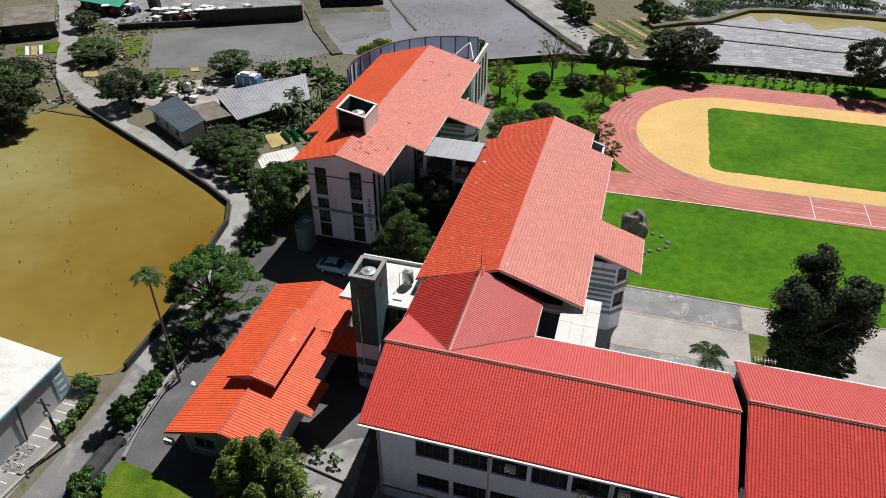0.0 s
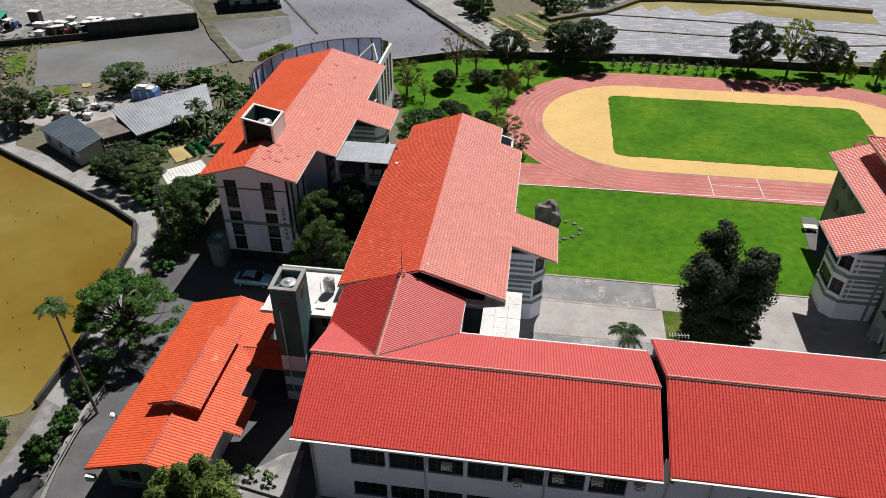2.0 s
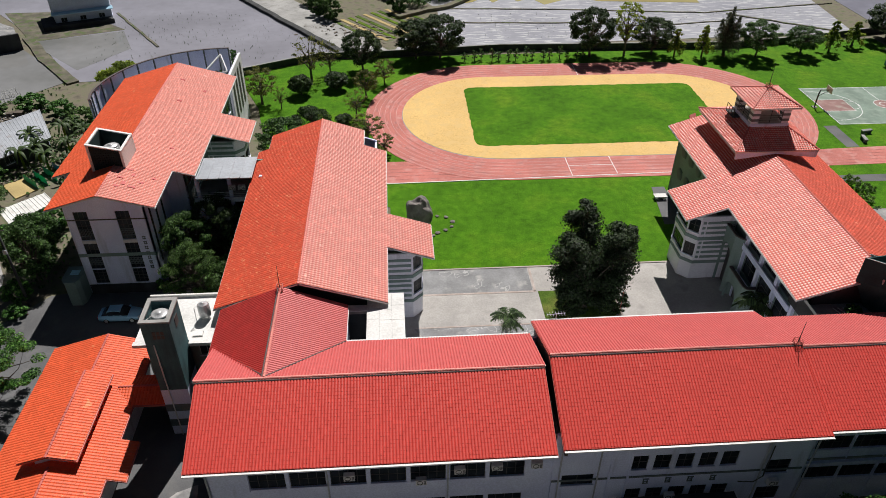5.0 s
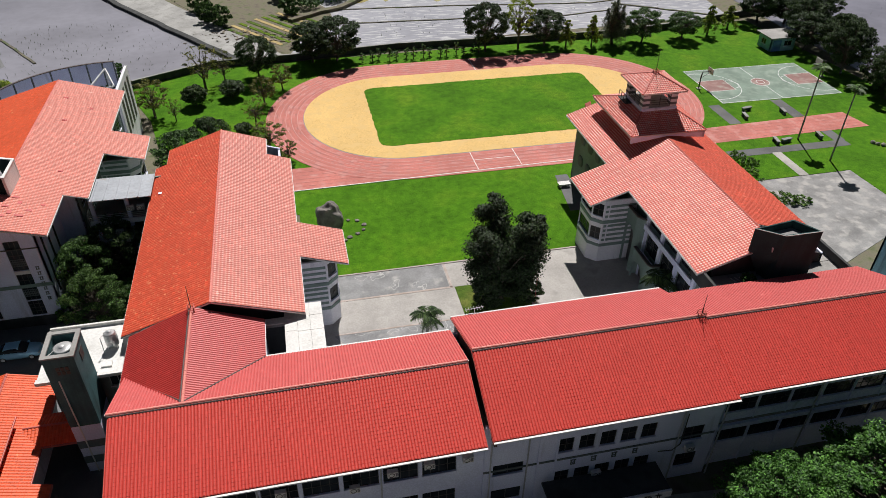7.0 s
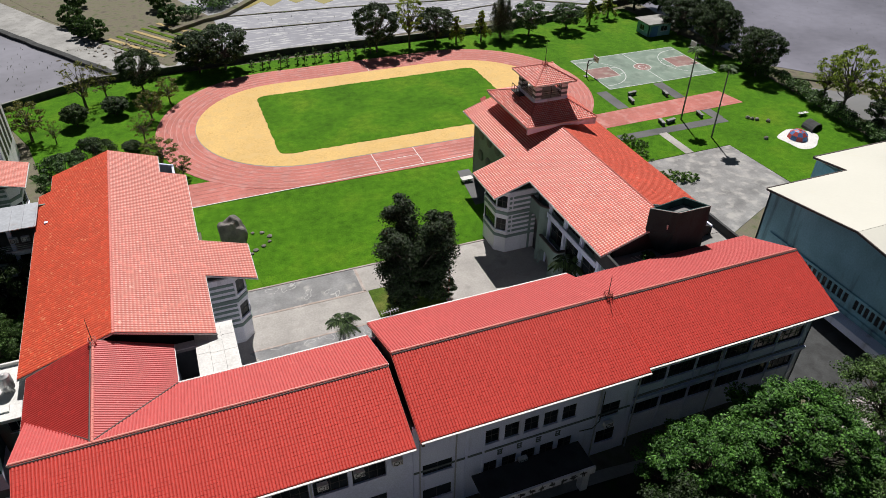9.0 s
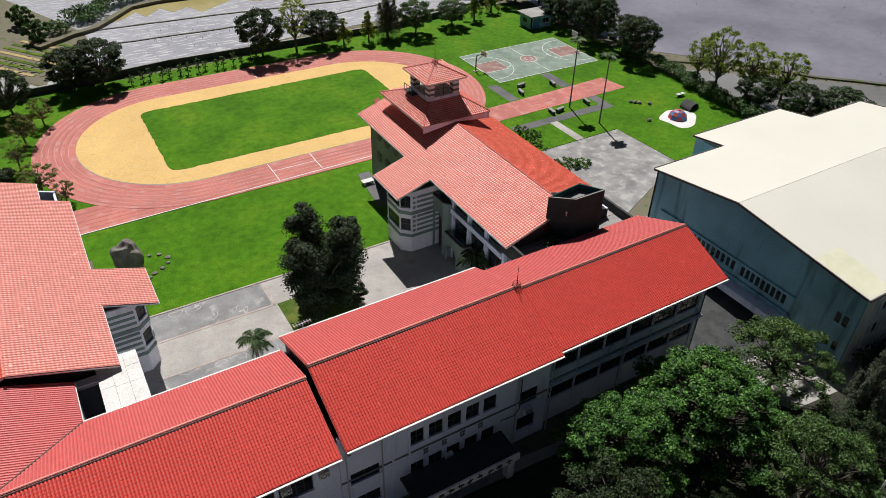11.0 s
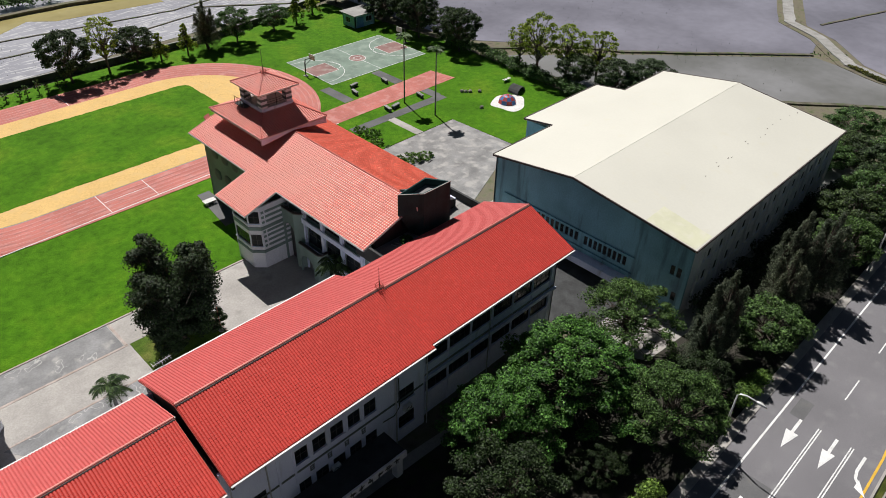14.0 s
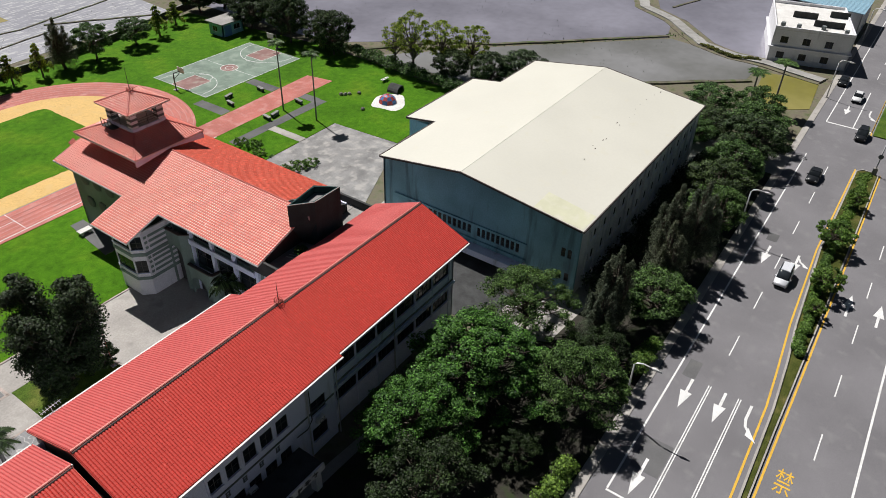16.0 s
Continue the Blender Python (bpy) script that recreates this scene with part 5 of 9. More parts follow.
part("roof_tip", Geo().hexa([(40.4, 86.2, 11.3), (41.2, 86.2, 11.5), (41.2, 86.7, 11.9), (40.4, 86.7, 11.6), (40.4, 86.2, 11.5), (41.2, 86.2, 11.75), (41.2, 86.7, 12.1), (40.4, 86.7, 11.8)]), RIDGE_RED, east)
el = Wall((39.4, 86.0), (39.4, 49.6))
eh = [(23.95 + 3.7 * i, 26.9 + 3.7 * i, z0, z1) for i in range(3) for z0, z1 in ((0.3, 3.0), (3.9, 6.6), (7.6, 9.4))] + [(2.0 + 2.6 * i, 3.4 + 2.6 * i, z, z + 1.4) for i in range(4) for z in (3.8, 7.2)]
part("wall", el.solid(Geo(), 0, 10.4, eh), WALL_GREEN, east, "wall painted grey-green for the shaded recess with openings")
for h in eh[:9]:
    el.window(east, h[0], h[1], h[2], h[3], 2, FRAME_DARK, 2, sill=False)
for h in eh[9:]:
    el.window(east, *h, bays=2, frame=FRAME_DARK, sill=False)
    part("round_boss", Geo().tube([el.at((h[0] + h[1]) / 2, o, (h[2] + h[3]) / 2) for o in (0.0, 0.12, 0.2)], [0.85, 0.8, 0.5], 20), BAND_GREY, east, "dark round wall boss", True)
for i in range(4):
    part("pillar", el.bar(Geo(), 23.4 + 3.7 * i, 23.85 + 3.7 * i, 0.002, 0.35, 0, 10.0), WALL_PALE, east, "pale lavender pillar")
for z in (3.1, 6.8):
    part("beam", el.bar(Geo(), 23.2, 34.5, 0.355, 0.5, z, z + 0.7), WALL_PALE, east, "pale lavender beam")
# stepped entrance blocks, each with an arch in front and a balcony on top


def arched_block(x, y0, y1, top, yc, r, spring, cut):
    """A block from y0 (south) to y1 with its arched front at x; cut splays its south corner."""
    arch = [(yc - r * math.cos(math.pi * k / 14), spring + r * math.sin(math.pi * k / 14)) for k in range(15)]
    line = [(y0 + cut, 0), (yc - r, 0)] + arch + [(yc + r, 0), (y1, 0), (y1, top), (y0 + cut, top)]
    n = len(line)
    g = Geo().add([(x + d, y, z) for d in (0.0, 0.3) for y, z in line], [tuple(range(n - 1, -1, -1)), tuple(range(n, 2 * n))] + [(k, (k + 1) % n, n + (k + 1) % n, n + k) for k in range(n)])
    block = part("entrance_block", g, WALL_GREEN, east, "grey-green entrance block with an arch")
    side = [(x, y0 + cut), (x + cut * 0.6, y0 + cut * 0.25), (x + cut, y0), (39.38, y0)]
    part("side_wall", Geo().strip(side, 0.2, 0, top), WALL_GREEN, block)
    part("coping", Geo().strip([(x + 0.1, y1), (x + 0.1, y0 + cut)] + side[1:], 0.42, top, top + 0.13), DARK_TRIM, block, "dark balcony coping")
    part("balcony_floor", Geo().box(x + 0.32, 39.38, y0 + cut, y1, top - 1.1, top - 0.95), CONCRETE_DARK, block, "dark balcony floor")
    # dark panel stands in for the shade behind the arch
    part("arch_recess", Geo().box(39.2, 39.3, yc - r - 0.2, min(y1, yc + r), 0, spring + r), FRAME_DARK, block, "dark panel for the shade inside the arch")


arched_block(38.3, 62.5, 65.78, 8.0, 64.6, 1.1, 4.9, 0.8)
arched_block(38.1, 58.3, 62.4, 4.3, 61.0, 1.3, 1.5, 0.4)
er, ef, eb = Wall((52.4, 49.6), (52.4, 86.0)), Wall((39.4, 49.6), (52.4, 49.6)), Wall((52.4, 86.0), (39.4, 86.0))
part("wall", er.solid(Geo(), 0, 10.6), WALL_PALE, east)
# stained, and coloured dark for its shade, unlike the pale back end
part("wall", gable(ef.solid(Geo(), 0, 10.4), ef, 10.4, 12.7), CONCRETE_DARK, east, "stained end wall, shade in its dark colour")
part("wall", gable(eb.solid(Geo(), 0, 10.4), eb, 10.4, 12.7), WALL_PALE, east)
for z in (3.2, 6.6):
    part("floor_slab", Geo().box(39.7, 52.2, 49.9, 85.7, z, z + 0.2), CONCRETE, east)
striped_bay(east, 39.4, 34.1, 65.8, 71.4, -1, 9.0)
# flat link roof with parapets towards the front building
part("link_roof", Geo().box(38.4, 54.0, 46.6, 49.55, 9.2, 9.4), CONCRETE, east, "grey flat link roof")
part("link_parapet", Geo().box(38.2, 38.5, 46.4, 51.0, 8.8, 10.6), CONCRETE_DARK, east, "dark sloping parapet")
part("link_parapet", Geo().box(38.5, 54.0, 46.55, 46.8, 9.4, 10.0).box(53.7, 54.0, 46.8, 52.4, 9.2, 10.4), CONCRETE_DARK, east, "dark parapet")
part("link_wall", Geo().box(38.5, 53.8, 46.8, 49.3, 0, 9.2), WALL_PALE, east, "pale link wall")
part("link_roof", Geo().box(49, 53.7, 49.6, 52.4, 9.2, 9.42), CONCRETE, east, "grey flat roof")
for i in range(3):
    part("roof_pipe", Geo().tube([(42.0 + 0.5 * i, 47.2, 9.55), (41.4 + 0.5 * i, 48.8, 9.55)], [0.05, 0.05], 6), WHITE_TRIM, east, "white roof pipe")
# tower tiers
TX0, TX1, TY0, TY1 = 40.6, 50.9, 72.4, 84.9
tw = Geo().box(42.2, 49.3, 74.0, 83.3, 10.5, 13.6)
part("tower_wall", tw, WALL_WHITE, east, "pale tower wall")
for i in range(4):
    part("tower_vent", Geo().box(42.1, 42.198, 74.9 + 2.1 * i, 76.1 + 2.1 * i, 12.2, 13.1), FRAME_DARK, east, "dark tower vent")


def hip_roof(parent, x0, x1, y0, y1, z0, ix0, ix1, iy0, iy1, z1, material, label):
    """Four tiled hips from an eave rectangle up to an inner rectangle."""
    def quad(c0, c1, d0, d1, mat):
        g, dk = Geo(), Geo()
        c0, c1, d0, d1 = map(Vector, (c0, c1, d0, d1))
        e = (c1 - c0).normalized()
        wide, in0, in1 = (c1 - c0).length, (d0 - c0).dot(e), (d1 - c0).dot(e)
        rise = (d0 - c0) - e * in0
        rows, pitch = max(2, round(rise.length / 0.31)), 0.31
        up = (c1 - c0).cross(d0 - c0).normalized()
        us = np.arange(0, wide + pitch / 4, pitch / 4)
        wave = np.interp((us / pitch) % 1.0, [0, 0.25, 0.5, 0.75, 1.0], [0.0, 0.8, 1.0, 0.8, 0.0]) * 0.07
        vs, n = [], len(us)
        for r in range(rows):
            for t, l in ((r / rows, 0.03), ((r + 1) / rows, 0.0)):
                lo, hi = in0 * t, wide + (in1 - wide) * t
                vs += [c0 + rise * t + e * min(max(u, lo), hi) + up * (l + w) for u, w in zip(us, wave)]
        fs = [(i * n + k, i * n + k + 1, (i + 1) * n + k + 1, (i + 1) * n + k) for i in range(2 * rows - 1) for k in range(n - 1)]
        s = part("roof_hip", g.add(vs, fs), mat, parent, label)
        e = up * 0.02
        dk.hexa([c0 - up * 0.2, c1 - up * 0.2, d1 - up * 0.2, d0 - up * 0.2, c0 - e, c1 - e, d1 - e, d0 - e])
        part("roof_deck", dk, WHITE_TRIM, s, "pale roof edge board")
    o = [(x0, y0, z0), (x1, y0, z0), (x1, y1, z0), (x0, y1, z0)]
    i = [(ix0, iy0, z1), (ix1, iy0, z1), (ix1, iy1, z1), (ix0, iy1, z1)]
    for k in range(4):
        quad(o[k], o[(k + 1) % 4], i[k], i[(k + 1) % 4], material[k % 2])
        ridge_caps(parent, Vector(o[k]) + Vector((0, 0, 0.06)), Vector(i[k]) + Vector((0, 0, 0.06)), 0.12, RIDGE_PALE if k in (2, 3) else RIDGE_RED)


hip_roof(east, TX0, TX1, TY0, TY1, 13.7, 43.4, 48.1, 76.0, 81.0, 15.2, TOWER_TILE, "pinkish red hip tiles")
part("tower_soffit", Geo().prism([(TX0 + 0.1, TY0 + 0.1), (TX1 - 0.1, TY0 + 0.1), (TX1 - 0.1, TY1 - 0.1), (TX0 + 0.1, TY1 - 0.1)], 13.3, 13.5), WALL_WHITE, east, "white tower fascia")
part("gable_fin", Geo().add([(40.7, 72.45, 13.5), (50.8, 72.45, 13.5), (50.8, 72.45, 12.7), (45.7, 72.45, 13.35), (40.7, 72.45, 12.7), (40.7, 72.7, 13.5), (50.8, 72.7, 13.5), (50.8, 72.7, 12.7), (45.7, 72.7, 13.35), (40.7, 72.7, 12.7)], [(0, 1, 2, 3, 4), (9, 8, 7, 6, 5), (4, 3, 8, 9), (3, 2, 7, 8), (2, 1, 6, 7), (5, 0, 4, 9)]), WALL_PALE, east, "pale curved fascia under the tower roof")
# belvedere
part("belvedere_base", Geo().box(43.3, 48.2, 75.9, 81.1, 14.9, 15.6), WALL_PALE, east, "pale lavender base wall")
part("belvedere_floor", Geo().box(43.5, 48.0, 76.1, 80.9, 15.6, 15.65), CONCRETE_LIGHT, east)
for x, y in ((43.85, 76.45), (47.65, 76.45), (47.65, 80.55), (43.85, 80.55)):
    col = part("column", Geo().box(x - 0.45, x + 0.45, y - 0.45, y + 0.45, 15.6, 17.95), WALL_WHITE, east, "white square column with grey bands")
    for z in (15.9, 16.6, 17.3):
        part("band", Geo().box(x - 0.47, x + 0.47, y - 0.47, y + 0.47, z, z + 0.32), BAND_GREY, col, "grey band")
for a, b in (((44.3, 76.1), (47.2, 76.1)), ((44.3, 80.9), (47.2, 80.9)), ((43.45, 76.9), (43.45, 80.1)), ((48.05, 76.9), (48.05, 80.1))):
    for z in (16.0, 16.3, 16.6):
        part("rail", Geo().tube([(*a, z), (*b, z)], [0.03, 0.03], 6), FRAME_DARK, east, "dark rail")
    for t in (0.0, 0.5, 1.0):
        x, y = a[0] + (b[0] - a[0]) * t, a[1] + (b[1] - a[1]) * t
        part("mullion", Geo().tube([(x, y, 15.6), (x, y, 17.9)], [0.04, 0.04], 6), FRAME_DARK, east, "dark thin post")
part("side_balcony", Geo().box(42.3, 43.25, 78.6, 80.9, 15.2, 15.3), CONCRETE_DARK, east, "small dark side balcony")
for y in (78.7, 79.4, 80.1, 80.8):
    part("rail_post", Geo().tube([(42.35, y, 15.3), (42.35, y, 16.3)], [0.04, 0.04], 6), FRAME_DARK, east, "dark rail post")
part("rail", Geo().tube([(42.35, 78.7, 16.3), (42.35, 80.8, 16.3)], [0.04, 0.04], 6), FRAME_DARK, east, "dark rail")
hip_roof(east, 42.6, 48.8, 75.1, 81.7, 17.95, 45.65, 45.75, 78.35, 78.45, 19.35, TOWER_TILE, "pinkish red pyramid tiles")
part("ceiling_board", Geo().box(42.9, 48.5, 75.4, 81.4, 17.8, 17.9), WALL_WHITE, east)
finial((45.7, 78.4, 19.4), 3.0)
# tapered open concrete tank
pot = thing("concrete_tank", "black stained open concrete tank, wider at the top", "water tank", (47.5, 50.5, 9))
top = [(42.8, 49.2), (45.05, 47.4), (49.1, 47.4), (47.6, 49.9)]
bot = [(44.7, 49.0), (45.1, 47.5), (49.2, 47.4), (48.6, 49.9)]
inn = [(43.2, 49.15), (45.15, 47.62), (48.8, 47.62), (47.4, 49.7)]
vs = [(*p, 9.2) for p in bot] + [(*p, 12.6) for p in top] + [(*p, 15.2) for p in top] + [(*p, 15.2) for p in inn] + [(*p, 14.3) for p in inn]
fs = [(4 * r + k, 4 * r + (k + 1) % 4, 4 * r + 4 + (k + 1) % 4, 4 * r + 4 + k) for r in range(4) for k in range(4)] + [(16, 17, 18, 19)]
part("tank_body", Geo().add(vs, fs), TANK_GREY, pot, "black weathered concrete")
# paler than the body: sunlight on the floor put into its grey
part("tank_floor", Geo().prism(inn, 14.31, 14.36), COURT_GREY, pot, "tank floor in a paler grey for sunlight")
part("coping", Geo().strip(top[:3], 0.1, 15.2, 15.25), CONCRETE, pot, "grey rim")
part("spout", Geo().tube([(44.4, 47.85, 13.6), (44.42, 47.8, 13.1)], [0.1, 0.05], 8), WHITE_TRIM, pot, "white spout")
low_roof = part("porch_roof", tile_sheet(Geo(), 53.0, 56.0, 50.4, 53.4, plane_x(8.6, 53.0, -0.33), "+x"), ORANGE_TILE, east, "small orange porch roof")
part("roof_deck", slab(Geo(), 53.0, 56.0, 50.4, 53.4, plane_x(8.6, 53.0, -0.33)), WHITE_TRIM, low_roof)
part("porch_wall", Geo().box(52.5, 55.4, 50.8, 53.0, 0, 7.5), WALL_PALE, east)

# ---- low annex ----
annex = thing("annex", "low annex with an orange tiled roof and a raised ridge vent", "annex building", (-29.2, 43, 0))
slope(annex, [(-34.9, -29.2, 32.6, 54.2)], plane_x(5.2, -29.2, 0.3), "-x", ORANGE_TILE, "orange roof tiles", pitch=0.30, course=0.30, amp=0.055, lip=0.026, trim=RIDGE_RED)
slope(annex, [(-29.2, -24.8, 32.6, 54.2), (-24.8, -23.3, 37.8, 41.9)], plane_x(5.2, -29.2, -0.3), "+x", ORANGE_TILE, "orange roof tiles", pitch=0.30, course=0.30, amp=0.055, lip=0.026, trim=RIDGE_RED)
ridge_caps(annex, (-29.2, 32.5, 5.22), (-29.2, 38.3, 5.22))
ridge_caps(annex, (-29.2, 48.2, 5.22), (-29.2, 54.2, 5.22))
slope(annex, [(-31.7, -29.2, 38.5, 48.2)], plane_x(6.25, -29.2, 0.3), "-x", ORANGE_TILE, "raised orange vent roof", pitch=0.30, course=0.30, amp=0.055, lip=0.026, trim=RIDGE_RED)
slope(annex, [(-29.2, -26.9, 38.5, 48.2)], plane_x(6.25, -29.2, -0.3), "+x", ORANGE_TILE, pitch=0.30, course=0.30, amp=0.055, lip=0.026, trim=RIDGE_RED)
ridge_caps(annex, (-29.2, 38.4, 6.27), (-29.2, 48.2, 6.27))
part("vent_wall", Geo().box(-30.6, -27.9, 39.0, 39.15, 4.6, 5.75).box(-27.95, -27.8, 39.15, 47.8, 4.4, 5.75).box(-30.6, -30.45, 39.15, 47.8, 4.4, 5.75), WALL_PALE, annex, "pale vent wall")
slope(annex, [(-26.5, -21.9, 45.7, 47.6)], plane_y(4.5, 47.6, 0.3), "-y", ORANGE_TILE, "small orange cross gable", pitch=0.30, course=0.30, amp=0.055, lip=0.026, trim=RIDGE_RED)
slope(annex, [(-26.5, -21.9, 47.6, 49.5)], plane_y(4.5, 47.6, -0.3), "+y", ORANGE_TILE, pitch=0.30, course=0.30, amp=0.055, lip=0.026, trim=RIDGE_RED)
ridge_caps(annex, (-26.5, 47.6, 4.52), (-21.9, 47.6, 4.52))
for a, b, hs in (((-33.9, 33.6), (-25.6, 33.6), [(1, 3, 1, 2.4), (4.5, 6.5, 1, 2.4)]), ((-25.6, 33.6), (-25.6, 53.4), []), ((-25.6, 53.4), (-33.9, 53.4), []), ((-33.9, 53.4), (-33.9, 33.6), [(2 + 4 * i, 4 + 4 * i, 1, 2.3) for i in range(4)])):
    w = Wall(a, b)
    # front wall alone is darker, standing in for a shaded open front
    part("wall", w.solid(Geo(), 0, 3.6, hs), WALL_GREEN if a[1] < 34 and b[1] < 34 else WALL_WHITE, annex, "low annex wall")
    for h in hs:
        w.window(annex, *h)
part("gable_wall", Geo().add([(-33.9, 33.6, 3.6), (-25.6, 33.6, 3.6), (-29.2, 33.6, 5.0), (-33.9, 33.8, 3.6), (-25.6, 33.8, 3.6), (-29.2, 33.8, 5.0)], [(0, 1, 2), (5, 4, 3), (0, 2, 5, 3), (2, 1, 4, 5)]), WALL_WHITE, annex)
air_conditioner(-34.3, 32.4, 2.6, "white boxed air conditioner under the annex eave")

# ---- sports hall ----
hall = thing("sports_hall", "large sports hall with a cream metal roof and stained grey walls", "sports hall", (86, 40, 0))
up_y, dn_y = plane_y(12.0, 41.6, 2 / 17.2), plane_y(12.0, 41.6, -2 / 12.9)
def seamed(rects, zf, label):
    g = Geo()
    for r in rects:
        slab(g, *r, zf, 0.3, 0.0, 0.0)
    sheet = part("roof_sheet", g, HALL_ROOF, hall, label)
seamed([(64.7, 107.8, 24.5, 41.6)], up_y, "cream sheet metal roof")
seamed([(64.7, 107.8, 41.6, 54.5), (77.6, 96.0, 54.5, 59.8)], dn_y, "cream sheet metal roof")
# raised sheet stands in for a yellowish stain on the roof
part("roof_patch", Geo().hexa([(x, y, up_y(x, y) + z) for z in (0.004, 0.012) for x, y in ((64.85, 24.7), (68.5, 24.7), (68.9, 31.3), (64.85, 31.2))]), PATCH_CREAM, hall, "yellowish roof stain drawn as a thin sheet")
part("ridge_flashing", Geo().box(64.7, 107.8, 41.57, 41.63, 12.0, 12.02), HALL_ROOF, hall, "thin ridge flashing")
def edge(a, b, w=0.13):
    a, b = Vector(a), Vector(b)
    d = (b - a).normalized()
    s = d.cross(Vector((0, 0, 1))).normalized() * w / 2
    u = Vector((0, 0, 0.05))
    lo = Vector((0, 0, -0.2))
    part("roof_edge", Geo().hexa([a - s + lo, b - s + lo, b + s + lo, a + s + lo, a - s + u, b - s + u, b + s + u, a + s + u]), DARK_TRIM, hall, "dark weathered roof edge")
edge((64.6, 24.4, 10.0), (107.9, 24.4, 10.0))
edge((64.6, 24.6, 10.0), (64.6, 41.6, 12.0)); edge((64.6, 41.6, 12.0), (64.6, 54.5, 10.0)); edge((107.9, 24.6, 10.0), (107.9, 41.6, 12.0)); edge((107.9, 41.6, 12.0), (107.9, 54.5, 10.0))
edge((64.7, 54.6, 10.0), (77.5, 54.6, 10.0)); edge((77.5, 54.6, 10.0), (77.5, 59.8, 9.2)); edge((77.6, 59.9, 9.2), (96.0, 59.9, 9.2)); edge((96.1, 59.8, 9.2), (96.1, 54.6, 10.0)); edge((96.1, 54.6, 10.0), (107.8, 54.6, 10.0))
hw = Wall((65.0, 54.2), (65.0, 24.8))
hl = [(54.2 - (38.9 - 0.72 * i) , 54.2 - (38.9 - 0.72 * i) + 0.5, 3.25, 4.55) for i in range(9)] + [(54.2 - (46.6 - 0.78 * i), 54.2 - (46.6 - 0.78 * i) + 0.52, 3.3, 4.55) for i in range(9)]
hl += [(27.2, 27.75, 5.3, 6.6), (28.05, 28.6, 5.3, 6.6), (27.0, 27.6, 1.9, 3.1), (28.0, 28.6, 1.9, 3.1)]
g = hw.solid(Geo(), 0, 9.75, hl)
gable(g, hw, 9.75, 11.7, 12.6)
part("wall", g, HALL_WALL, hall, "stained blue-grey wall with a strip of narrow windows")
part("corner_post", Geo().box(64.96, 65.3, 24.76, 25.1, 0, 9.6), HALL_WALL, hall, "stained corner post")
for h in hl:
    hw.window(hall, *h, bays=1, frame=FRAME_DARK, rows=2, sill=False)
part("wall_ledge", hw.bar(Geo(), 2, 22.6, 0.002, 0.3, 2.5, 2.7), HALL_WALL, hall, "stained projecting ledge")
part("wall_ledge", hw.bar(Geo(), 2, 22.6, 0.002, 0.22, 4.9, 5.05), HALL_WALL, hall, "stained projecting ledge")
part("side_canopy", hw.bar(Geo(), 4, 22.0, 0.0, 1.5, 1.0, 1.9), WALL_PALE, hall, "pale side canopy")
hf = Wall((65.0, 24.8), (107.5, 24.8))
hfh = [(2.75 + 2.9 * i + o, 3.5 + 2.9 * i + o, z0, z1) for i in range(13) for o in (0.0, 1.3) for z0, z1 in ((6.7, 7.9), (3.4, 4.8))]
part("wall", hf.solid(Geo(), 0, 9.7, hfh), WALL_WHITE, hall, "pale stained wall with rows of windows")
for h in hfh:
    hf.window(hall, *h, bays=1, frame=FRAME_DARK, rows=2)
for i in range(14):
    part("pilaster", hf.bar(Geo(), 2.2 + 2.9 * i, 2.5 + 2.9 * i, 0.002, 0.25, 0, 9.5), WALL_WHITE, hall)
he, hb = Wall((107.5, 24.8), (107.5, 54.2)), Wall((107.5, 54.2), (65.0, 54.2))
part("wall", gable(he.solid(Geo(), 0, 9.75), he, 9.75, 11.7, 16.8), HALL_WALL, hall)
part("wall", hb.solid(Geo(), 0, 9.7), HALL_WALL, hall)
part("wall", Geo().box(77.9, 95.7, 54.25, 59.5, 0, 8.9), HALL_WALL, hall, "grey wall of the stage block")
part("wall_lamp", Geo().tube([hw.at(22.6, 0.1, 2.1), hw.at(22.6, 0.4, 2.1), hw.at(22.6, 0.5, 2.1)], [0.16, 0.2, 0.1], 10), WHITE_TRIM, hall, "round white wall lamp", True)
g = Geo()
rng = random.Random(31)
for i in range(15):
    x, y = 79.0 + 28 * rng.random() ** 1.3, 31.5 + rng.uniform(-0.15, 0.9)
    r = rng.uniform(0.04, 0.2)
    g.box(x - r, x + r, y - 0.05, y + 0.05, up_y(x, y) - 0.01, up_y(x, y) + 0.02)
tagged(part("roof_bolts", g, DARK_TRIM, hall, "row of small rusty roof bolts"), kind="stuff")


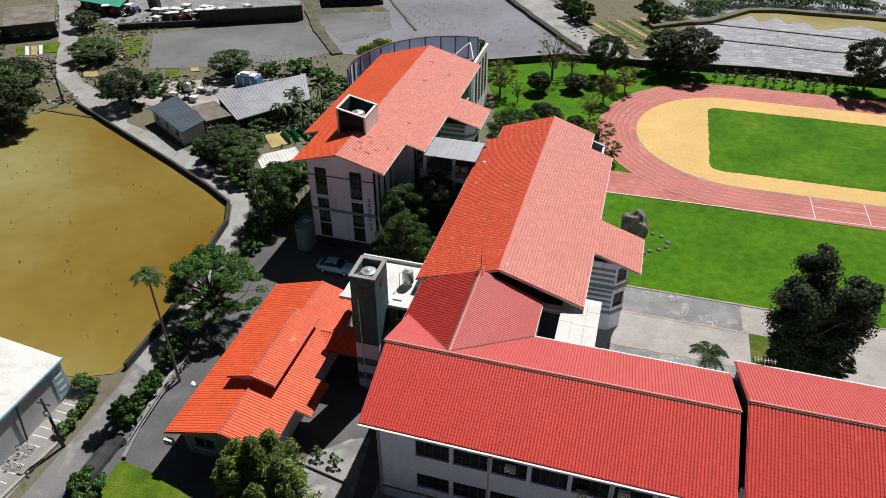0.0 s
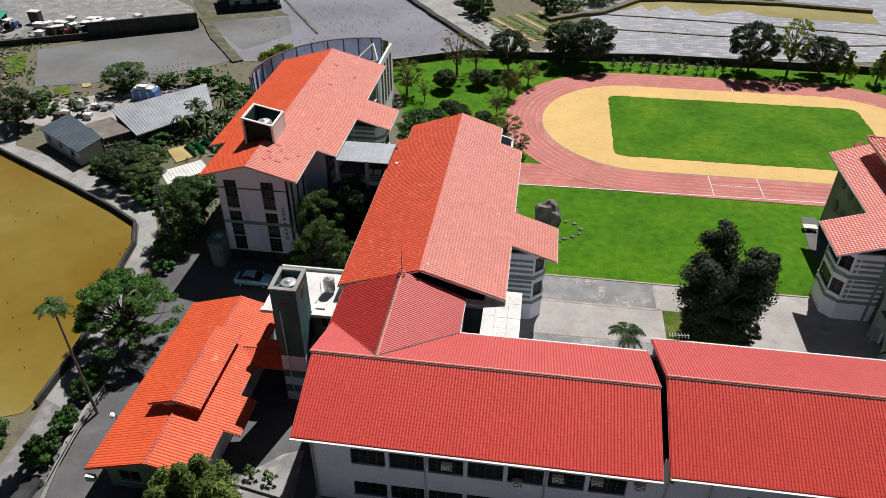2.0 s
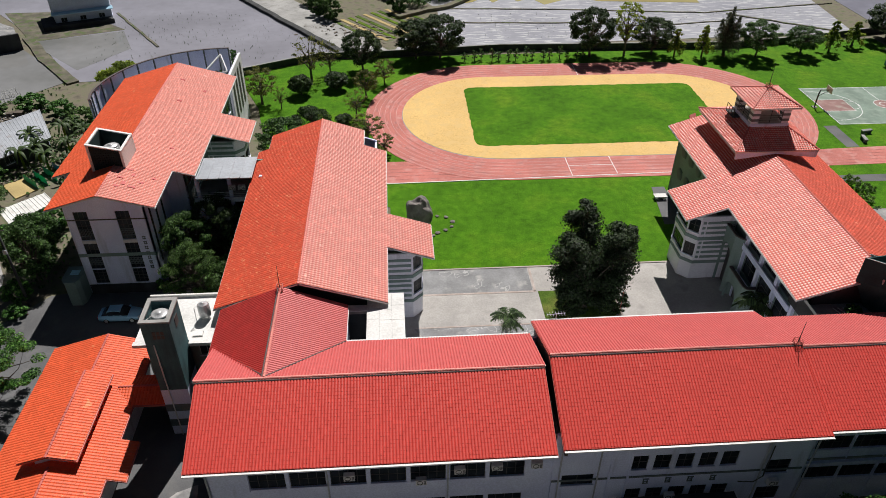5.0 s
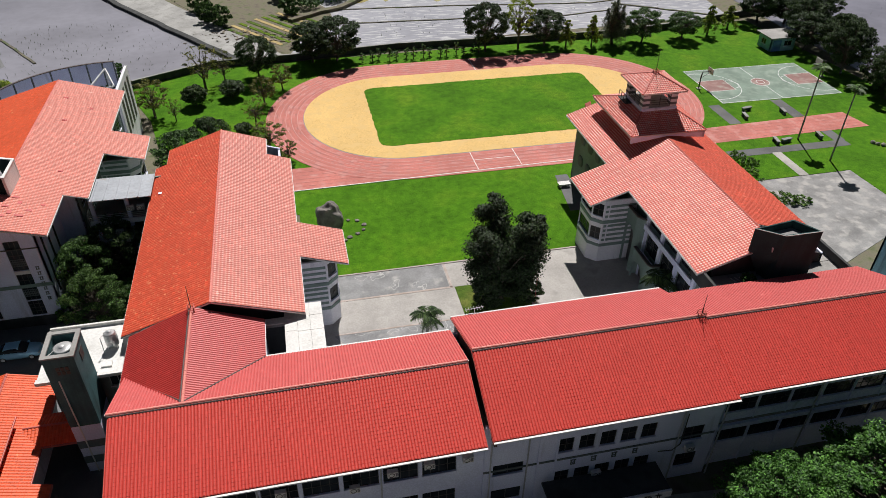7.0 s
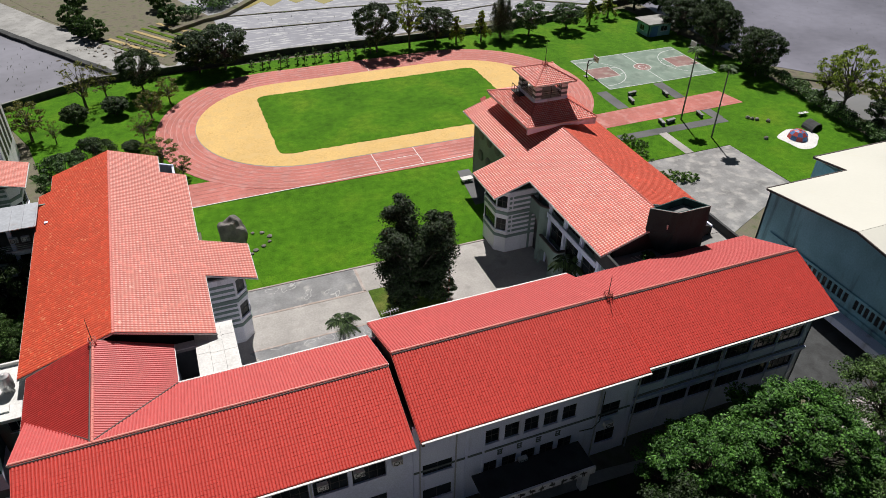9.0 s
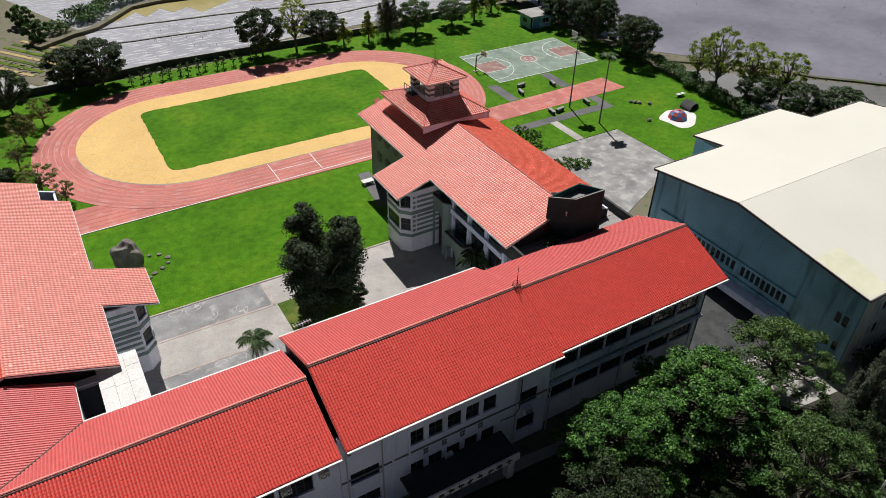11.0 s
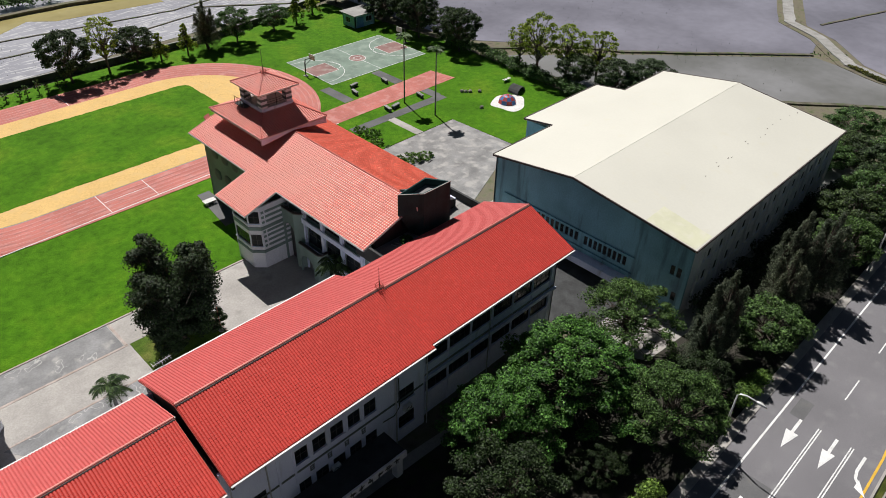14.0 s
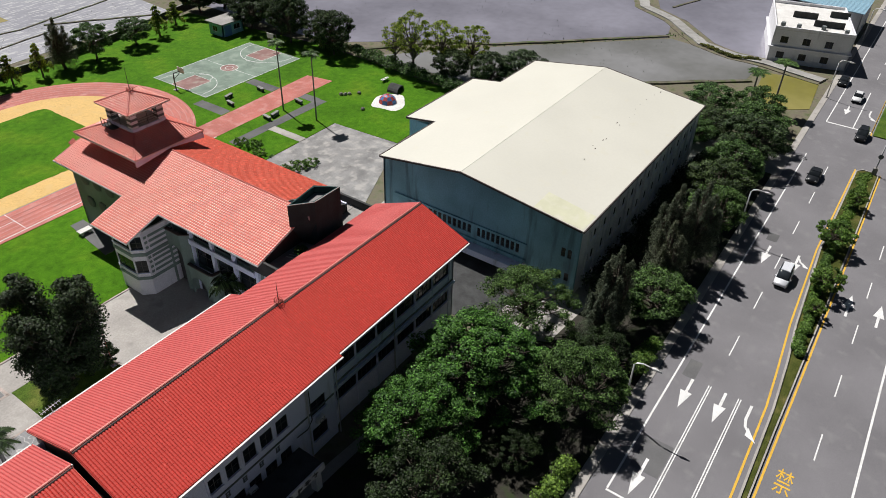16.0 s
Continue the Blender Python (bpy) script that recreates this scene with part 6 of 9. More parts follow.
# ---- plants ----
def leaf_cloud(rng, clusters, size, flat_bias=0.5, long=1.5, dome=0.8):
    """Many small separate leaves gathered in clumps."""
    vs, fs, k = [], [], 0
    for c, r, n in clusters:
        d = rng.normal(size=(n, 3))
        d[:, 2] = np.where(rng.random(n) < dome, np.abs(d[:, 2]), d[:, 2])
        d /= np.linalg.norm(d, axis=1)[:, None]
        p = np.array(c) + d * np.array(r) * (rng.random((n, 1)) ** 0.42)
        nm = d * 0.9 + np.array((0, 0, flat_bias * 0.6)) + rng.normal(size=(n, 3)) * 0.55
        nm /= np.linalg.norm(nm, axis=1)[:, None]
        t = np.cross(nm, rng.normal(size=(n, 3)))
        t /= np.linalg.norm(t, axis=1)[:, None]
        b = np.cross(nm, t)
        s = size * rng.uniform(0.6, 1.35, (n, 1))
        quad = np.stack([p - t * s * long / 2, p + b * s / 2 - nm * s * 0.12, p + t * s * long / 2, p - b * s / 2 - nm * s * 0.12], 1)
        vs.append(quad.reshape(-1, 3))
        fs.append(np.arange(n * 4).reshape(-1, 4) + k)
        k += n * 4
    me = bpy.data.meshes.new("crown")
    me.from_pydata(np.concatenate(vs).tolist(), [], np.concatenate(fs).tolist())
    return me


def bent(rng, a, b, bow=0.1, n=5):
    a, b = Vector(a), Vector(b)
    o = Vector(rng.normal(size=3)) * (b - a).length * bow
    return [a.lerp(b, i / (n - 1)) + o * math.sin(math.pi * i / (n - 1)) for i in range(n)]


def make_tree(name, label, seed, height, spread, base, clumps, per, leaf, leaf_mat, shape="round", bark=BARK, flat_bias=0.5, long=1.5, group=""):
    """A tapered trunk with limbs that end in leaf clumps."""
    rng = np.random.default_rng(seed)
    th = thing(name, label, "tree" if "tree" in name or "palm" in name else "shrub", group=group)
    cl = []
    for i in range(clumps):
        u = rng.random()
        ang = 2.399963 * i + rng.uniform(-0.5, 0.5)
        if shape == "round":
            v = 1 - 2 * (i + 0.5) / clumps
            ring = math.sqrt(max(0, 1 - v * v)) * (0.70 + 0.3 * u)
            z = base + (height - base) * (0.5 + 0.44 * v)
            c = (spread / 2 * ring * math.cos(ang), spread / 2 * ring * math.sin(ang), z)
            r = spread * rng.uniform(0.08, 0.15)
            cl.append((c, (r, r, r * 0.6), int(per * rng.uniform(0.6, 1.4))))
        elif shape == "flat":
            if u < 0.2:
                continue
            ring = math.sqrt((i + 0.5) / clumps)
            z = height - (height - base) * (0.06 + 0.72 * ring ** 2.4) + rng.uniform(-1.3, 0.8)
            c = (spread / 2 * ring * rng.uniform(0.85, 1.1) * math.cos(ang), spread / 2 * ring * rng.uniform(0.85, 1.1) * math.sin(ang), z)
            r = spread * rng.uniform(0.04, 0.108)
            cl.append((c, (r, r, r * 0.45), int(per * rng.uniform(0.5, 1.4))))
        elif shape == "cone":
            h = (i + 0.5) / clumps
            ring = (1 - h) ** 0.7 * (0.35 + 0.65 * u)
            z = base + (height - base) * (0.04 + 0.92 * h) + 0.4 * u
            c = (spread / 2 * ring * math.cos(ang), spread / 2 * ring * math.sin(ang), z)
            r = spread * (0.05 + 0.07 * (1 - h)) * rng.uniform(0.8, 1.3)
            cl.append((c, (r, r, r * 1.5), int(per * rng.uniform(0.6, 1.4))))
        elif shape == "columns":
            k = i % 4
            cx, cy, top = ((-0.25, -0.05, 0.9), (0.02, 0.22, 1.0), (0.10, -0.2, 0.95), (0.32, 0.05, 0.8))[k]
            h = (i // 4 + 0.5) / (clumps / 4)
            fat = math.sin(math.pi * (0.10 + 0.74 * h)) ** 0.8
            z = base + (height * top - base) * h
            c = (spread * (cx * (0.55 + 0.6 * h) + 0.11 * fat * math.cos(ang)), spread * (cy * (0.55 + 0.6 * h) + 0.11 * fat * math.sin(ang)), z)
            r = spread * 0.115 * fat * rng.uniform(0.75, 1.3)
            cl.append((c, (r, r, r * 0.9), int(per * rng.uniform(0.7, 1.3))))
        elif shape == "plume":
            k = i % 6
            lean, turn, top = ((0.0, 0.0, 1.0), (0.30, 0.4, 0.84), (0.34, 1.7, 0.74), (0.28, 2.9, 0.88), (0.36, 4.1, 0.70), (0.32, 5.2, 0.80))[k]
            h = (i // 6 + 0.5) / (clumps / 6)
            wide = (1 - h) ** 0.8 * (0.25 + 0.75 * u)
            z = base + (height * top - base) * (0.05 + 0.95 * h)
            out = spread / 2 * lean * (0.75 + 0.45 * h)
            c = (out * math.cos(turn) + spread * 0.27 * wide * math.cos(ang), out * math.sin(turn) + spread * 0.27 * wide * math.sin(ang), z)
            r = spread * (0.035 + 0.05 * (1 - h)) * rng.uniform(0.7, 1.3)
            cl.append((c, (r, r, r * 2.2), int(per * rng.uniform(0.6, 1.4))))
        elif shape == "sparse":
            h = (i + 0.5) / clumps
            ring = (0.35 + 0.65 * math.sin(math.pi * min(1, h * 0.9 + 0.1))) * (0.4 + 0.6 * u)
            z = base + (height - base) * h
            c = (spread / 2 * ring * math.cos(ang), spread / 2 * ring * math.sin(ang), z)
            r = spread * rng.uniform(0.08, 0.15)
            cl.append((c, (r, r, r * 0.55), int(per * rng.uniform(0.5, 1.3))))
    wood = Geo()
    if base > 0.25:
        thick = 0.022 * height + 0.05
        tp = bent(rng, (0, 0, -0.1), (0, 0, base + (height - base) * (0.75 if shape in ("cone", "sparse", "plume") else 0.3 if shape == "columns" else 0.45)), 0.03, 6)
        wood.tube(tp, [thick * (1 - 0.13 * i) for i in range(6)], 8)
        for c, r, n in cl:
            j = 2 + int(rng.random() * 3)
            if c[2] > tp[j].z * 0.8:
                wood.tube(bent(rng, tp[j], c, 0.08, 4), [thick * 0.4, thick * 0.28, thick * 0.17, thick * 0.07], 5, False)
        part("trunk", wood, bark, th, "brown woody trunk with limbs", True)
    part("crown", leaf_cloud(rng, cl, leaf, flat_bias, long), leaf_mat, th, "leafy crown")
    return th


def put(proto, x, y, h=1.0, w=None, turn=0.0, label="", z=0.0):
    """Sets a copy of a plant: h, w scale its height and width."""
    w = h if w is None else w
    ob = copy_thing(proto, Matrix.Translation((x, y, z)) @ Matrix.Rotation(radians(turn), 4, "Z") @ Matrix.Diagonal((w, w, h, 1)))
    return tagged(ob, label) if label else ob


PALM_BARK = surface("palm_bark", (0.20, 0.19, 0.17), 0.9, 0.2, 1.0, 9, 0.4)


def make_palm(name, label, seed, height, fronds, length, leaf_mat, lean=0.0, droop=1.0, thick=0.16):
    rng = np.random.default_rng(seed)
    th = thing(name, label, "palm tree")
    top = Vector((lean * height, 0.3 * lean * height, height))
    pts = [Vector((lean * height * (i / 7) ** 1.6, 0.3 * lean * height * (i / 7) ** 1.6, height * i / 7)) for i in range(8)]
    part("trunk", Geo().tube(pts, [thick * (1.25 - 0.5 * i / 7) for i in range(8)], 8), PALM_BARK, th, "slim ringed grey trunk", True)
    for k in range(fronds):
        g = Geo()
        ang, rise = 2.399963 * k, rng.uniform(0.2, 1.1)
        out = Vector((math.cos(ang), math.sin(ang), 0))
        rib = [top + out * (length * t) + Vector((0, 0, length * (rise * t - droop * (0.55 + 0.5 * rise) * t * t))) for t in np.linspace(0.02, 1, 9)]
        g.tube(rib, [0.035 - 0.003 * i for i in range(9)], 4, False)
        side = out.cross(Vector((0, 0, 1)))
        for i in range(1, 9):
            for sub in (0.0, 0.33, 0.66):
                p = rib[i - 1].lerp(rib[i], sub)
                t = (i + sub) / 9
                ll = length * 0.34 * math.sin(math.pi * (0.12 + 0.82 * t)) * rng.uniform(0.85, 1.15)
                for sg in (-1, 1):
                    tip = p + side * sg * ll + out * ll * 0.45 - Vector((0, 0, ll * rng.uniform(0.25, 0.6)))
                    g.add([p - out * 0.09, p + out * 0.09, tip], [(0, 1, 2)])
        part("frond", g, leaf_mat, th)
    return th


def make_banana(name, label, seed, leaves, length, leaf_mat):
    rng = np.random.default_rng(seed)
    th = thing(name, label, "banana plant")
    part("stem", Geo().tube([(0, 0, 0), (0.05, 0, 1.6), (0.1, 0, 2.4)], [0.18, 0.14, 0.1], 8), LEAF_YELLOW, th, "pale green stem", True)
    for k in range(leaves):
        ang, rise = 2.399963 * k, rng.uniform(1.0, 2.2)
        out = Vector((math.cos(ang), math.sin(ang), 0))
        side = out.cross(Vector((0, 0, 1)))
        g = Geo()
        vs, fs = [], []
        for i, t in enumerate(np.linspace(0, 1, 8)):
            c = Vector((0.1, 0, 2.2)) + out * length * t + Vector((0, 0, length * (rise * t - 1.15 * rise * t * t)))
            w = 0.2 * math.sin(math.pi * (0.08 + 0.9 * t)) ** 0.7
            vs += [c - side * w - Vector((0, 0, w * 0.35)), c, c + side * w - Vector((0, 0, w * 0.35))]
            if i:
                a = 3 * (i - 1)
                fs += [(a, a + 1, a + 4, a + 3), (a + 1, a + 2, a + 5, a + 4)]
        part("leaf", g.add(vs, fs), leaf_mat, th, smooth=True)
    return th


def lay_away(proto):
    """Takes the first plant of a kind out of the scene once its copies stand."""
    for o in (proto, *proto.children_recursive):
        bpy.data.objects.remove(o)

round_tree = make_tree("broadleaf_tree", "broad dark green tree with a dense rounded crown", 3, 8, 8, 1.6, 62, 220, 0.19, LEAF_DARK)
green_tree = make_tree("broadleaf_tree", "leafy mid-green tree with a rounded crown", 5, 8, 8, 1.6, 62, 220, 0.19, LEAF_GREEN)
big_tree = make_tree("broadleaf_tree", "large bright green tree with a wide layered crown", 8, 12, 14, 2.5, 150, 300, 0.19, LEAF_BRIGHT, "flat")
lime_tree = make_tree("broadleaf_tree", "airy yellow-green tree with layered leafy tufts", 7, 12, 14, 2.5, 130, 230, 0.19, LEAF_LIME, "flat")
airy_tree = make_tree("broadleaf_tree", "airy spreading tree with pale layered leaves", 15, 7.6, 11.5, 2.6, 110, 220, 0.15, LEAF_GREEN, "flat")
shade_tree = make_tree("broadleaf_tree", "dark green tree before the school, shade in its leaf colour", 9, 11, 14, 2.5, 95, 260, 0.19, LEAF_SHADE, "flat")
olive_tree = make_tree("broadleaf_tree", "olive green roadside tree with layered foliage", 10, 11, 14, 2.5, 130, 260, 0.19, LEAF_GREEN, "flat")
feather_tree = make_tree("feathery_tree", "grey-green feathery tree of several pointed plumes", 11, 12.5, 8.5, 0.8, 300, 58, 0.08, LEAF_GREY, "plume", flat_bias=0.0, long=4.5)
needle_tree = make_tree("conical_tree", "bushy yellow-green tree with upswept needle tufts", 16, 8, 8.5, 0.6, 264, 170, 0.085, LEAF_LIME, "plume", flat_bias=0.2, long=4.0)
bright_tree = make_tree("small_tree", "small bright green tree with a loose crown", 12, 8, 8, 1.6, 56, 150, 0.3, LEAF_BRIGHT)
median_tree = make_tree("small_tree", "small yellow-green tree with a loose crown", 12, 8, 8, 1.6, 46, 130, 0.3, LEAF_HEDGE)
thin_tree = make_tree("slender_tree", "slender tree with thin pale green foliage", 13, 8, 5, 2.4, 46, 60, 0.18, LEAF_YELLOW, "round")
bare_tree = make_tree("slender_tree", "thin spreading tree with sparse olive leaves", 14, 7, 5, 1.8, 30, 26, 0.17, LEAF_RUST, "round")
rust_tree = make_tree("small_tree", "small thin tree with olive and rusty leaves", 17, 6, 4.5, 1.6, 34, 60, 0.17, LEAF_RUST, "round")
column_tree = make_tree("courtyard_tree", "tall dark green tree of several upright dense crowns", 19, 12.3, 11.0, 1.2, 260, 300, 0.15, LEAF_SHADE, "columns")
ball_shrub = make_tree("shrub", "clipped rounded dark green shrub", 23, 3, 3.4, 0.55, 80, 130, 0.15, LEAF_DARK)
bush = make_tree("bush", "loose bright green bush", 29, 2, 3, 0.15, 26, 130, 0.2, LEAF_BRIGHT)
cypress = make_tree("conical_tree", "small conical yellow-green tree", 31, 5, 3.2, 0.6, 40, 55, 0.18, LEAF_YELLOW, "cone")
palm = make_palm("palm_tree", "tall slim palm with a small feathery head", 37, 12.6, 11, 1.55, LEAF_GREEN, thick=0.12)
low_palm = make_palm("palm_tree", "low feathery palm with arching fronds", 41, 2.9, 11, 2.3, LEAF_DARK, thick=0.2)
banana = make_banana("banana_plant", "banana plant with long arching torn leaves", 43, 9, 2.0, LEAF_DARK)

put(column_tree, 21.1, 60.9, 1.0, 1.12, 20)
put(round_tree, 24.0, 59.8, 0.42, 0.42, 40, "low dark round bush under the courtyard tree")
put(round_tree, 19.2, 59.8, 0.36, 0.45, 80, "low dark round bush under the courtyard tree")
put(low_palm, 11.4, 56.4, 1.1, 0.85)
put(low_palm, 38.0, 55.2, 1.65, 1.0)
put(palm, 81.3, 90.6, 1.0, 1.0, 10)
put(palm, 81.9, 83.1, 0.97, 1.0, 100)
put(palm, -39.6, 41.0, 1.08, 1.0, 200)
# by the side yard
put(big_tree, -40.8, 50.8, 0.74, 0.74, 30, "leafy mid-green tree beside the lane")
put(needle_tree, -24.4, 30.2, 1.05, 1.4, 60, "bushy yellow-green tree beside the low annex roof")
put(green_tree, -43.4, 70.0, 1.0, 0.8, 15)
put(green_tree, -44.2, 74.0, 0.85, 0.75, 75)
put(green_tree, -25.2, 70.6, 1.05, 0.75, 130)
put(olive_tree, -23.6, 65.2, 0.72, 0.5, 230, "leafy green tree between two school wings")
put(round_tree, -22.0, 74.0, 1.1, 0.85, 10)
for i, (x, y, h, w) in enumerate(((-85.8, 97.4, 0.8, 1.05), (-105.8, 114.2, 0.5, 1.2), (-99, 83.5, 1.1, 1.4), (-104, 88, 1.0, 1.4), (-59.3, 82.9, 0.6, 0.8), (-54.5, 80.6, 0.55, 0.7), (-108, 96, 0.8, 1.2), (-75, 114.4, 0.6, 1.0), (-120.5, 129.6, 0.5, 0.8), (-56.5, 86.5, 0.5, 0.7), (-60.5, 87, 0.5, 0.7))):
    put((round_tree, green_tree)[i % 2], x, y, h, w, 47 * i)
# field edge
for i, (x, y, h, w, p) in enumerate(((9.6, 139.4, 1.1, 1.25, round_tree), (4.8, 139.6, 1.0, 1.05, round_tree), (40.6, 139, 1.25, 1.15, round_tree), (47.9, 139.4, 1.4, 1.2, thin_tree), (53.8, 139.8, 0.95, 1.0, round_tree), (58, 138, 1.15, 1.3, cypress), (63.6, 137.5, 1.3, 1.3, cypress), (68.6, 138, 0.8, 1.0, feather_tree), (75, 137.3, 0.95, 1.0, green_tree), (84.9, 138, 0.75, 0.9, green_tree), (91.7, 139, 1.3, 1.5, cypress), (98.4, 142, 1.05, 1.5, cypress), (-15.4, 129.3, 1.25, 1.35, bare_tree), (-12.0, 132.2, 0.95, 0.9, bare_tree), (-5.7, 133.2, 1.02, 0.95, round_tree), (-4.9, 120.9, 0.9, 1.0, rust_tree), (-1.6, 126.9, 0.85, 0.9, rust_tree), (-6.5, 112.6, 0.75, 0.8, bare_tree), (-4.5, 103.5, 0.85, 1.15, rust_tree), (-1.8, 99.5, 0.6, 0.75, rust_tree), (-23.4, 119.4, 1.15, 1.35, rust_tree), (-19.8, 117.3, 0.6, 0.55, bare_tree), (-13, 101, 0.95, 0.8, round_tree), (-17, 97, 0.95, 0.9, green_tree))):
    put(p, x, y, h, w, 61 * i)
for i, (x, y, h, w) in enumerate(((-16.8, 122.9, 1.25, 1.2), (-10.6, 125.4, 1.05, 1.25), (-8.6, 110.5, 0.6, 0.8))):
    put(ball_shrub, x, y, h, w, 50 * i)
for i, (x, y, h, w) in enumerate(((113.5, 143, 1.05, 1.5), (120, 142, 1.2, 1.4), (108, 145, 1.0, 1.3), (109.2, 119.4, 1.25, 1.05), (107.5, 127, 1.0, 1.1), (111, 133, 1.2, 1.2), (114, 124, 1.0, 1.1), (107.4, 101.8, 1.15, 1.0), (106.9, 114, 1.3, 1.05), (108.6, 107, 1.0, 0.9))):
    put(round_tree, x, y, h, w, 71 * i)
for i, (x, y, h, w) in enumerate(((109.3, 82.5, 1.6, 1.4), (113.2, 78, 1.35, 1.4), (116, 72.5, 1.3, 1.3), (111, 88, 1.1, 1.1))):
    put(thin_tree, x, y, h, w, 83 * i, "slender tree with airy bright yellow-green foliage")
for i, (x, y, h, w) in enumerate(((112.5, 66, 0.9, 1.0), (116, 61, 0.95, 1.2), (111, 74, 0.8, 0.9))):
    put(round_tree, x, y, h, w, 91 * i)
# along the highway
for i, (x, y, h, w, p) in enumerate(((77.2, 17.6, 1.0, 1.0, feather_tree), (80.4, 15.2, 0.98, 1.05, feather_tree), (72.6, 16.4, 0.82, 0.95, feather_tree), (62.2, 18.8, 0.92, 0.9, feather_tree), (58.2, 18.6, 0.72, 0.8, feather_tree), (67.0, 15.4, 0.8, 1.0, green_tree), (88.5, 15.2, 0.95, 0.95, green_tree), (95, 17, 1.0, 1.1, round_tree), (103, 17, 0.95, 1.1, green_tree), (113, 17, 1.0, 1.3, round_tree), (121, 18, 0.9, 1.2, green_tree), (128, 20, 0.9, 1.1, green_tree), (128, 28, 0.7, 1.1, green_tree), (118, 26, 0.7, 1.2, round_tree), (113, 27, 0.7, 1.0, green_tree))):
    put(p, x, y, h, w, 37 * i)
put(big_tree, 44.0, 25.2, 0.86, 1.0, 15)
put(big_tree, 34.8, 26.2, 0.76, 0.78, 140, "bright green tree with layered leafy tufts")
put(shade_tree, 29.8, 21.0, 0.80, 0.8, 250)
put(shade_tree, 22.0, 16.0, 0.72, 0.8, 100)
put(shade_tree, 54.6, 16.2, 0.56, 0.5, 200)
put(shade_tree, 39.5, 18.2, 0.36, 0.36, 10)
put(olive_tree, 48.0, 16.2, 0.80, 0.74, 80)
put(airy_tree, 56.4, 26.6, 0.95, 1.0, 160)
put(palm, 134.4, 22.6, 0.6, 1.4, 30)
put(palm, 137, 18.8, 0.75, 1.4, 130)
for i, (x, y, h, w) in enumerate(((95.5, 0.6, 0.55, 0.6), (84.3, -0.6, 0.5, 0.5), (108.6, -0.1, 0.42, 0.36), (79.0, -0.5, 0.3, 0.3))):
    put(median_tree, x, y, h, w, 40 * i, "small bushy tree on the road's median strip")
for i, (x, y) in enumerate(((-57, 104), (-54.5, 100), (-52, 97), (-50, 101), (-53, 107), (-48, 95), (-49, 105), (-56, 98))):
    put(banana, x, y, 1.25, 1.2, 77 * i)
for p in (bright_tree, median_tree, round_tree, green_tree, big_tree, lime_tree, airy_tree, shade_tree, olive_tree, feather_tree, needle_tree, thin_tree, bare_tree, rust_tree, column_tree, ball_shrub, bush, cypress, palm, low_palm, banana):
    lay_away(p)

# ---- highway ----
# near-black base colour carries the trees' shade
SHADED_LITTER = surface("shaded_litter", (0.035, 0.032, 0.024), 0.95, 0.4, 0.5, 6, 0.6, stain=(0.025, 0.038, 0.012), stain_at=(0.48, 0.62))
flat("highway", [(-120, 11.4), (330, 11.4), (330, -12), (-120, -12)], 0.045, ASPHALT, "grey asphalt dual carriageway", "road")
flat("roadside_gutter", [(-120, 12.4), (330, 12.4), (330, 11.4), (-120, 11.4)], 0.12, CONCRETE_LIGHT, "pale concrete gutter along the highway", "kerb")
flat("far_verge", [(-120, -12), (330, -12), (330, -40), (-120, -40)], 0.12, CONCRETE, "grey concrete verge of the highway", "pavement")
flat("tree_bed", [(18, 12.5), (112, 12.5), (112, 23.6), (66, 22.2), (56, 23.2), (52.5, 30.0), (18, 31.5)], 0.055, SHADED_LITTER, "earth and leaf litter under the trees, darkened for their shade", "tree bed")
flat("road_patch_1", [(60.2, 7.6), (63.2, 7.6), (63.2, 9.0), (60.2, 9.0)], 0.052, ASPHALT_OLD, "darker asphalt repair patch", "road patch")
flat("road_patch_2", [(45.6, 6.2), (50.0, 6.2), (50.0, 9.0), (45.6, 9.0)], 0.052, ASPHALT_OLD, "darker asphalt repair patch", "road patch")
flat("road_patch_3", [(92.5, 7.0), (94.6, 7.0), (94.6, 8.4), (92.5, 8.4)], 0.052, ASPHALT_OLD, "darker asphalt repair patch", "road patch")


def marking(name, geo, material, label):
    return setting(name, geo, material, label, "road marking")


Z = (0.047, 0.058)
marking("edge_line_1", Geo().strip([(42, 9.65), (123, 9.6)], 0.2, *Z).strip([(138.2, 9.45), (330, 9.2)], 0.2, *Z), PAINT_WHITE, "white painted edge line")
marking("edge_line_2", Geo().strip([(-120, -9.2), (330, -9.3)], 0.22, *Z), PAINT_WHITE, "white painted edge line")
marking("stop_line_1", Geo().strip([(138.3, 9.3), (138.3, 1.9)], 0.4, *Z), PAINT_WHITE, "white painted stop line")
marking("stop_line_2", Geo().strip([(41.8, 9.7), (41.8, 0.2)], 0.22, *Z), PAINT_WHITE, "white painted line across the lanes")
for k, y in enumerate((5.78, 6.02, 2.62, 2.86)):
    marking("lane_line_%d" % (k + 1), Geo().strip([(42, y), (60.3, y)], 0.12, *Z), PAINT_WHITE, "white double lane line")
for k, y in enumerate((5.95, 2.75)):
    marking("lane_line_%d" % (k + 5), Geo().strip([(138.5, y - 1.0), (158, y - 1.0)], 0.2, *Z), PAINT_WHITE, "white lane line")
n = 1
for i in range(6):
    for x, y in ((66.2 + 10 * i, 5.65), (166.5 + 10 * i, 5.0)):
        marking("dash_%d" % n, Geo().strip([(x, y), (x + 4, y)], 0.14, *Z), PAINT_WHITE, "white lane dash")
        n += 1
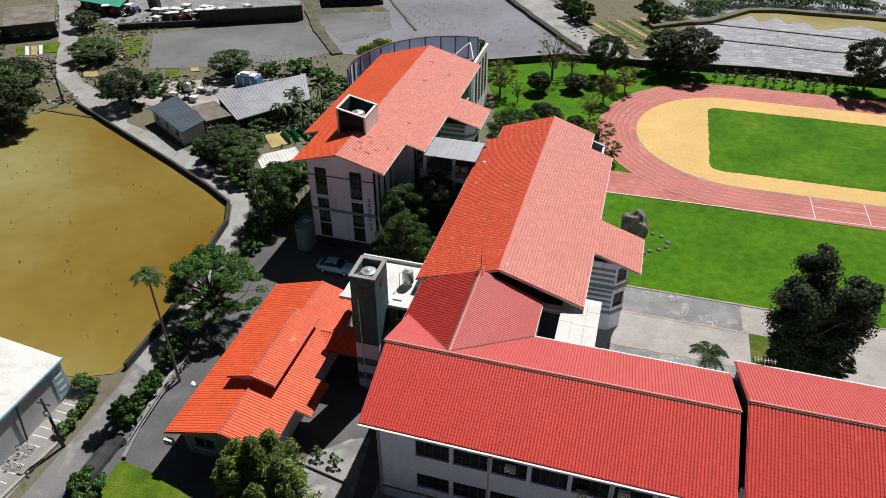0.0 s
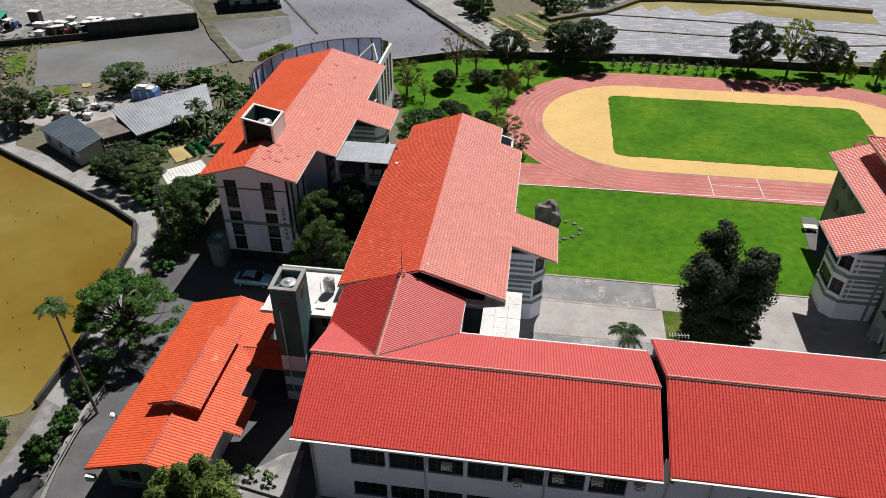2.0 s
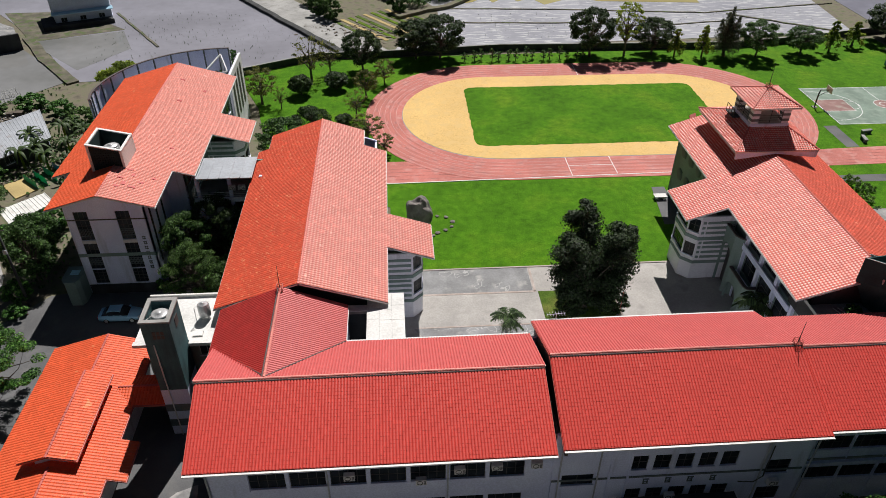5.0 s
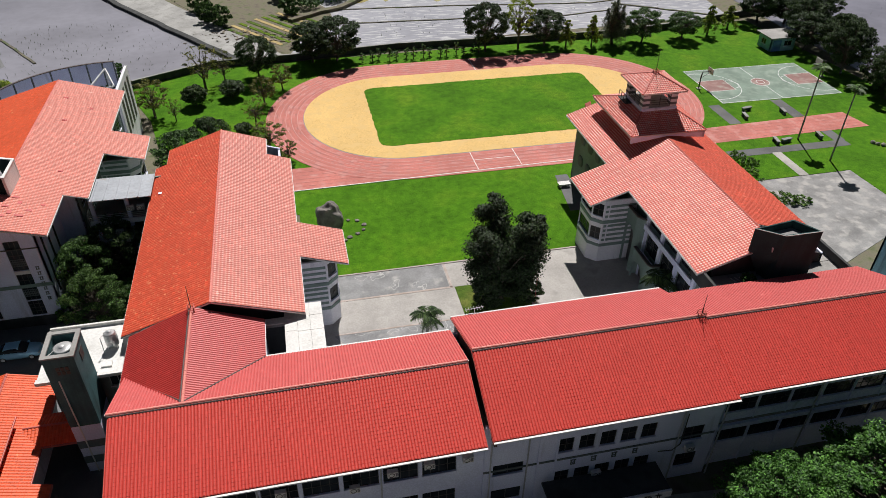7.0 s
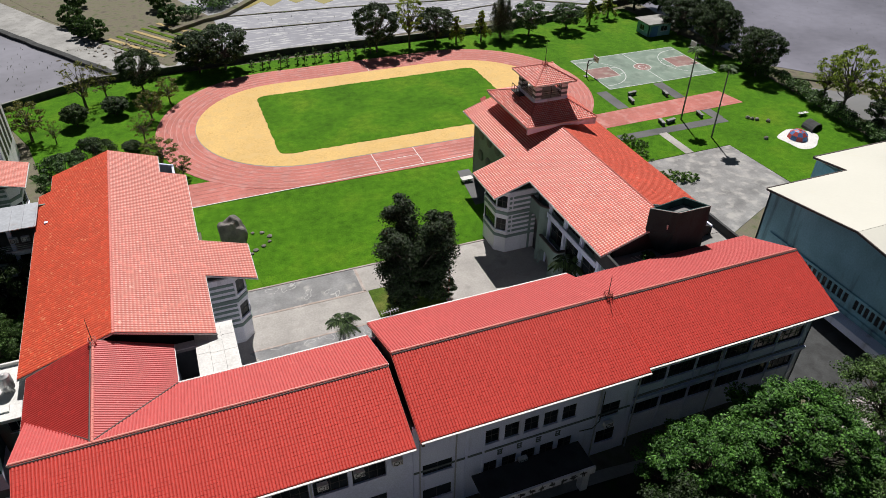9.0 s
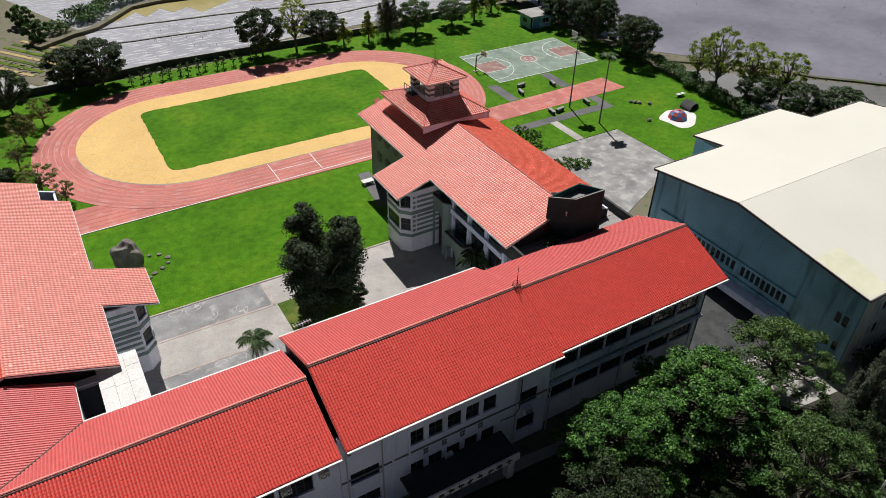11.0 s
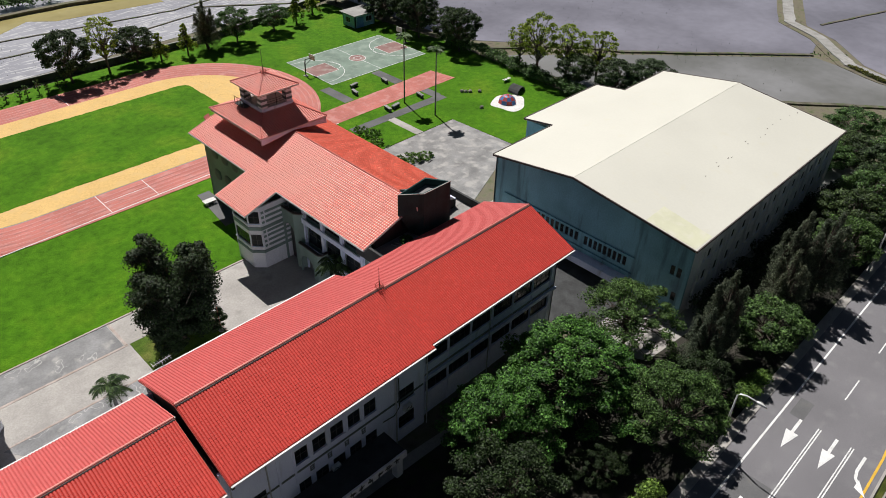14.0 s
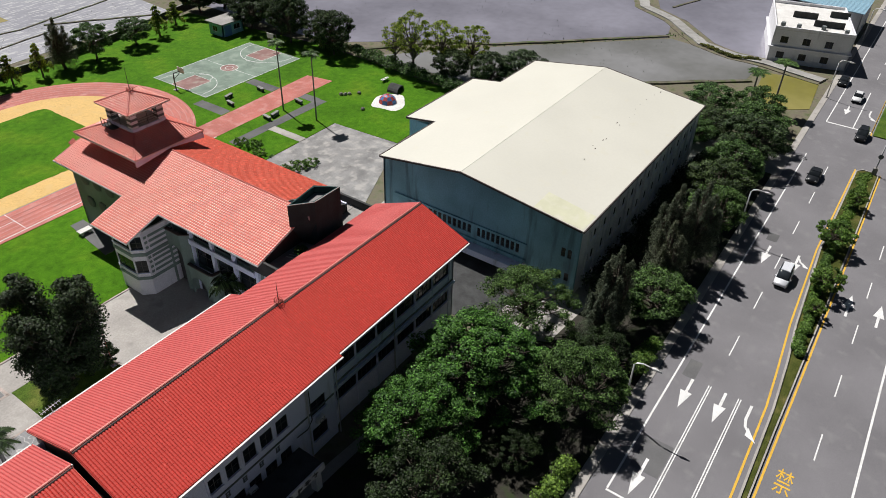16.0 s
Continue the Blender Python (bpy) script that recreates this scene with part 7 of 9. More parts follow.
for i in range(8):
    marking("dash_%d" % n, Geo().strip([(56.6 + 10.05 * i, -5.4), (60.5 + 10.05 * i, -5.4)], 0.14, *Z), PAINT_WHITE, "white lane dash")
    n += 1
NORTH = [(30, -0.1), (47.6, 0.0), (55.5, 0.12), (61, 0.2), (67, 0.6), (76, 1.3), (94, 2.05), (122, 1.8)]
SOUTH = [(30, -1.75), (49, -1.75), (69, -1.86), (100, -1.95), (122, -1.9)]
marking("yellow_line_1", Geo().strip(NORTH, 0.22, *Z), PAINT_YELLOW, "yellow median line")
marking("yellow_line_2", Geo().strip(SOUTH, 0.22, *Z), PAINT_YELLOW, "yellow median line")
marking("yellow_line_3", Geo().strip([(137, 1.8), (330, 1.9)], 0.22, *Z), PAINT_YELLOW, "yellow median line")


def arrow(name, x, y, way=-1, turn=0, size=1.0, both=False):
    """A painted lane arrow: tail at x, head `way` along x; turn adds a bend towards the median."""
    g = Geo()
    d = way * size
    if turn:
        g.strip([(x, y), (x + d * 2.2, y + 0.02), (x + d * 3.2, y - 0.2), (x + d * 3.7, y - 0.62)], 0.28, *Z)
        hx, hy = x + d * 3.9, y - 0.85
        g.prism([(hx + d * -0.75, hy + 0.35), (hx + d * 0.45, hy + 0.40), (hx + d * 0.9, hy - 0.75)], Z[0], Z[1] + 0.005)
    else:
        g.strip([(x, y), (x + d * 2.2, y)], 0.3, *Z)
        g.prism([(x + d * 2.2, y + 0.62), (x + d * 2.2, y - 0.62), (x + d * 4.9, y)], *Z)
        if both:
            g.strip([(x + d * 0.7, y - 0.1), (x + d * 1.5, y - 0.45), (x + d * 2.0, y - 0.95)], 0.26, Z[0], Z[1] + 0.004)
            g.prism([(x + d * 1.5, y - 0.75), (x + d * 2.5, y - 0.95), (x + d * 2.5, y - 1.75)], Z[0], Z[1] + 0.005)
    return marking(name, g, PAINT_WHITE, "white painted lane arrow")


arrow("arrow_1", 60.2, 7.75)
arrow("arrow_2", 60.3, 4.2)
arrow("arrow_3", 60.1, 1.45, turn=1)
arrow("arrow_4", 47.3, 7.8)
arrow("arrow_5", 91.2, 7.45)
arrow("arrow_6", 91.2, 3.65, both=True)
arrow("arrow_7", 81.4, -3.8, 1)
arrow("arrow_8", 81.4, -7.2, 1)
arrow("arrow_9", 148.5, 7.2)
arrow("arrow_10", 148.5, 3.4, turn=1)
for body, x in (("禁", 52.0), ("行", 46.5)):
    tx = bpy.data.curves.new("road_text", "FONT")
    tx.body, tx.size, tx.align_x, tx.align_y, tx.extrude = body, 1.7, "CENTER", "CENTER", 0.004
    tx.materials.append(PAINT_YELLOW)
    ob = new("road_text_%s" % ("a" if body == "禁" else "b"), tx)
    ob.matrix_basis = Matrix.Translation((x, -3.6, 0.054)) @ Matrix.Rotation(radians(-90), 4, "Z") @ Matrix.Diagonal((1, 2.0, 1, 1))
    tagged(ob, "yellow character painted on the asphalt", "road marking", kind="structure")

flat("median", [(30, -0.9), (47.6, -0.88), (54, -0.78), (61, -0.66), (69, -0.2), (76, 0.45), (94, 1.5), (121, 1.45), (122, 0.6), (122, -0.6), (121, -1.5), (100, -1.5), (69, -1.3), (58, -1.22), (30, -1.25)], 0.22, DRY_GRASS, "grassy kerbed median strip", "median", 0.3)
g = Geo().strip([(30, -0.72), (47.6, -0.68), (54, -0.58), (61, -0.46), (69, 0.02), (76, 0.7), (94, 1.66), (121.2, 1.58)], 0.22, 0, 0.27).strip([(30, -1.36), (58, -1.33), (69, -1.41), (100, -1.62), (121.2, -1.6)], 0.16, 0, 0.27).strip([(121.2, 1.6), (122.2, 0.8), (122.2, -0.8), (121.2, -1.6)], 0.18, 0, 0.27)
setting("median_kerb", g, CONCRETE_LIGHT, "pale concrete kerb of the median", "kerb")
flat("median_far", [(137, -1.5), (330, -1.5), (330, 1.6), (137, 1.5)], 0.22, ROUGH_GRASS, "grassy kerbed median strip", "median", 0.3)


def make_hedge(name, label, pts, width, height, mat_, seed, leaf=0.2, density=110):
    rng = np.random.default_rng(seed)
    cl = []
    for a, b in zip(pts, pts[1:]):
        n = max(1, int(math.dist(a, b) / (width * 0.55)))
        for i in range(n):
            t = (i + 0.5) / n
            for k in range(2):
                c = (a[0] + (b[0] - a[0]) * t + rng.normal() * width * 0.16, a[1] + (b[1] - a[1]) * t + rng.normal() * width * 0.16, height * rng.uniform(0.35, 0.68))
                cl.append((c, (width * 0.5, width * 0.5, height * 0.38), int(density * width * rng.uniform(0.8, 1.2))))
    th = thing(name, label, "hedge", (*pts[0], 0))
    part("leaves", leaf_cloud(rng, cl, leaf), mat_, th)
    g = Geo()
    for c, r, m in cl[::3]:
        g.tube([(c[0], c[1], 0), (c[0] + 0.1, c[1], c[2])], [0.04, 0.02], 5)
    part("stems", g, BARK, th, "woody stems")
    return th


make_hedge("hedge", "clipped bright green hedge on the road's median", [(70.5, -0.6), (84, 0.2), (97, 0.35)], 1.15, 1.05, LEAF_HEDGE, 51, 0.14, 420)
make_hedge("hedge", "low green hedge on the road's median", [(97.5, 0.3), (121, 0.1)], 1.5, 0.5, LEAF_HEDGE, 52, 0.14, 260)
# added scrub fills the black, shaded gap between hall and trees
make_hedge("hedge", "dark scrub added for the shaded gap along the sports hall", [(66.5, 22.6), (84, 22.8), (107, 22.8)], 3.0, 3.0, LEAF_SHADE, 60, 0.2, 90)
make_hedge("hedge", "bright green roadside hedge", [(56.6, 13.3), (61.5, 13.3)], 2.2, 2.2, LEAF_HEDGE, 53, 0.18, 140)
make_hedge("hedge", "bright green roadside hedge", [(36.5, 13.6), (42.0, 13.5)], 2.0, 2.0, LEAF_HEDGE, 54, 0.18, 140)
make_hedge("hedge", "dark green hedge along the school boundary", [(108.4, 108), (109.2, 92), (107.6, 79), (107.4, 66)], 3.2, 2.6, LEAF_GREEN, 55, 0.26, 90)


def street_lamp(x, y, h=7.6, arm=-2.0, label="white curved-arm street lamp on a grey post"):
    th = thing("street_lamp", label, "street lamp", (x, y, 0), "street lamps")
    part("post", Geo().tube([(x, y, 0), (x, y, h * 0.5), (x, y, h - 0.4)], [0.13, 0.1, 0.08], 8), STEEL, th, "grey steel post", True)
    part("arm", Geo().tube([(x, y, h - 0.4), (x, y + arm * 0.12, h - 0.05), (x, y + arm * 0.4, h + 0.15), (x, y + arm, h + 0.12)], [0.08, 0.08, 0.07, 0.06], 8), WHITE_TRIM, th, "white curved arm", True)
    part("lamp_head", Geo().tube([(x, y + arm * 0.85, h + 0.14), (x, y + arm * 1.0, h + 0.12), (x, y + arm * 1.35, h + 0.05)], [0.1, 0.16, 0.08], 8), WHITE_TRIM, th, "white lamp head", True)
    part("base_plate", Geo().box(x - 0.25, x + 0.25, y - 0.25, y + 0.25, 0, 0.15), CONCRETE, th)
    return th


for x, y in ((51.0, 12.1), (91.0, 12.0), (149.8, 11.7), (190.0, 11.7)):
    street_lamp(x, y)

signal = thing("traffic_signal", "grey traffic signal pole on the median end", "traffic signal", (123.0, -1.0, 0))
part("pole", Geo().tube([(121.8, -0.9, 0), (121.8, -0.9, 5.6)], [0.12, 0.09], 8), FRAME_PALE, signal, "grey pole", True)
part("arm", Geo().tube([(121.8, -0.9, 5.4), (121.8, -4.6, 5.9)], [0.07, 0.05], 8), FRAME_PALE, signal, "grey arm", True)
for y in (-3.4, -4.4):
    part("signal_head", Geo().box(121.6, 121.95, y - 0.5, y + 0.5, 5.45, 5.85), FRAME_DARK, signal, "black signal head")
part("control_box", Geo().box(121.5, 122.1, -1.25, -0.55, 0.2, 1.3), CONCRETE, signal, "grey control box")
part("round_sign", Geo().tube([(121.6, -0.9, 3.4), (121.55, -0.9, 3.4)], [0.4, 0.4], 16), BAND_GREY, signal, "round sign seen from behind")


def make_car(name, label, at, heading, paint, length=4.5, width=1.8, height=1.46, van=False, group=""):
    """A car, nose along +x before turning: lofted body and cabin, wheels, lamps, windows."""
    th = thing(name, label, "car", group=group)
    L, W = length / 2, width / 2
    st = [(-L, 0.78, 0.45, 0.75), (-L + 0.12, 0.92, 0.32, 0.95), (-L * 0.72, 1.0, 0.24, 1.0), (0, 1.0, 0.22, 0.98), (L * 0.62, 1.0, 0.24, 0.93), (L - 0.22, 0.93, 0.28, 0.80), (L, 0.72, 0.42, 0.66)]
    if van:
        st = [(x, w, lo, hi + 0.06) for x, w, lo, hi in st]
    def loft(stations, top_in=0.9):
        vs, fs = [], []
        for x, w, lo, hi in stations:
            y = W * w
            vs += [(x, -y * 0.92, lo), (x, -y, lo + (hi - lo) * 0.35), (x, -y * 0.985, lo + (hi - lo) * 0.75), (x, -y * top_in, hi), (x, 0, hi + 0.03), (x, y * top_in, hi), (x, y * 0.985, lo + (hi - lo) * 0.75), (x, y, lo + (hi - lo) * 0.35), (x, y * 0.92, lo)]
        n = 9
        for i in range(len(stations) - 1):
            fs += [(i * n + k, (i + 1) * n + k, (i + 1) * n + k + 1, i * n + k + 1) for k in range(n - 1)] + [(i * n + n - 1, (i + 1) * n + n - 1, (i + 1) * n, i * n)]
        fs += [tuple(range(n)), tuple(range((len(stations) - 1) * n, len(stations) * n))[::-1]]
        return Geo().add(vs, fs)
    part("body", loft(st), paint, th, smooth=True)
    h = height
    cab = [(-L * 0.93, 0.86, 0.92, 0.97), (-L * 0.80, 0.88, 0.93, h - 0.08), (-L * 0.2, 0.9, 0.93, h), (L * 0.12, 0.9, 0.93, h - 0.02), (L * 0.60, 0.88, 0.9, 0.95)] if van else [(-L * 0.80, 0.84, 0.93, 0.98), (-L * 0.48, 0.86, 0.93, h - 0.06), (-L * 0.15, 0.87, 0.93, h), (L * 0.12, 0.87, 0.93, h - 0.03), (L * 0.46, 0.86, 0.9, 0.95)]
    cabin = part("cabin", loft(cab, 0.80), GLASS, th, "dark glazed cabin", True)
    a, b = cab[1][0], cab[3][0]
    part("roof_panel", Geo().hexa([(a - 0.05, -W * 0.70, h - 0.1), (b + 0.05, -W * 0.70, h - 0.06), (b + 0.05, W * 0.70, h - 0.06), (a - 0.05, W * 0.70, h - 0.1), (a, -W * 0.62, h + 0.02), (b, -W * 0.62, h + 0.045), (b, W * 0.62, h + 0.045), (a, W * 0.62, h + 0.02)]), paint, th)
    for s in (-1, 1):
        for x in (a, (a + b) / 2, b):
            part("pillar", Geo().hexa([(x - 0.05, s * W * 0.90, 0.92), (x + 0.05, s * W * 0.90, 0.92), (x + 0.05, s * W * 0.82, 0.92), (x - 0.05, s * W * 0.82, 0.92), (x - 0.04, s * W * 0.74, h - 0.05), (x + 0.04, s * W * 0.74, h - 0.05), (x + 0.04, s * W * 0.68, h - 0.05), (x - 0.04, s * W * 0.68, h - 0.05)]), paint, th)
        part("headlight", Geo().box(L - 0.28, L - 0.05, s * W * 0.66 - 0.2, s * W * 0.66 + 0.12, 0.58, 0.74), STEEL, th, "clear headlight")
        part("tail_light", Geo().box(-L + 0.0, -L + 0.14, s * W * 0.68 - 0.16, s * W * 0.68 + 0.16, 0.66, 0.84), TAIL_RED, th, "red tail light")
        part("mirror", Geo().box(L * 0.36, L * 0.43, s * (W + 0.05) - 0.1, s * (W + 0.05) + 0.1, 0.9, 1.04), paint, th)
        for x in (-L * 0.6, L * 0.62):
            y0, y1 = (s * (W - 0.2), s * (W + 0.01))
            wheel = part("wheel", Geo().tube([(x, y0, 0.32), (x, y0 + (y1 - y0) * 0.15, 0.32), (x, y0 + (y1 - y0) * 0.85, 0.32), (x, y1, 0.32)], [0.27, 0.32, 0.32, 0.27], 18), RUBBER, th, "black tyre", True)
            part("rim", Geo().tube([(x, y1, 0.32), (x, y1 + s * 0.012, 0.32)], [0.2, 0.17], 14), STEEL, wheel, "alloy rim")
    part("bumper", Geo().box(L - 0.1, L + 0.03, -W * 0.7, W * 0.7, 0.32, 0.5), RUBBER, th, "dark front grille")
    part("plate", Geo().box(-L - 0.02, -L + 0.0, -0.2, 0.2, 0.55, 0.68), PAINT_WHITE, th, "blank pale plate")
    th.matrix_basis = Matrix.Translation(at) @ Matrix.Rotation(radians(heading), 4, "Z")
    return th


RUBBER = surface("rubber", (0.02, 0.02, 0.02), 0.8, 0.2)
TAIL_RED = surface("tail_red", (0.35, 0.02, 0.02), 0.3, 0.1)
SILVER = surface("silver_paint", (0.78, 0.80, 0.84), 0.3, 0.03, 1, 20, 0.0, metal=0.15)
SKY_BLUE = surface("pale_blue_paint", (0.42, 0.66, 0.80), 0.25, 0.03, 1, 20, 0.0, metal=0.2)
CAR_BLUE = surface("blue_car_paint", (0.36, 0.68, 0.92), 0.25, 0.03, 1, 20, 0.0, metal=0.2)
BLACK_PAINT = surface("black_paint", (0.02, 0.022, 0.025), 0.2, 0.1, 1, 20, 0.0)
WHITE_PAINT = surface("white_paint", (0.75, 0.76, 0.77), 0.25, 0.03, 1, 20, 0.0)
make_car("car", "pale blue parked saloon car in the shaded school yard", (-31.6, 62.6, 0.04), 0, CAR_BLUE, 4.6)
make_car("minivan", "silver minivan driving on the highway", (84.2, 4.2, 0.045), 180, SILVER, 4.5, 1.75, 1.75, True)
make_car("car", "black saloon car on the highway", (114.6, 6.8, 0.045), 180, BLACK_PAINT, 4.6, 1.8, 1.5)
make_car("car", "dark sport utility car waiting at the junction", (135.0, 3.1, 0.045), 180, BLACK_PAINT, 4.6, 1.85, 1.7, True)
make_car("car", "white saloon car on the highway", (152.5, 6.6, 0.045), 180, WHITE_PAINT, 4.6)
make_car("car", "dark grey car parked beside the highway", (159.5, 10.4, 0.045), 180, BLACK_PAINT, 4.4)

# ---- boundary ----
BOUND = [(-30, 132.6), (-15, 140.4), (1, 141.3), (23, 143.6), (60, 142.8), (73, 142.8), (88, 145.3), (104, 149.2), (118, 152)]
setting("boundary_wall_1", Geo().strip(BOUND, 0.3, 0, 1.35), CONCRETE_DARK, "dark weathered concrete boundary wall", "boundary wall")
setting("boundary_coping_1", Geo().strip(BOUND, 0.4, 1.35, 1.45), CONCRETE, "grey wall coping", "coping")
setting("paddy_wall", Geo().strip([(-94.4, 94.4), (-82.2, 88.3), (-66.3, 80.4), (-56.8, 75.4), (-51.8, 72.3), (-49.7, 68), (-48.8, 62), (-46.8, 54), (-46.1, 47), (-45.9, 41)], 0.35, -0.3, 0.75), CONCRETE_DARK, "low dark wall between lane and paddy", "retaining wall")
setting("paddy_wall_coping", Geo().strip([(-94.4, 94.4), (-82.2, 88.3), (-66.3, 80.4), (-56.8, 75.4), (-51.8, 72.3), (-49.7, 68), (-48.8, 62), (-46.8, 54), (-46.1, 47), (-45.9, 41)], 0.36, 0.75, 0.79), CONCRETE_DARK, "dark top of the paddy wall", "coping")
setting("yard_wall", Geo().strip([(-113, 131.2), (-97, 139)], 0.4, 0, 1.3).strip([(-97, 139), (-76.4, 149.2)], 0.5, 0, 3.4), CONCRETE_DARK, "high black stained yard wall beside the paddy", "yard wall")
flat("machine_yard", [(-141, 147), (-113, 131.6), (-97, 139.4), (-77, 149.6), (-84, 163), (-120, 190)], 0.06, CONCRETE_GREY, "pale concrete yard for farm machines", "yard")
flat("farm_yard", [(-92, 99.5), (-78, 97.5), (-72, 98.6), (-60, 112), (-66, 118), (-82, 110), (-92, 105)], 0.05, CONCRETE_LIGHT, "pale concrete farmyard", "yard")
flat("plots_left", [(-135, 122), (-120, 104), (-109, 101), (-115, 112), (-126, 127)], 0.04, SOIL, "brown vegetable plots with stakes", "vegetable plots")
flat("roadside_lawn", [(-39.2, 31.0), (-34, 30.4), (-30.5, 29.0), (-30.0, 18), (-39, 18)], 0.09, BRIGHT_GRASS, "bright grass with grid pavers", "grass")
flat("terrace_paving", [(-24, 30), (-23.6, 35.6), (-20.1, 38.9), (-18.4, 39.6), (-17.6, 33), (-18.0, 20), (-24, 20)], 0.10, COURT_GREY, "grey concrete paving between annex and school", "pavement")
setting("terrace_kerb", Geo().strip([(-24, 35.3), (-18.2, 34.3)], 0.3, 0, 0.35), CONCRETE, "low concrete kerb", "kerb")
flat("tower_paving", [(36.2, 77.5), (39, 77.5), (39.3, 87.2), (37.4, 87.2)], 0.11, ASPHALT_OLD, "grey paving beside the tower building", "pavement")
bench = thing("stone_bench", "pale flat stone bench beside the tower building", "bench", (37.6, 84.0, 0.1))
part("seat_slab", Geo().box(36.7, 38.5, 83.5, 84.5, 0.5, 0.66), CONCRETE_WHITE, bench)
part("foot", Geo().box(36.9, 37.2, 83.6, 84.4, 0.1, 0.5).box(38.0, 38.3, 83.6, 84.4, 0.1, 0.5), CONCRETE_WHITE, bench)

# lane markings of the track
def ring(r_out, w):
    inner = lambda o: stadium(-5 + o, 73.4 - o, 90.4 + o, 135.6 - o, 40)
    a, b = inner(r_out), inner(r_out + w)
    n = len(a)
    return Geo().add([(*p, 0.136) for p in a] + [(*p, 0.136) for p in b], [(i, (i + 1) % n, n + (i + 1) % n, n + i) for i in range(n)])


WEAR = surface("streaky_wear", (0.50, 0.165, 0.135), 0.85, 0.25, 0.12, 6, 0.1, stain=(0.33, 0.13, 0.115), stain_at=(0.48, 0.62))
TRACK_WORN = surface("worn_track", (0.46, 0.20, 0.17), 0.85, 0.25, 0.3, 6, 0.1)
LANE_PINK = surface("faded_lane_paint", (0.55, 0.30, 0.27), 0.85, 0.2, 0.3, 6, 0.1, stain=(0.47, 0.17, 0.14), stain_at=(0.45, 0.65))
for k in range(6):
    marking("track_lane_%d" % (k + 1), ring(0.35 + 0.98 * k, 0.10), LANE_PINK, "faded pale lane line on the running track")
for k in range(5):
    marking("track_wear_%d" % (k + 1), ring(0.62 + 1.05 * k, 0.34), WEAR, "worn streak along a running lane")
marking("track_kerb", ring(6.3, 0.22), CONCRETE, "grey inner kerb of the running track")
setting("straight_kerb", Geo().strip([(-2, 90.3), (67, 91.9)], 0.16, 0, 0.16), CONCRETE_WHITE, "pale kerb along the running straight", "kerb")
for k in range(5):
    marking("straight_lane_%d" % (k + 1), Geo().strip([(-2, 91.4 + 1.05 * k), (67, 92.6 + 0.95 * k), (96.3, 93.2 + 0.95 * k)], 0.05, 0.132, 0.1345), TRACK_WORN, "faded lane line on the running straight")
for k, (x0, y0, x1, y1) in enumerate(((26.5, 91.2, 26.5, 96.8), (33.5, 91.4, 33.5, 96.8), (26.5, 94.2, 33.5, 94.2), (36, 129.6, 36, 135.4))):
    marking("start_line_%d" % (k + 1), Geo().strip([(x0, y0), (x1, y1)], 0.1, 0.132, 0.137), PAINT_WHITE, "white start line on the track")

# paths by the court
for k, (pts, w, m) in enumerate((([(74.2, 97.8), (74.2, 105.4)], 2.2, ASPHALT_OLD), ([(86.8, 98.2), (86.8, 105.4)], 2.2, ASPHALT_OLD), ([(67, 88.0), (88.8, 88.0)], 2.0, ASPHALT_OLD), ([(88.0, 88.9), (88.0, 92.4)], 2.0, ASPHALT_OLD), ([(75, 79.8), (75, 87.2)], 1.6, CONCRETE_LIGHT))):
    setting("path_%d" % (k + 1), Geo().strip(pts, w, -0.1, 0.085 + 0.004 * k), m, "grey garden path between lawns", "path")

# basketball court
CX0, CX1, CY0, CY1 = 76.3, 101.2, 105.7, 121.0
flat("sports_court", [(CX0, CY0), (CX1, CY0), (CX1, CY1), (CX0, CY1)], 0.10, PAINT_GREEN, "faded green painted basketball court", "sports court")
def line_loop(name, pts, w=0.1, close=True, z=0.106, m=None):
    marking(name, Geo().strip(pts + pts[:1] if close else pts, w, z - 0.004, z), m or PAINT_WHITE, "white court line")
line_loop("court_line_1", [(CX0 + 0.15, CY0 + 0.15), (CX1 - 0.15, CY0 + 0.15), (CX1 - 0.15, CY1 - 0.15), (CX0 + 0.15, CY1 - 0.15)])
line_loop("court_line_2", [((CX0 + CX1) / 2, CY0 + 0.2), ((CX0 + CX1) / 2, CY1 - 0.2)], close=False)
CM, CC = (CX0 + CX1) / 2, (CY0 + CY1) / 2
marking("court_disc", Geo().prism(arc(CM, CC, 1.7, 0, 345, 23), 0.1, 0.107), PAINT_RED, "faded red centre disc")
line_loop("court_line_3", arc(CM, CC, 1.75, 0, 360, 28), close=False, z=0.111)
line_loop("court_line_4", arc(CM, CC, 0.8, 0, 360, 18), close=False, z=0.111)
for k, (x, s) in enumerate(((CX0 + 0.2, 1), (CX1 - 0.2, -1))):
    a, b = sorted((x, x + s * 5.6))
    marking("court_key_%d" % (k + 1), Geo().prism([(a, CC - 2.4), (b, CC - 2.4), (b, CC + 2.4), (a, CC + 2.4)], 0.1, 0.107), PAINT_RED, "faded red key area")
    line_loop("court_line_%d" % (5 + 3 * k), [(a, CC - 2.4), (b, CC - 2.4), (b, CC + 2.4), (a, CC + 2.4)], z=0.111)
    line_loop("court_line_%d" % (6 + 3 * k), [(px, py) for px, py in arc(x + s * 5.6, CC, 1.8, -90 if s > 0 else 90, 90 if s > 0 else 270, 16)], close=False, z=0.111)
    line_loop("court_line_%d" % (7 + 3 * k), [(x, CC - 6.0)] + arc(x + s * 1.2, CC, 6.0, -90 if s > 0 else 270, 90 if s > 0 else 90, 24) + [(x, CC + 6.0)], close=False, z=0.111)


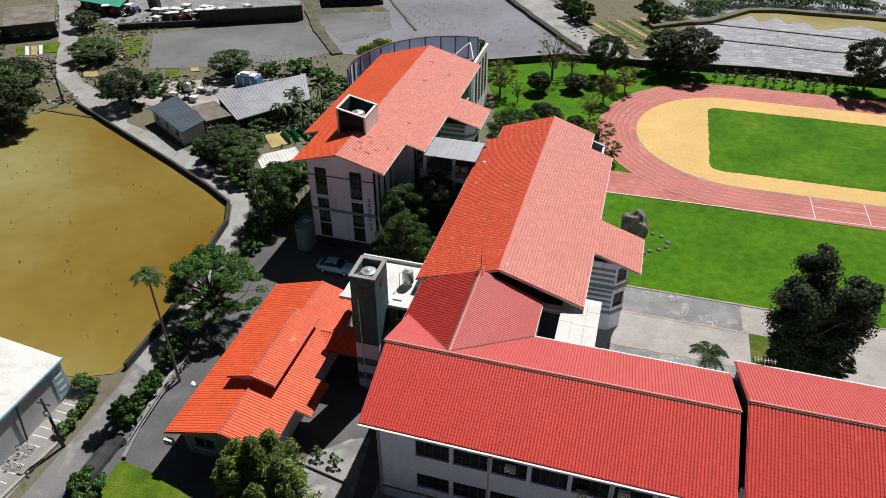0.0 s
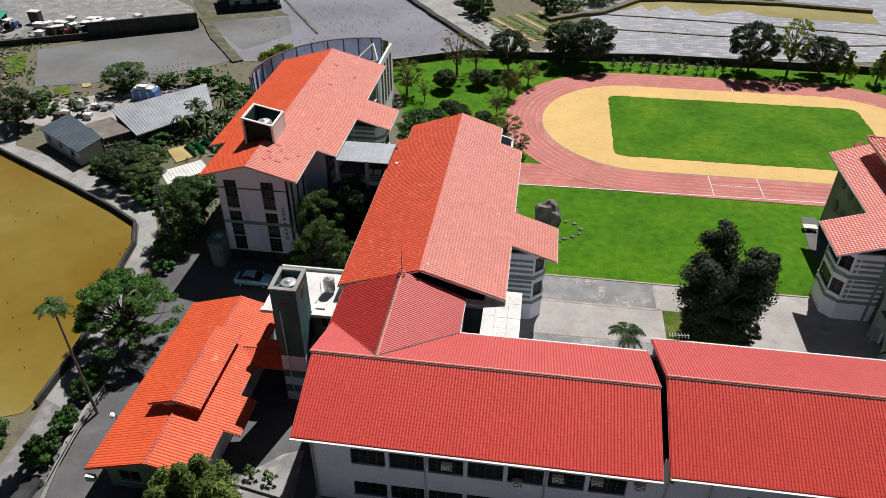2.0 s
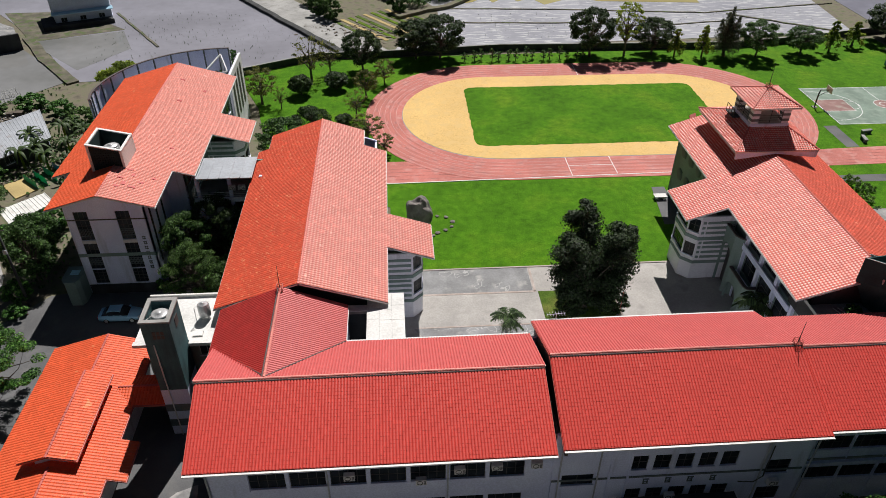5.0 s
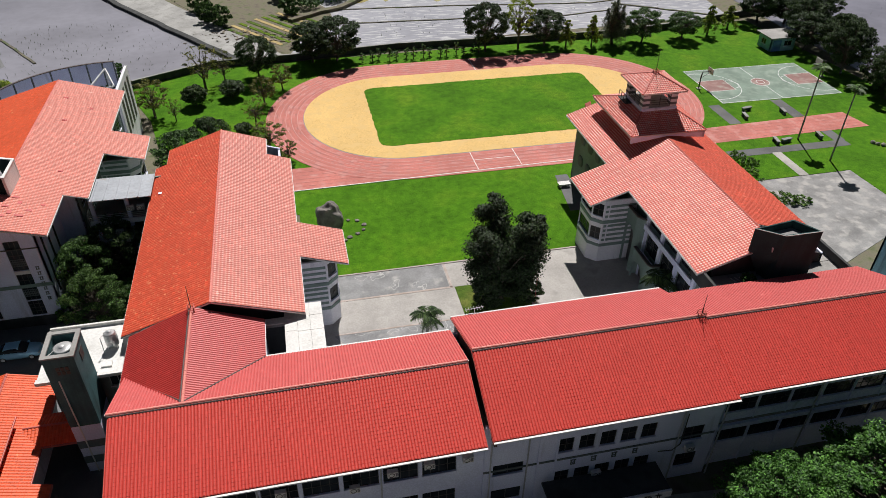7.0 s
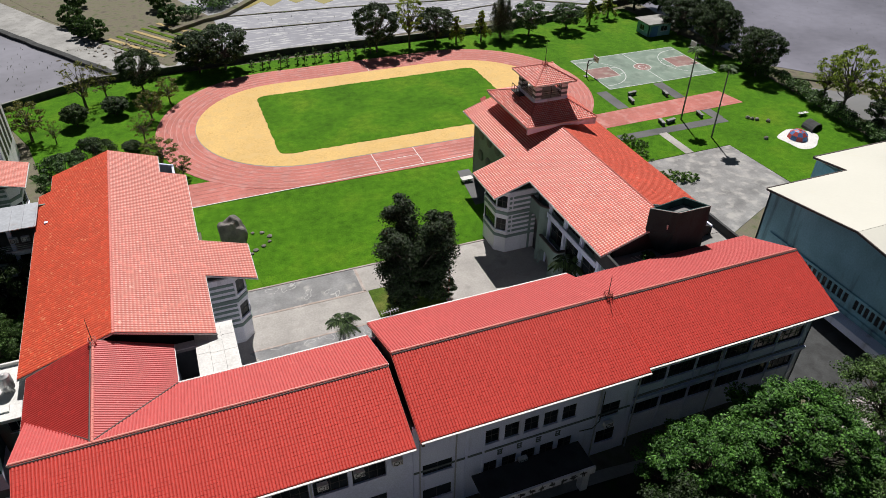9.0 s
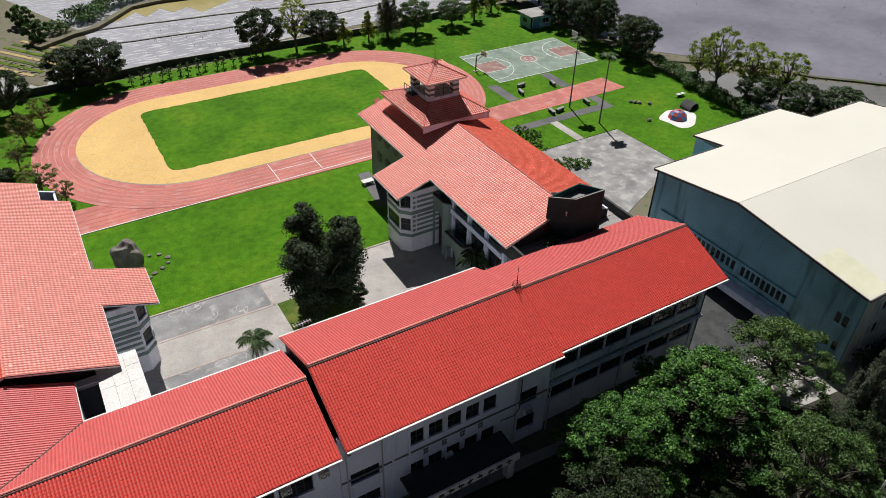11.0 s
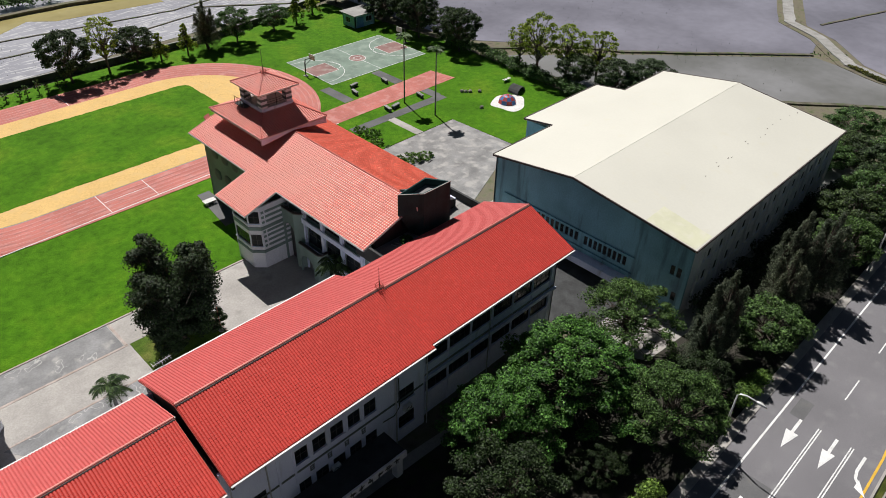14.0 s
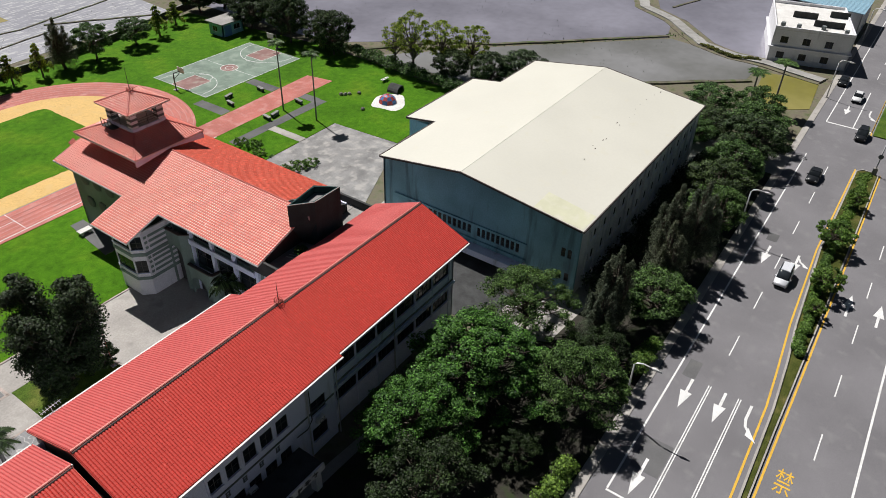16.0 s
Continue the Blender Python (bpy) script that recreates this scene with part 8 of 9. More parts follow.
def hoop(x, y, s):
    th = thing("basketball_hoop", "dark cantilever basketball post with a white backboard", "basketball hoop", (x, y, 0), "basketball hoops")
    part("post", Geo().tube([(x, y, 0), (x, y, 2.6), (x + s * 0.15, y, 3.4)], [0.13, 0.12, 0.1], 8), FRAME_DARK, th, "dark steel post", True)
    part("arm", Geo().tube([(x + s * 0.1, y, 3.35), (x + s * 1.7, y, 3.3)], [0.09, 0.07], 8), FRAME_DARK, th, "dark steel arm", True)
    part("stay", Geo().tube([(x, y, 2.2), (x + s * 1.6, y, 3.1)], [0.05, 0.05], 6), FRAME_DARK, th)
    part("backboard", Geo().box(x + s * 1.75 - 0.04, x + s * 1.75 + 0.04, y - 0.9, y + 0.9, 2.9, 3.95), WHITE_TRIM, th, "white backboard")
    part("ring", Geo().tube([(x + s * 2.1 + 0.22 * math.cos(a), y + 0.22 * math.sin(a), 3.05) for a in (2 * math.pi * k / 14 for k in range(15))], [0.02] * 15, 5, False), PAINT_RED, th, "orange ring")
    part("base", Geo().box(x - 0.4, x + 0.4, y - 0.4, y + 0.4, 0, 0.2), CONCRETE, th)


hoop(75.3, 112.8, 1)
hoop(102.3, 113.4, -1)

# benches
bench_dark = surface("bench_stone", (0.10, 0.11, 0.105), 0.8, 0.25)
for x, y, a in ((84.8, 100.2, 80), (78.9, 102.3, 10), (77.0, 99.7, 80), (85.2, 90.6, 80), (76.9, 90.2, 80), (78.7, 88.9 + 1.2, 10)):
    th = thing("bench", "dark stone slab bench on the lawn", "bench", group="benches on the lawn")
    part("seat", Geo().box(-0.95, 0.95, -0.3, 0.3, 0.5, 0.66), CONCRETE_GREY, th, "grey slab seat")
    part("leg", Geo().box(-0.8, -0.5, -0.28, 0.28, 0, 0.5), bench_dark, th)
    part("leg", Geo().box(0.5, 0.8, -0.28, 0.28, 0, 0.5), bench_dark, th)
    part("back_panel", Geo().box(-0.5, 0.5, -0.06, 0.06, 0.05, 0.5), bench_dark, th)
    th.matrix_basis = Matrix.Translation((x, y, 0.09)) @ Matrix.Rotation(radians(a), 4, "Z")

# playground
flat("play_sand", [(95.6 + (3.5 + 0.6 * math.sin(3 * a + 1)) * math.cos(a), 77.6 + (3.3 + 0.5 * math.sin(2 * a)) * math.sin(a)) for a in (2 * math.pi * k / 26 for k in range(26))], 0.1, CONCRETE_WHITE, "round white sand pad of the playground", "sand pad")
dome = thing("climbing_dome", "red and blue panelled climbing dome on white sand", "playground dome", (95.6, 78.0, 0.1))
DOME_RED, DOME_BLUE = surface("dome_red", (0.55, 0.08, 0.07), 0.45, 0.15), surface("dome_blue", (0.10, 0.22, 0.50), 0.45, 0.15)
for k in range(10):
    for j in range(3):
        p = []
        for a, b in ((k, j), (k + 1, j), (k + 1, j + 1), (k, j + 1)):
            t, e = 2 * math.pi * (a + 0.02) / 10, math.pi / 2 * b / 3.15
            p.append((95.6 + 1.7 * math.cos(e) * math.cos(t), 78.0 + 1.7 * math.cos(e) * math.sin(t), 0.1 + 1.5 * math.sin(e)))
        q = [(95.6 + (x - 95.6) * 0.95, 78 + (y - 78) * 0.95, 0.1 + (z - 0.1) * 0.95) for x, y, z in p]
        part("dome_panel", Geo().hexa(q + p), (DOME_RED, DOME_BLUE)[(k + j) % 2], dome, ("red panel", "blue panel")[(k + j) % 2])
part("dome_cap", Geo().tube([(95.6, 78, 1.55), (95.6, 78, 1.66)], [0.35, 0.2], 12), DOME_RED, dome, "red cap")
tunnel = thing("play_tunnel", "low dark half-round playground tunnel", "play tunnel", (100.8, 79.8, 0.1))
g = Geo()
for k in range(9):
    a = math.pi * k / 8
    for r in (1.3, 1.12):
        for y in (79.0, 81.4):
            g.v.append((100.8 + r * math.cos(a) * 1.25, y + 0.4 * math.cos(a), 0.1 + r * 0.8 * math.sin(a)))
g.k = len(g.v)
g.f = [f for k in range(8) for f in ((4 * k, 4 * k + 4, 4 * k + 5, 4 * k + 1), (4 * k + 2, 4 * k + 3, 4 * k + 7, 4 * k + 6), (4 * k, 4 * k + 2, 4 * k + 6, 4 * k + 4), (4 * k + 1, 4 * k + 5, 4 * k + 7, 4 * k + 3))]
part("shell", g, CONCRETE_DARK, tunnel, "dark concrete shell")
rocker = thing("play_seesaw", "small white and green playground rocker", "playground toy", (102.9, 84.5, 0.1))
part("board", Geo().box(101.9, 103.9, 84.2, 84.8, 0.5, 0.62), WHITE_TRIM, rocker, "white board")
part("pivot", Geo().tube([(102.9, 84.0, 0.35), (102.9, 85.0, 0.35)], [0.3, 0.3], 12), LEAF_BRIGHT, rocker, "green drum")
part("handle", Geo().tube([(102.2, 84.5, 0.6), (102.2, 84.5, 1.0)], [0.04, 0.04], 6).tube([(103.6, 84.5, 0.6), (103.6, 84.5, 1.0)], [0.04, 0.04], 6), PAINT_RED, rocker, "red handle")


def boulder(name, label, x, y, r, h, seed, cuts=3):
    rng = np.random.default_rng(seed)
    bm = bmesh.new()
    bmesh.ops.create_icosphere(bm, subdivisions=cuts, radius=1)
    for v in bm.verts:
        d = 1 + 0.2 * noise.noise(v.co * 1.1 + Vector((seed, 0, 0))) + 0.09 * noise.noise(v.co * 2.6 + Vector((0, seed, 0)))
        v.co = Vector((v.co.x * r * d, v.co.y * r * d * 0.9, max(-0.05, (v.co.z * 0.62 + 0.42) * h * d)))
    me = bpy.data.meshes.new(name)
    bm.to_mesh(me)
    bm.free()
    me.materials.append(STONE)
    ob = new(name, me)
    ob.location = (x, y, 0.06)
    return tagged(ob, label, "boulder" if r > 1 else "stone")


boulder("boulder", "tall dark weathered boulder standing on the lawn", 2.9, 79.8, 1.75, 3.9, 3, 4)
for i, (x, y) in enumerate(((5.4, 81.2), (6.6, 80.9), (7.4, 79.8), (7.2, 78.6), (6.3, 77.8), (5.2, 77.2), (4.6, 76.6))):
    tagged(boulder("edging_stone", "small grey edging stone on the lawn", x, y, 0.26 + 0.06 * (i % 3), 0.22, 20 + i, 2), group="edging stones")
for i, (x, y) in enumerate(((92.7, 86.9), (93.2, 86.3), (93.8, 85.8), (95.2, 84.6), (90.2, 79.5))):
    tagged(boulder("garden_stone", "dark garden stone on the playground lawn", x, y, 0.4, 0.5, 40 + i, 2), group="garden stones")

# hut by the court
hut = thing("hut", "small flat-roofed hut with a blue door and pale walls", "hut", (103, 130, 0))
for a, b, hs in (((99.8, 127.6), (105.6, 127.6), [(3.2, 5.0, 1.1, 2.2)]), ((105.6, 127.6), (105.6, 132.0), []), ((105.6, 132.0), (99.8, 132.0), []), ((99.8, 132.0), (99.8, 127.6), [(1, 2.6, 1, 2.1)])):
    w = Wall(a, b)
    # wall colour lowered to carry the shade of nearby trees
    part("wall", w.solid(Geo(), 0, 2.9, hs), HALL_WALL, hut, "blue-grey wall darkened for tree shade")
    for h in hs:
        w.window(hut, *h)
part("roof_slab", Geo().box(99.2, 106.4, 127.0, 132.6, 2.9, 3.1), CONCRETE, hut, "grey flat roof")
part("door", Geo().box(100.3, 102.2, 127.5, 127.59, 0, 2.4), DOME_BLUE, hut, "blue double door")

# saplings, small shrubs and roof plants
sap = make_tree("sapling", "thin staked sapling on the lawn edge", 61, 2.4, 1.7, 0.7, 12, 26, 0.18, LEAF_GREEN, "sparse", group="saplings")
for i in range(15):
    put(sap, 14.5 + 1.75 * i + (0.4 if i % 2 else 0), 137.6 + 0.35 * (i % 3), 0.8 + 0.12 * (i % 4), 1.0, 53 * i)
for x, y in ((-22.2, 36.0), (-20.4, 35.7)):
    put(sap, x, y, 0.55, 0.9, 20, "small round potted shrub on grey paving", 0.1)
lay_away(sap)
fern = make_tree("bush", "loose bright green bush", 29, 2, 3, 0.15, 26, 130, 0.2, LEAF_BRIGHT)
dim = make_tree("bush", "dense dark green bush", 33, 2, 3, 0.15, 26, 130, 0.2, LEAF_GREEN)
for i, (x, y, z, h, w) in enumerate(((-27.6, 118.3, 7.4, 0.8, 0.8), (-28.6, 115.5, 6.6, 0.9, 0.9), (-27.4, 120.1, 8.4, 0.7, 0.5), (42.8, 47.8, 9.4, 0.55, 0.5))):
    put(fern, x, y, h, w, 40 * i, "bright green plant growing on a roof edge", z)
roof_bed = thing("roof_planter", "concrete roof planter beside the curved wall", "planter", (-28, 117, 0))
part("planter_box", Geo().box(-29.6, -26.65, 113.5, 120.8, 0, 7.3), WALL_GREEN, roof_bed)
for i, (x, y, h, w) in enumerate(((-41.7, 44.6, 1.3, 0.8), (-41.9, 43.0, 1.1, 0.8), (-41.6, 39.7, 0.9, 0.7), (-41.6, 38.6, 0.8, 0.7), (-41.5, 36.0, 1.2, 0.9), (-41.7, 34.9, 1.1, 0.9), (-39.7, 27.4, 1.1, 1.0), (-38.9, 25.6, 1.0, 0.9), (-44.2, 66.4, 1.3, 1.1), (-43.5, 63.6, 0.7, 0.8), (61.0, 57.0, 1.0, 1.0), (-24.5, 62.0, 1.2, 1.2), (-27.0, 67.5, 1.2, 1.1), (-22.5, 66.5, 1.2, 1.2), (-28.3, 68.7, 0.8, 0.5), (-20.5, 69.5, 1.4, 1.2), (-24.5, 75.0, 1.3, 1.3), (-20, 76, 1.3, 1.3), (-46.5, 79, 1.4, 1.4), (-48.5, 77.2, 1.1, 1.3), (-52.5, 78.5, 1.2, 1.5), (-45.5, 82, 1.3, 1.4), (-61, 84.4, 1.1, 1.4), (-64, 86.2, 0.9, 1.2), (-45, 92, 1.4, 1.6), (-46, 98, 1.4, 1.7), (-59.5, 95.0, 0.9, 1.3), (-47, 108, 1.5, 1.8), (-52, 112.5, 1.5, 1.8), (-57, 116.5, 1.3, 1.6), (-63, 119.5, 1.3, 1.7), (-68.5, 117.5, 1.1, 1.4), (-80, 106, 0.8, 1.1), (-84, 103, 0.9, 1.3), (-92.8, 100.9, 1.0, 1.2), (-87.6, 107.4, 0.9, 1.2), (-129, 110, 1.2, 1.8), (-133, 118, 1.0, 1.6), (-110, 100.2, 0.9, 1.2))):
    put((fern, dim)[(i * 5 + i // 3) % 2], x, y, h, w, 67 * i)
bam = make_tree("bamboo_clump", "feathery yellow-green bamboo clump", 71, 7, 6.5, 0.8, 40, 170, 0.24, LEAF_YELLOW, "round", long=3.0)
put(bam, -46.5, 119.5, 1.15, 1.25, 0)
put(bam, -47.5, 122.5, 0.9, 0.8, 90)
lay_away(bam)
weed = make_tree("bush", "sprawling yellow-green weeds on grey concrete", 35, 1.2, 3.6, 0.1, 22, 26, 0.2, LEAF_HEDGE, long=2.2)
for i, (x, y, h, w) in enumerate(((67.6, 73.6, 0.8, 0.9), (69.8, 72.9, 0.6, 0.8), (66.2, 75.0, 0.5, 0.6), (67.6, 86.6, 0.9, 0.7), (68.3, 84.2, 0.9, 0.8), (66.9, 81.8, 0.7, 0.7), (43.2, 47.9, 0.5, 0.3))):
    put(weed, x, y, h, w, 50 * i, "", 9.4 if x < 50 else 0.06)
lay_away(weed)
for i, (x, y) in enumerate(((-16.5, 168.2), (-13.9, 165.4), (-19, 177), (2, 170), (-18, 190), (0, 182))):
    put(dim, x, y, 2.2, 1.7, 90 * i, "dark leafy garden tree among vegetable plots")
lay_away(fern)
lay_away(dim)
make_hedge("hedge", "rank green scrub on the bank beyond the paddies", [(5.4, 172.1), (9.6, 176.3), (19.3, 188.7), (28.9, 191.4), (46.5, 191.5), (57.3, 191.5)], 6.0, 3.2, LEAF_GREEN, 61, 0.4, 40)
make_hedge("hedge", "dark clipped hedge beside the parking stalls", [(-49.0, 37.4), (-46.6, 37.2)], 1.9, 1.9, LEAF_GREEN, 57)
make_hedge("hedge", "low dark hedge beside the lane", [(-46.4, 36.6), (-46.3, 31.6)], 1.1, 1.1, LEAF_GREEN, 58)

# ---- left: sheds, houses and farm things ----
shed = thing("warehouse", "grey metal warehouse with a bright white sheet roof", "warehouse", (-58, 26, 0))
part("wall", Geo().box(-69, -49.2, 5.0, 36.9, 0, 4.4), FRAME_PALE, shed, "pale grey sheet wall")
part("roof_sheet", Geo().add([(-69.2, 4.8, 5.3), (-59, 4.8, 6.0), (-49.0, 4.8, 4.5), (-69.2, 37.1, 5.3), (-59, 37.1, 6.0), (-49.0, 37.1, 4.5), (-69.2, 4.8, 4.4), (-49.0, 4.8, 4.38), (-69.2, 37.1, 4.4), (-49.0, 37.1, 4.38)], [(0, 1, 4, 3), (1, 2, 5, 4), (0, 6, 7, 2, 1), (3, 4, 5, 9, 8), (2, 7, 9, 5), (0, 3, 8, 6)]), CONCRETE_WHITE, shed, "white sheet metal roof")
part("gutter", Geo().box(-49.05, -48.85, 4.8, 37.2, 4.3, 4.5), SKY_BLUE, shed, "pale blue gutter")
part("down_pipe", Geo().tube([(-48.95, 31.0, 4.4), (-49.05, 30.6, 0)], [0.09, 0.09], 8), BARK, shed, "brown drain pipe")
part("sign_panel", Geo().box(-49.18, -49.1, 35.3, 36.8, 0.4, 4.2), SKY_BLUE, shed, "pale blue sign panel")
for z in (1.2, 2.0, 2.8, 3.5):
    part("sign_bar", Geo().box(-49.1, -49.07, 35.6, 36.5, z, z + 0.3), WHITE_TRIM, shed, "white sign bar")
flat("parking", [(-49.2, 18), (-49.2, 37.4), (-46.6, 37.0), (-46.2, 31), (-46.0, 18)], 0.05, CONCRETE, "grey concrete parking strip", "parking")
for i in range(13):
    marking("stall_line_%d" % (i + 1), Geo().strip([(-49.0, 35.3 - 1.02 * i), (-47.3, 35.3 - 1.02 * i)], 0.1, 0.05, 0.058), PAINT_WHITE, "white parking stall line")
setting("parking_kerb", Geo().strip([(-46.0, 31), (-46.4, 26), (-47.2, 18)], 0.3, 0, 0.3), CONCRETE_LIGHT, "pale concrete kerb", "kerb")


def bicycle(x, y, a):
    th = thing("bicycle", "old bicycle parked on a stall line", "bicycle", group="parked bicycles")
    for wx in (-0.52, 0.52):
        wheel = part("wheel", Geo().tube([(wx + 0.33 * math.cos(t), 0, 0.34 + 0.33 * math.sin(t)) for t in (2 * math.pi * k / 16 for k in range(17))], [0.025] * 17, 5, False), RUBBER, th, "black tyre")
        part("spokes", Geo().tube([(wx - 0.3, 0, 0.34), (wx + 0.3, 0, 0.34)], [0.008] * 2, 4).tube([(wx, 0, 0.04), (wx, 0, 0.64)], [0.008] * 2, 4), STEEL, wheel)
    part("frame", Geo().tube([(-0.52, 0, 0.34), (-0.15, 0, 0.8), (0.38, 0, 0.85), (0, 0, 0.36), (-0.15, 0, 0.8)], [0.022] * 5, 6).tube([(0.52, 0, 0.34), (0.38, 0, 0.95)], [0.022] * 2, 6), STEEL, th)
    part("handlebar", Geo().tube([(0.36, -0.25, 0.98), (0.38, 0, 0.96), (0.36, 0.25, 0.98)], [0.018] * 3, 6), FRAME_DARK, th)
    part("saddle", Geo().box(-0.3, -0.05, -0.08, 0.08, 0.86, 0.92), RUBBER, th)
    th.matrix_basis = Matrix.Translation((x, y, 0.05)) @ Matrix.Rotation(radians(a), 4, "Z")


bicycle(-48.3, 29.6, 20)
bicycle(-48.1, 29.0, 30)
bicycle(-48.0, 27.7, 12)


def utility_pole(x, y, h, label, lean=0.0):
    th = thing("utility_pole", label, "utility pole", (x, y, 0))
    part("pole", Geo().tube([(x, y, 0), (x + lean, y, h)], [0.17, 0.11], 8), CONCRETE_DARK, th, "dark tapered pole", True)
    part("cross_arm", Geo().box(x + lean - 0.7, x + lean + 0.7, y - 0.05, y + 0.05, h - 0.7, h - 0.58), FRAME_DARK, th)
    part("box", Geo().box(x + lean * 0.7 - 0.2, x + lean * 0.7 + 0.2, y - 0.3, y - 0.1, h * 0.68, h * 0.68 + 0.5), FRAME_PALE, th, "grey meter box")
    return th


utility_pole(-45.3, 30.9, 6.4, "dark pole with grey boxes beside the lane")
utility_pole(-97.8, 94.8, 8.3, "dark wooden utility pole at the lane bend", 0.0)
utility_pole(-42.8, 65.4, 11.2, "tall slim dark utility pole beside the side yard")
culvert = thing("covered_culvert", "dark half-round concrete culvert beside the lane", "culvert", (-41.2, 30, 0))
g = Geo()
for i in range(9):
    y = 33.0 - 0.75 * i
    for k in range(7):
        a = math.pi * k / 6
        g.v.append((-41.0 + (0.85 + 0.05 * (i % 2)) * math.cos(a), y, (0.85 + 0.05 * (i % 2)) * math.sin(a)))
g.k = len(g.v)
g.f = [(7 * i + k, 7 * i + k + 1, 7 * i + 8 + k, 7 * i + 7 + k) for i in range(8) for k in range(6)] + [tuple(range(7))[::-1], tuple(range(56, 63))]
part("shell", g, CONCRETE_DARK, culvert, "ribbed dark shell")
rail = thing("guard_rail", "pale low guard rail beside the school yard", "guard rail", (-40, 38, 0))
for i in range(9):
    y = 32.8 + 1.35 * i
    part("post", Geo().box(-39.95 - 0.03 * i - 0.07, -39.95 - 0.03 * i + 0.07, y - 0.07, y + 0.07, 0, 0.9), CONCRETE, rail)
for z in (0.4, 0.78):
    part("beam", Geo().tube([(-39.4, 32.5, z), (-40.0, 38, z), (-40.3, 44, z)], [0.07] * 3, 6), CONCRETE, rail, "grey rail beam")
setting("yard_kerb", Geo().strip([(-39.0, 31.2), (-40.6, 38), (-41.0, 45)], 0.35, 0, 0.4), CONCRETE, "grey concrete kerb of the yard", "kerb")
satellite = thing("satellite_dish", "white satellite dish beside the annex roof", "satellite dish", (-35.6, 39.4, 0))
part("mast", Geo().tube([(-35.5, 38.6, 0), (-35.5, 38.6, 3.4)], [0.04, 0.04], 6), STEEL, satellite)
part("dish", Geo().tube([(-35.5, 38.5, 3.3), (-35.5, 38.4, 3.5), (-35.5, 38.25, 3.62)], [0.06, 0.2, 0.27], 16), WHITE_TRIM, satellite, "white bowl", True)


def slab_house(name, label, category, quad, z_eave, z_back, roof_mat, wall_mat, over=0.35, seams=0, windows=True):
    """A small house on a four-cornered plan: quad runs front-left, front-right, back-right, back-left."""
    c = Vector((sum(p[0] for p in quad) / 4, sum(p[1] for p in quad) / 4))
    th = thing(name, label, category, (*c, 0))
    q = [Vector(p) for p in quad]
    inn = [p + (c - p).normalized() * over * 1.4 for p in q]
    area = sum(a.x * b.y - b.x * a.y for a, b in zip(q, q[1:] + q[:1]))
    if area < 0:
        inn = [inn[1], inn[0], inn[3], inn[2]]
        q = [q[1], q[0], q[3], q[2]]
    for i in range(4):
        w = Wall(inn[i], inn[(i + 1) % 4], 0.2)
        hs = [(w.len * (k + 0.3) / 3, w.len * (k + 0.62) / 3, 1.0, 2.0) for k in range(3)] if windows and w.len > 5 else []
        part("wall", w.solid(Geo(), 0, min(z_eave, z_back) - 0.05, hs), wall_mat, th)
        for h in hs:
            w.window(th, *h)
    zs = (z_eave, z_eave, z_back, z_back)
    part("roof", Geo().hexa([(p.x, p.y, z - 0.16) for p, z in zip(q, zs)] + [(p.x, p.y, z) for p, z in zip(q, zs)]), roof_mat, th)
    if seams:
        g = Geo()
        for i in range(seams + 1):
            t = i / seams
            a, b = q[0].lerp(q[1], t), q[3].lerp(q[2], t)
            d = (q[1] - q[0]).normalized() * 0.09
            g.hexa([(a.x - d.x, a.y - d.y, z_eave - 0.01), (a.x + d.x, a.y + d.y, z_eave - 0.01), (b.x + d.x, b.y + d.y, z_back - 0.01), (b.x - d.x, b.y - d.y, z_back - 0.01), (a.x - d.x * 0.5, a.y - d.y * 0.5, z_eave + 0.07), (a.x + d.x * 0.5, a.y + d.y * 0.5, z_eave + 0.07), (b.x + d.x * 0.5, b.y + d.y * 0.5, z_back + 0.07), (b.x - d.x * 0.5, b.y - d.y * 0.5, z_back + 0.07)])
        tagged(part("roof_ribs", g, roof_mat, th), kind="stuff")
    return th


slab_house("farm_house", "low white farmhouse with a slate-blue sheet roof", "house", [(-77.8, 92.4), (-67.5, 85.9), (-65.9, 90.3), (-75.7, 97.5)], 2.6, 3.0, SLATE_BLUE, FRAME_PALE, seams=16)
BROWN_ROOF = surface("stained_flat_roof", (0.20, 0.175, 0.15), 0.9, 0.3, 0.5, 5, 0.3)
slab_house("farm_house", "low flat-roofed house with a stained concrete roof", "house", [(-71.4, 95.0), (-66.0, 90.6), (-62.9, 93.9), (-68.9, 98.0)], 2.6, 2.62, BROWN_ROOF, CONCRETE_DARK)
slab_house("farm_shed", "long farm shed with a ribbed grey metal roof", "shed", [(-61.5, 92.6), (-53.5, 103.4), (-57.9, 111.3), (-69.0, 98.8)], 2.5, 3.6, TIN, CONCRETE_DARK, seams=30)
slab_house("garden_shed", "small garden shed with a pale metal roof", "shed", [(-49.9, 79.2), (-46.2, 84.4), (-48.2, 86.4), (-52.5, 82.2)], 2.3, 2.6, CONCRETE_WHITE, FRAME_PALE, seams=12, windows=False)
slab_house("farm_building", "dark roofed farm building beside the lane", "farm building", [(-130.7, 117.8), (-122.5, 123.8), (-131.5, 134.0), (-139.8, 128.0)], 3.5, 3.6, BROWN_ROOF, CONCRETE_DARK)
slab_house("farm_building", "low green-roofed store beside the machine yard", "farm building", [(-131, 141), (-118, 139), (-120, 146), (-134, 149)], 2.4, 2.8, surface("green_sheet", (0.05, 0.30, 0.22), 0.6, 0.2), CONCRETE_DARK, seams=12)
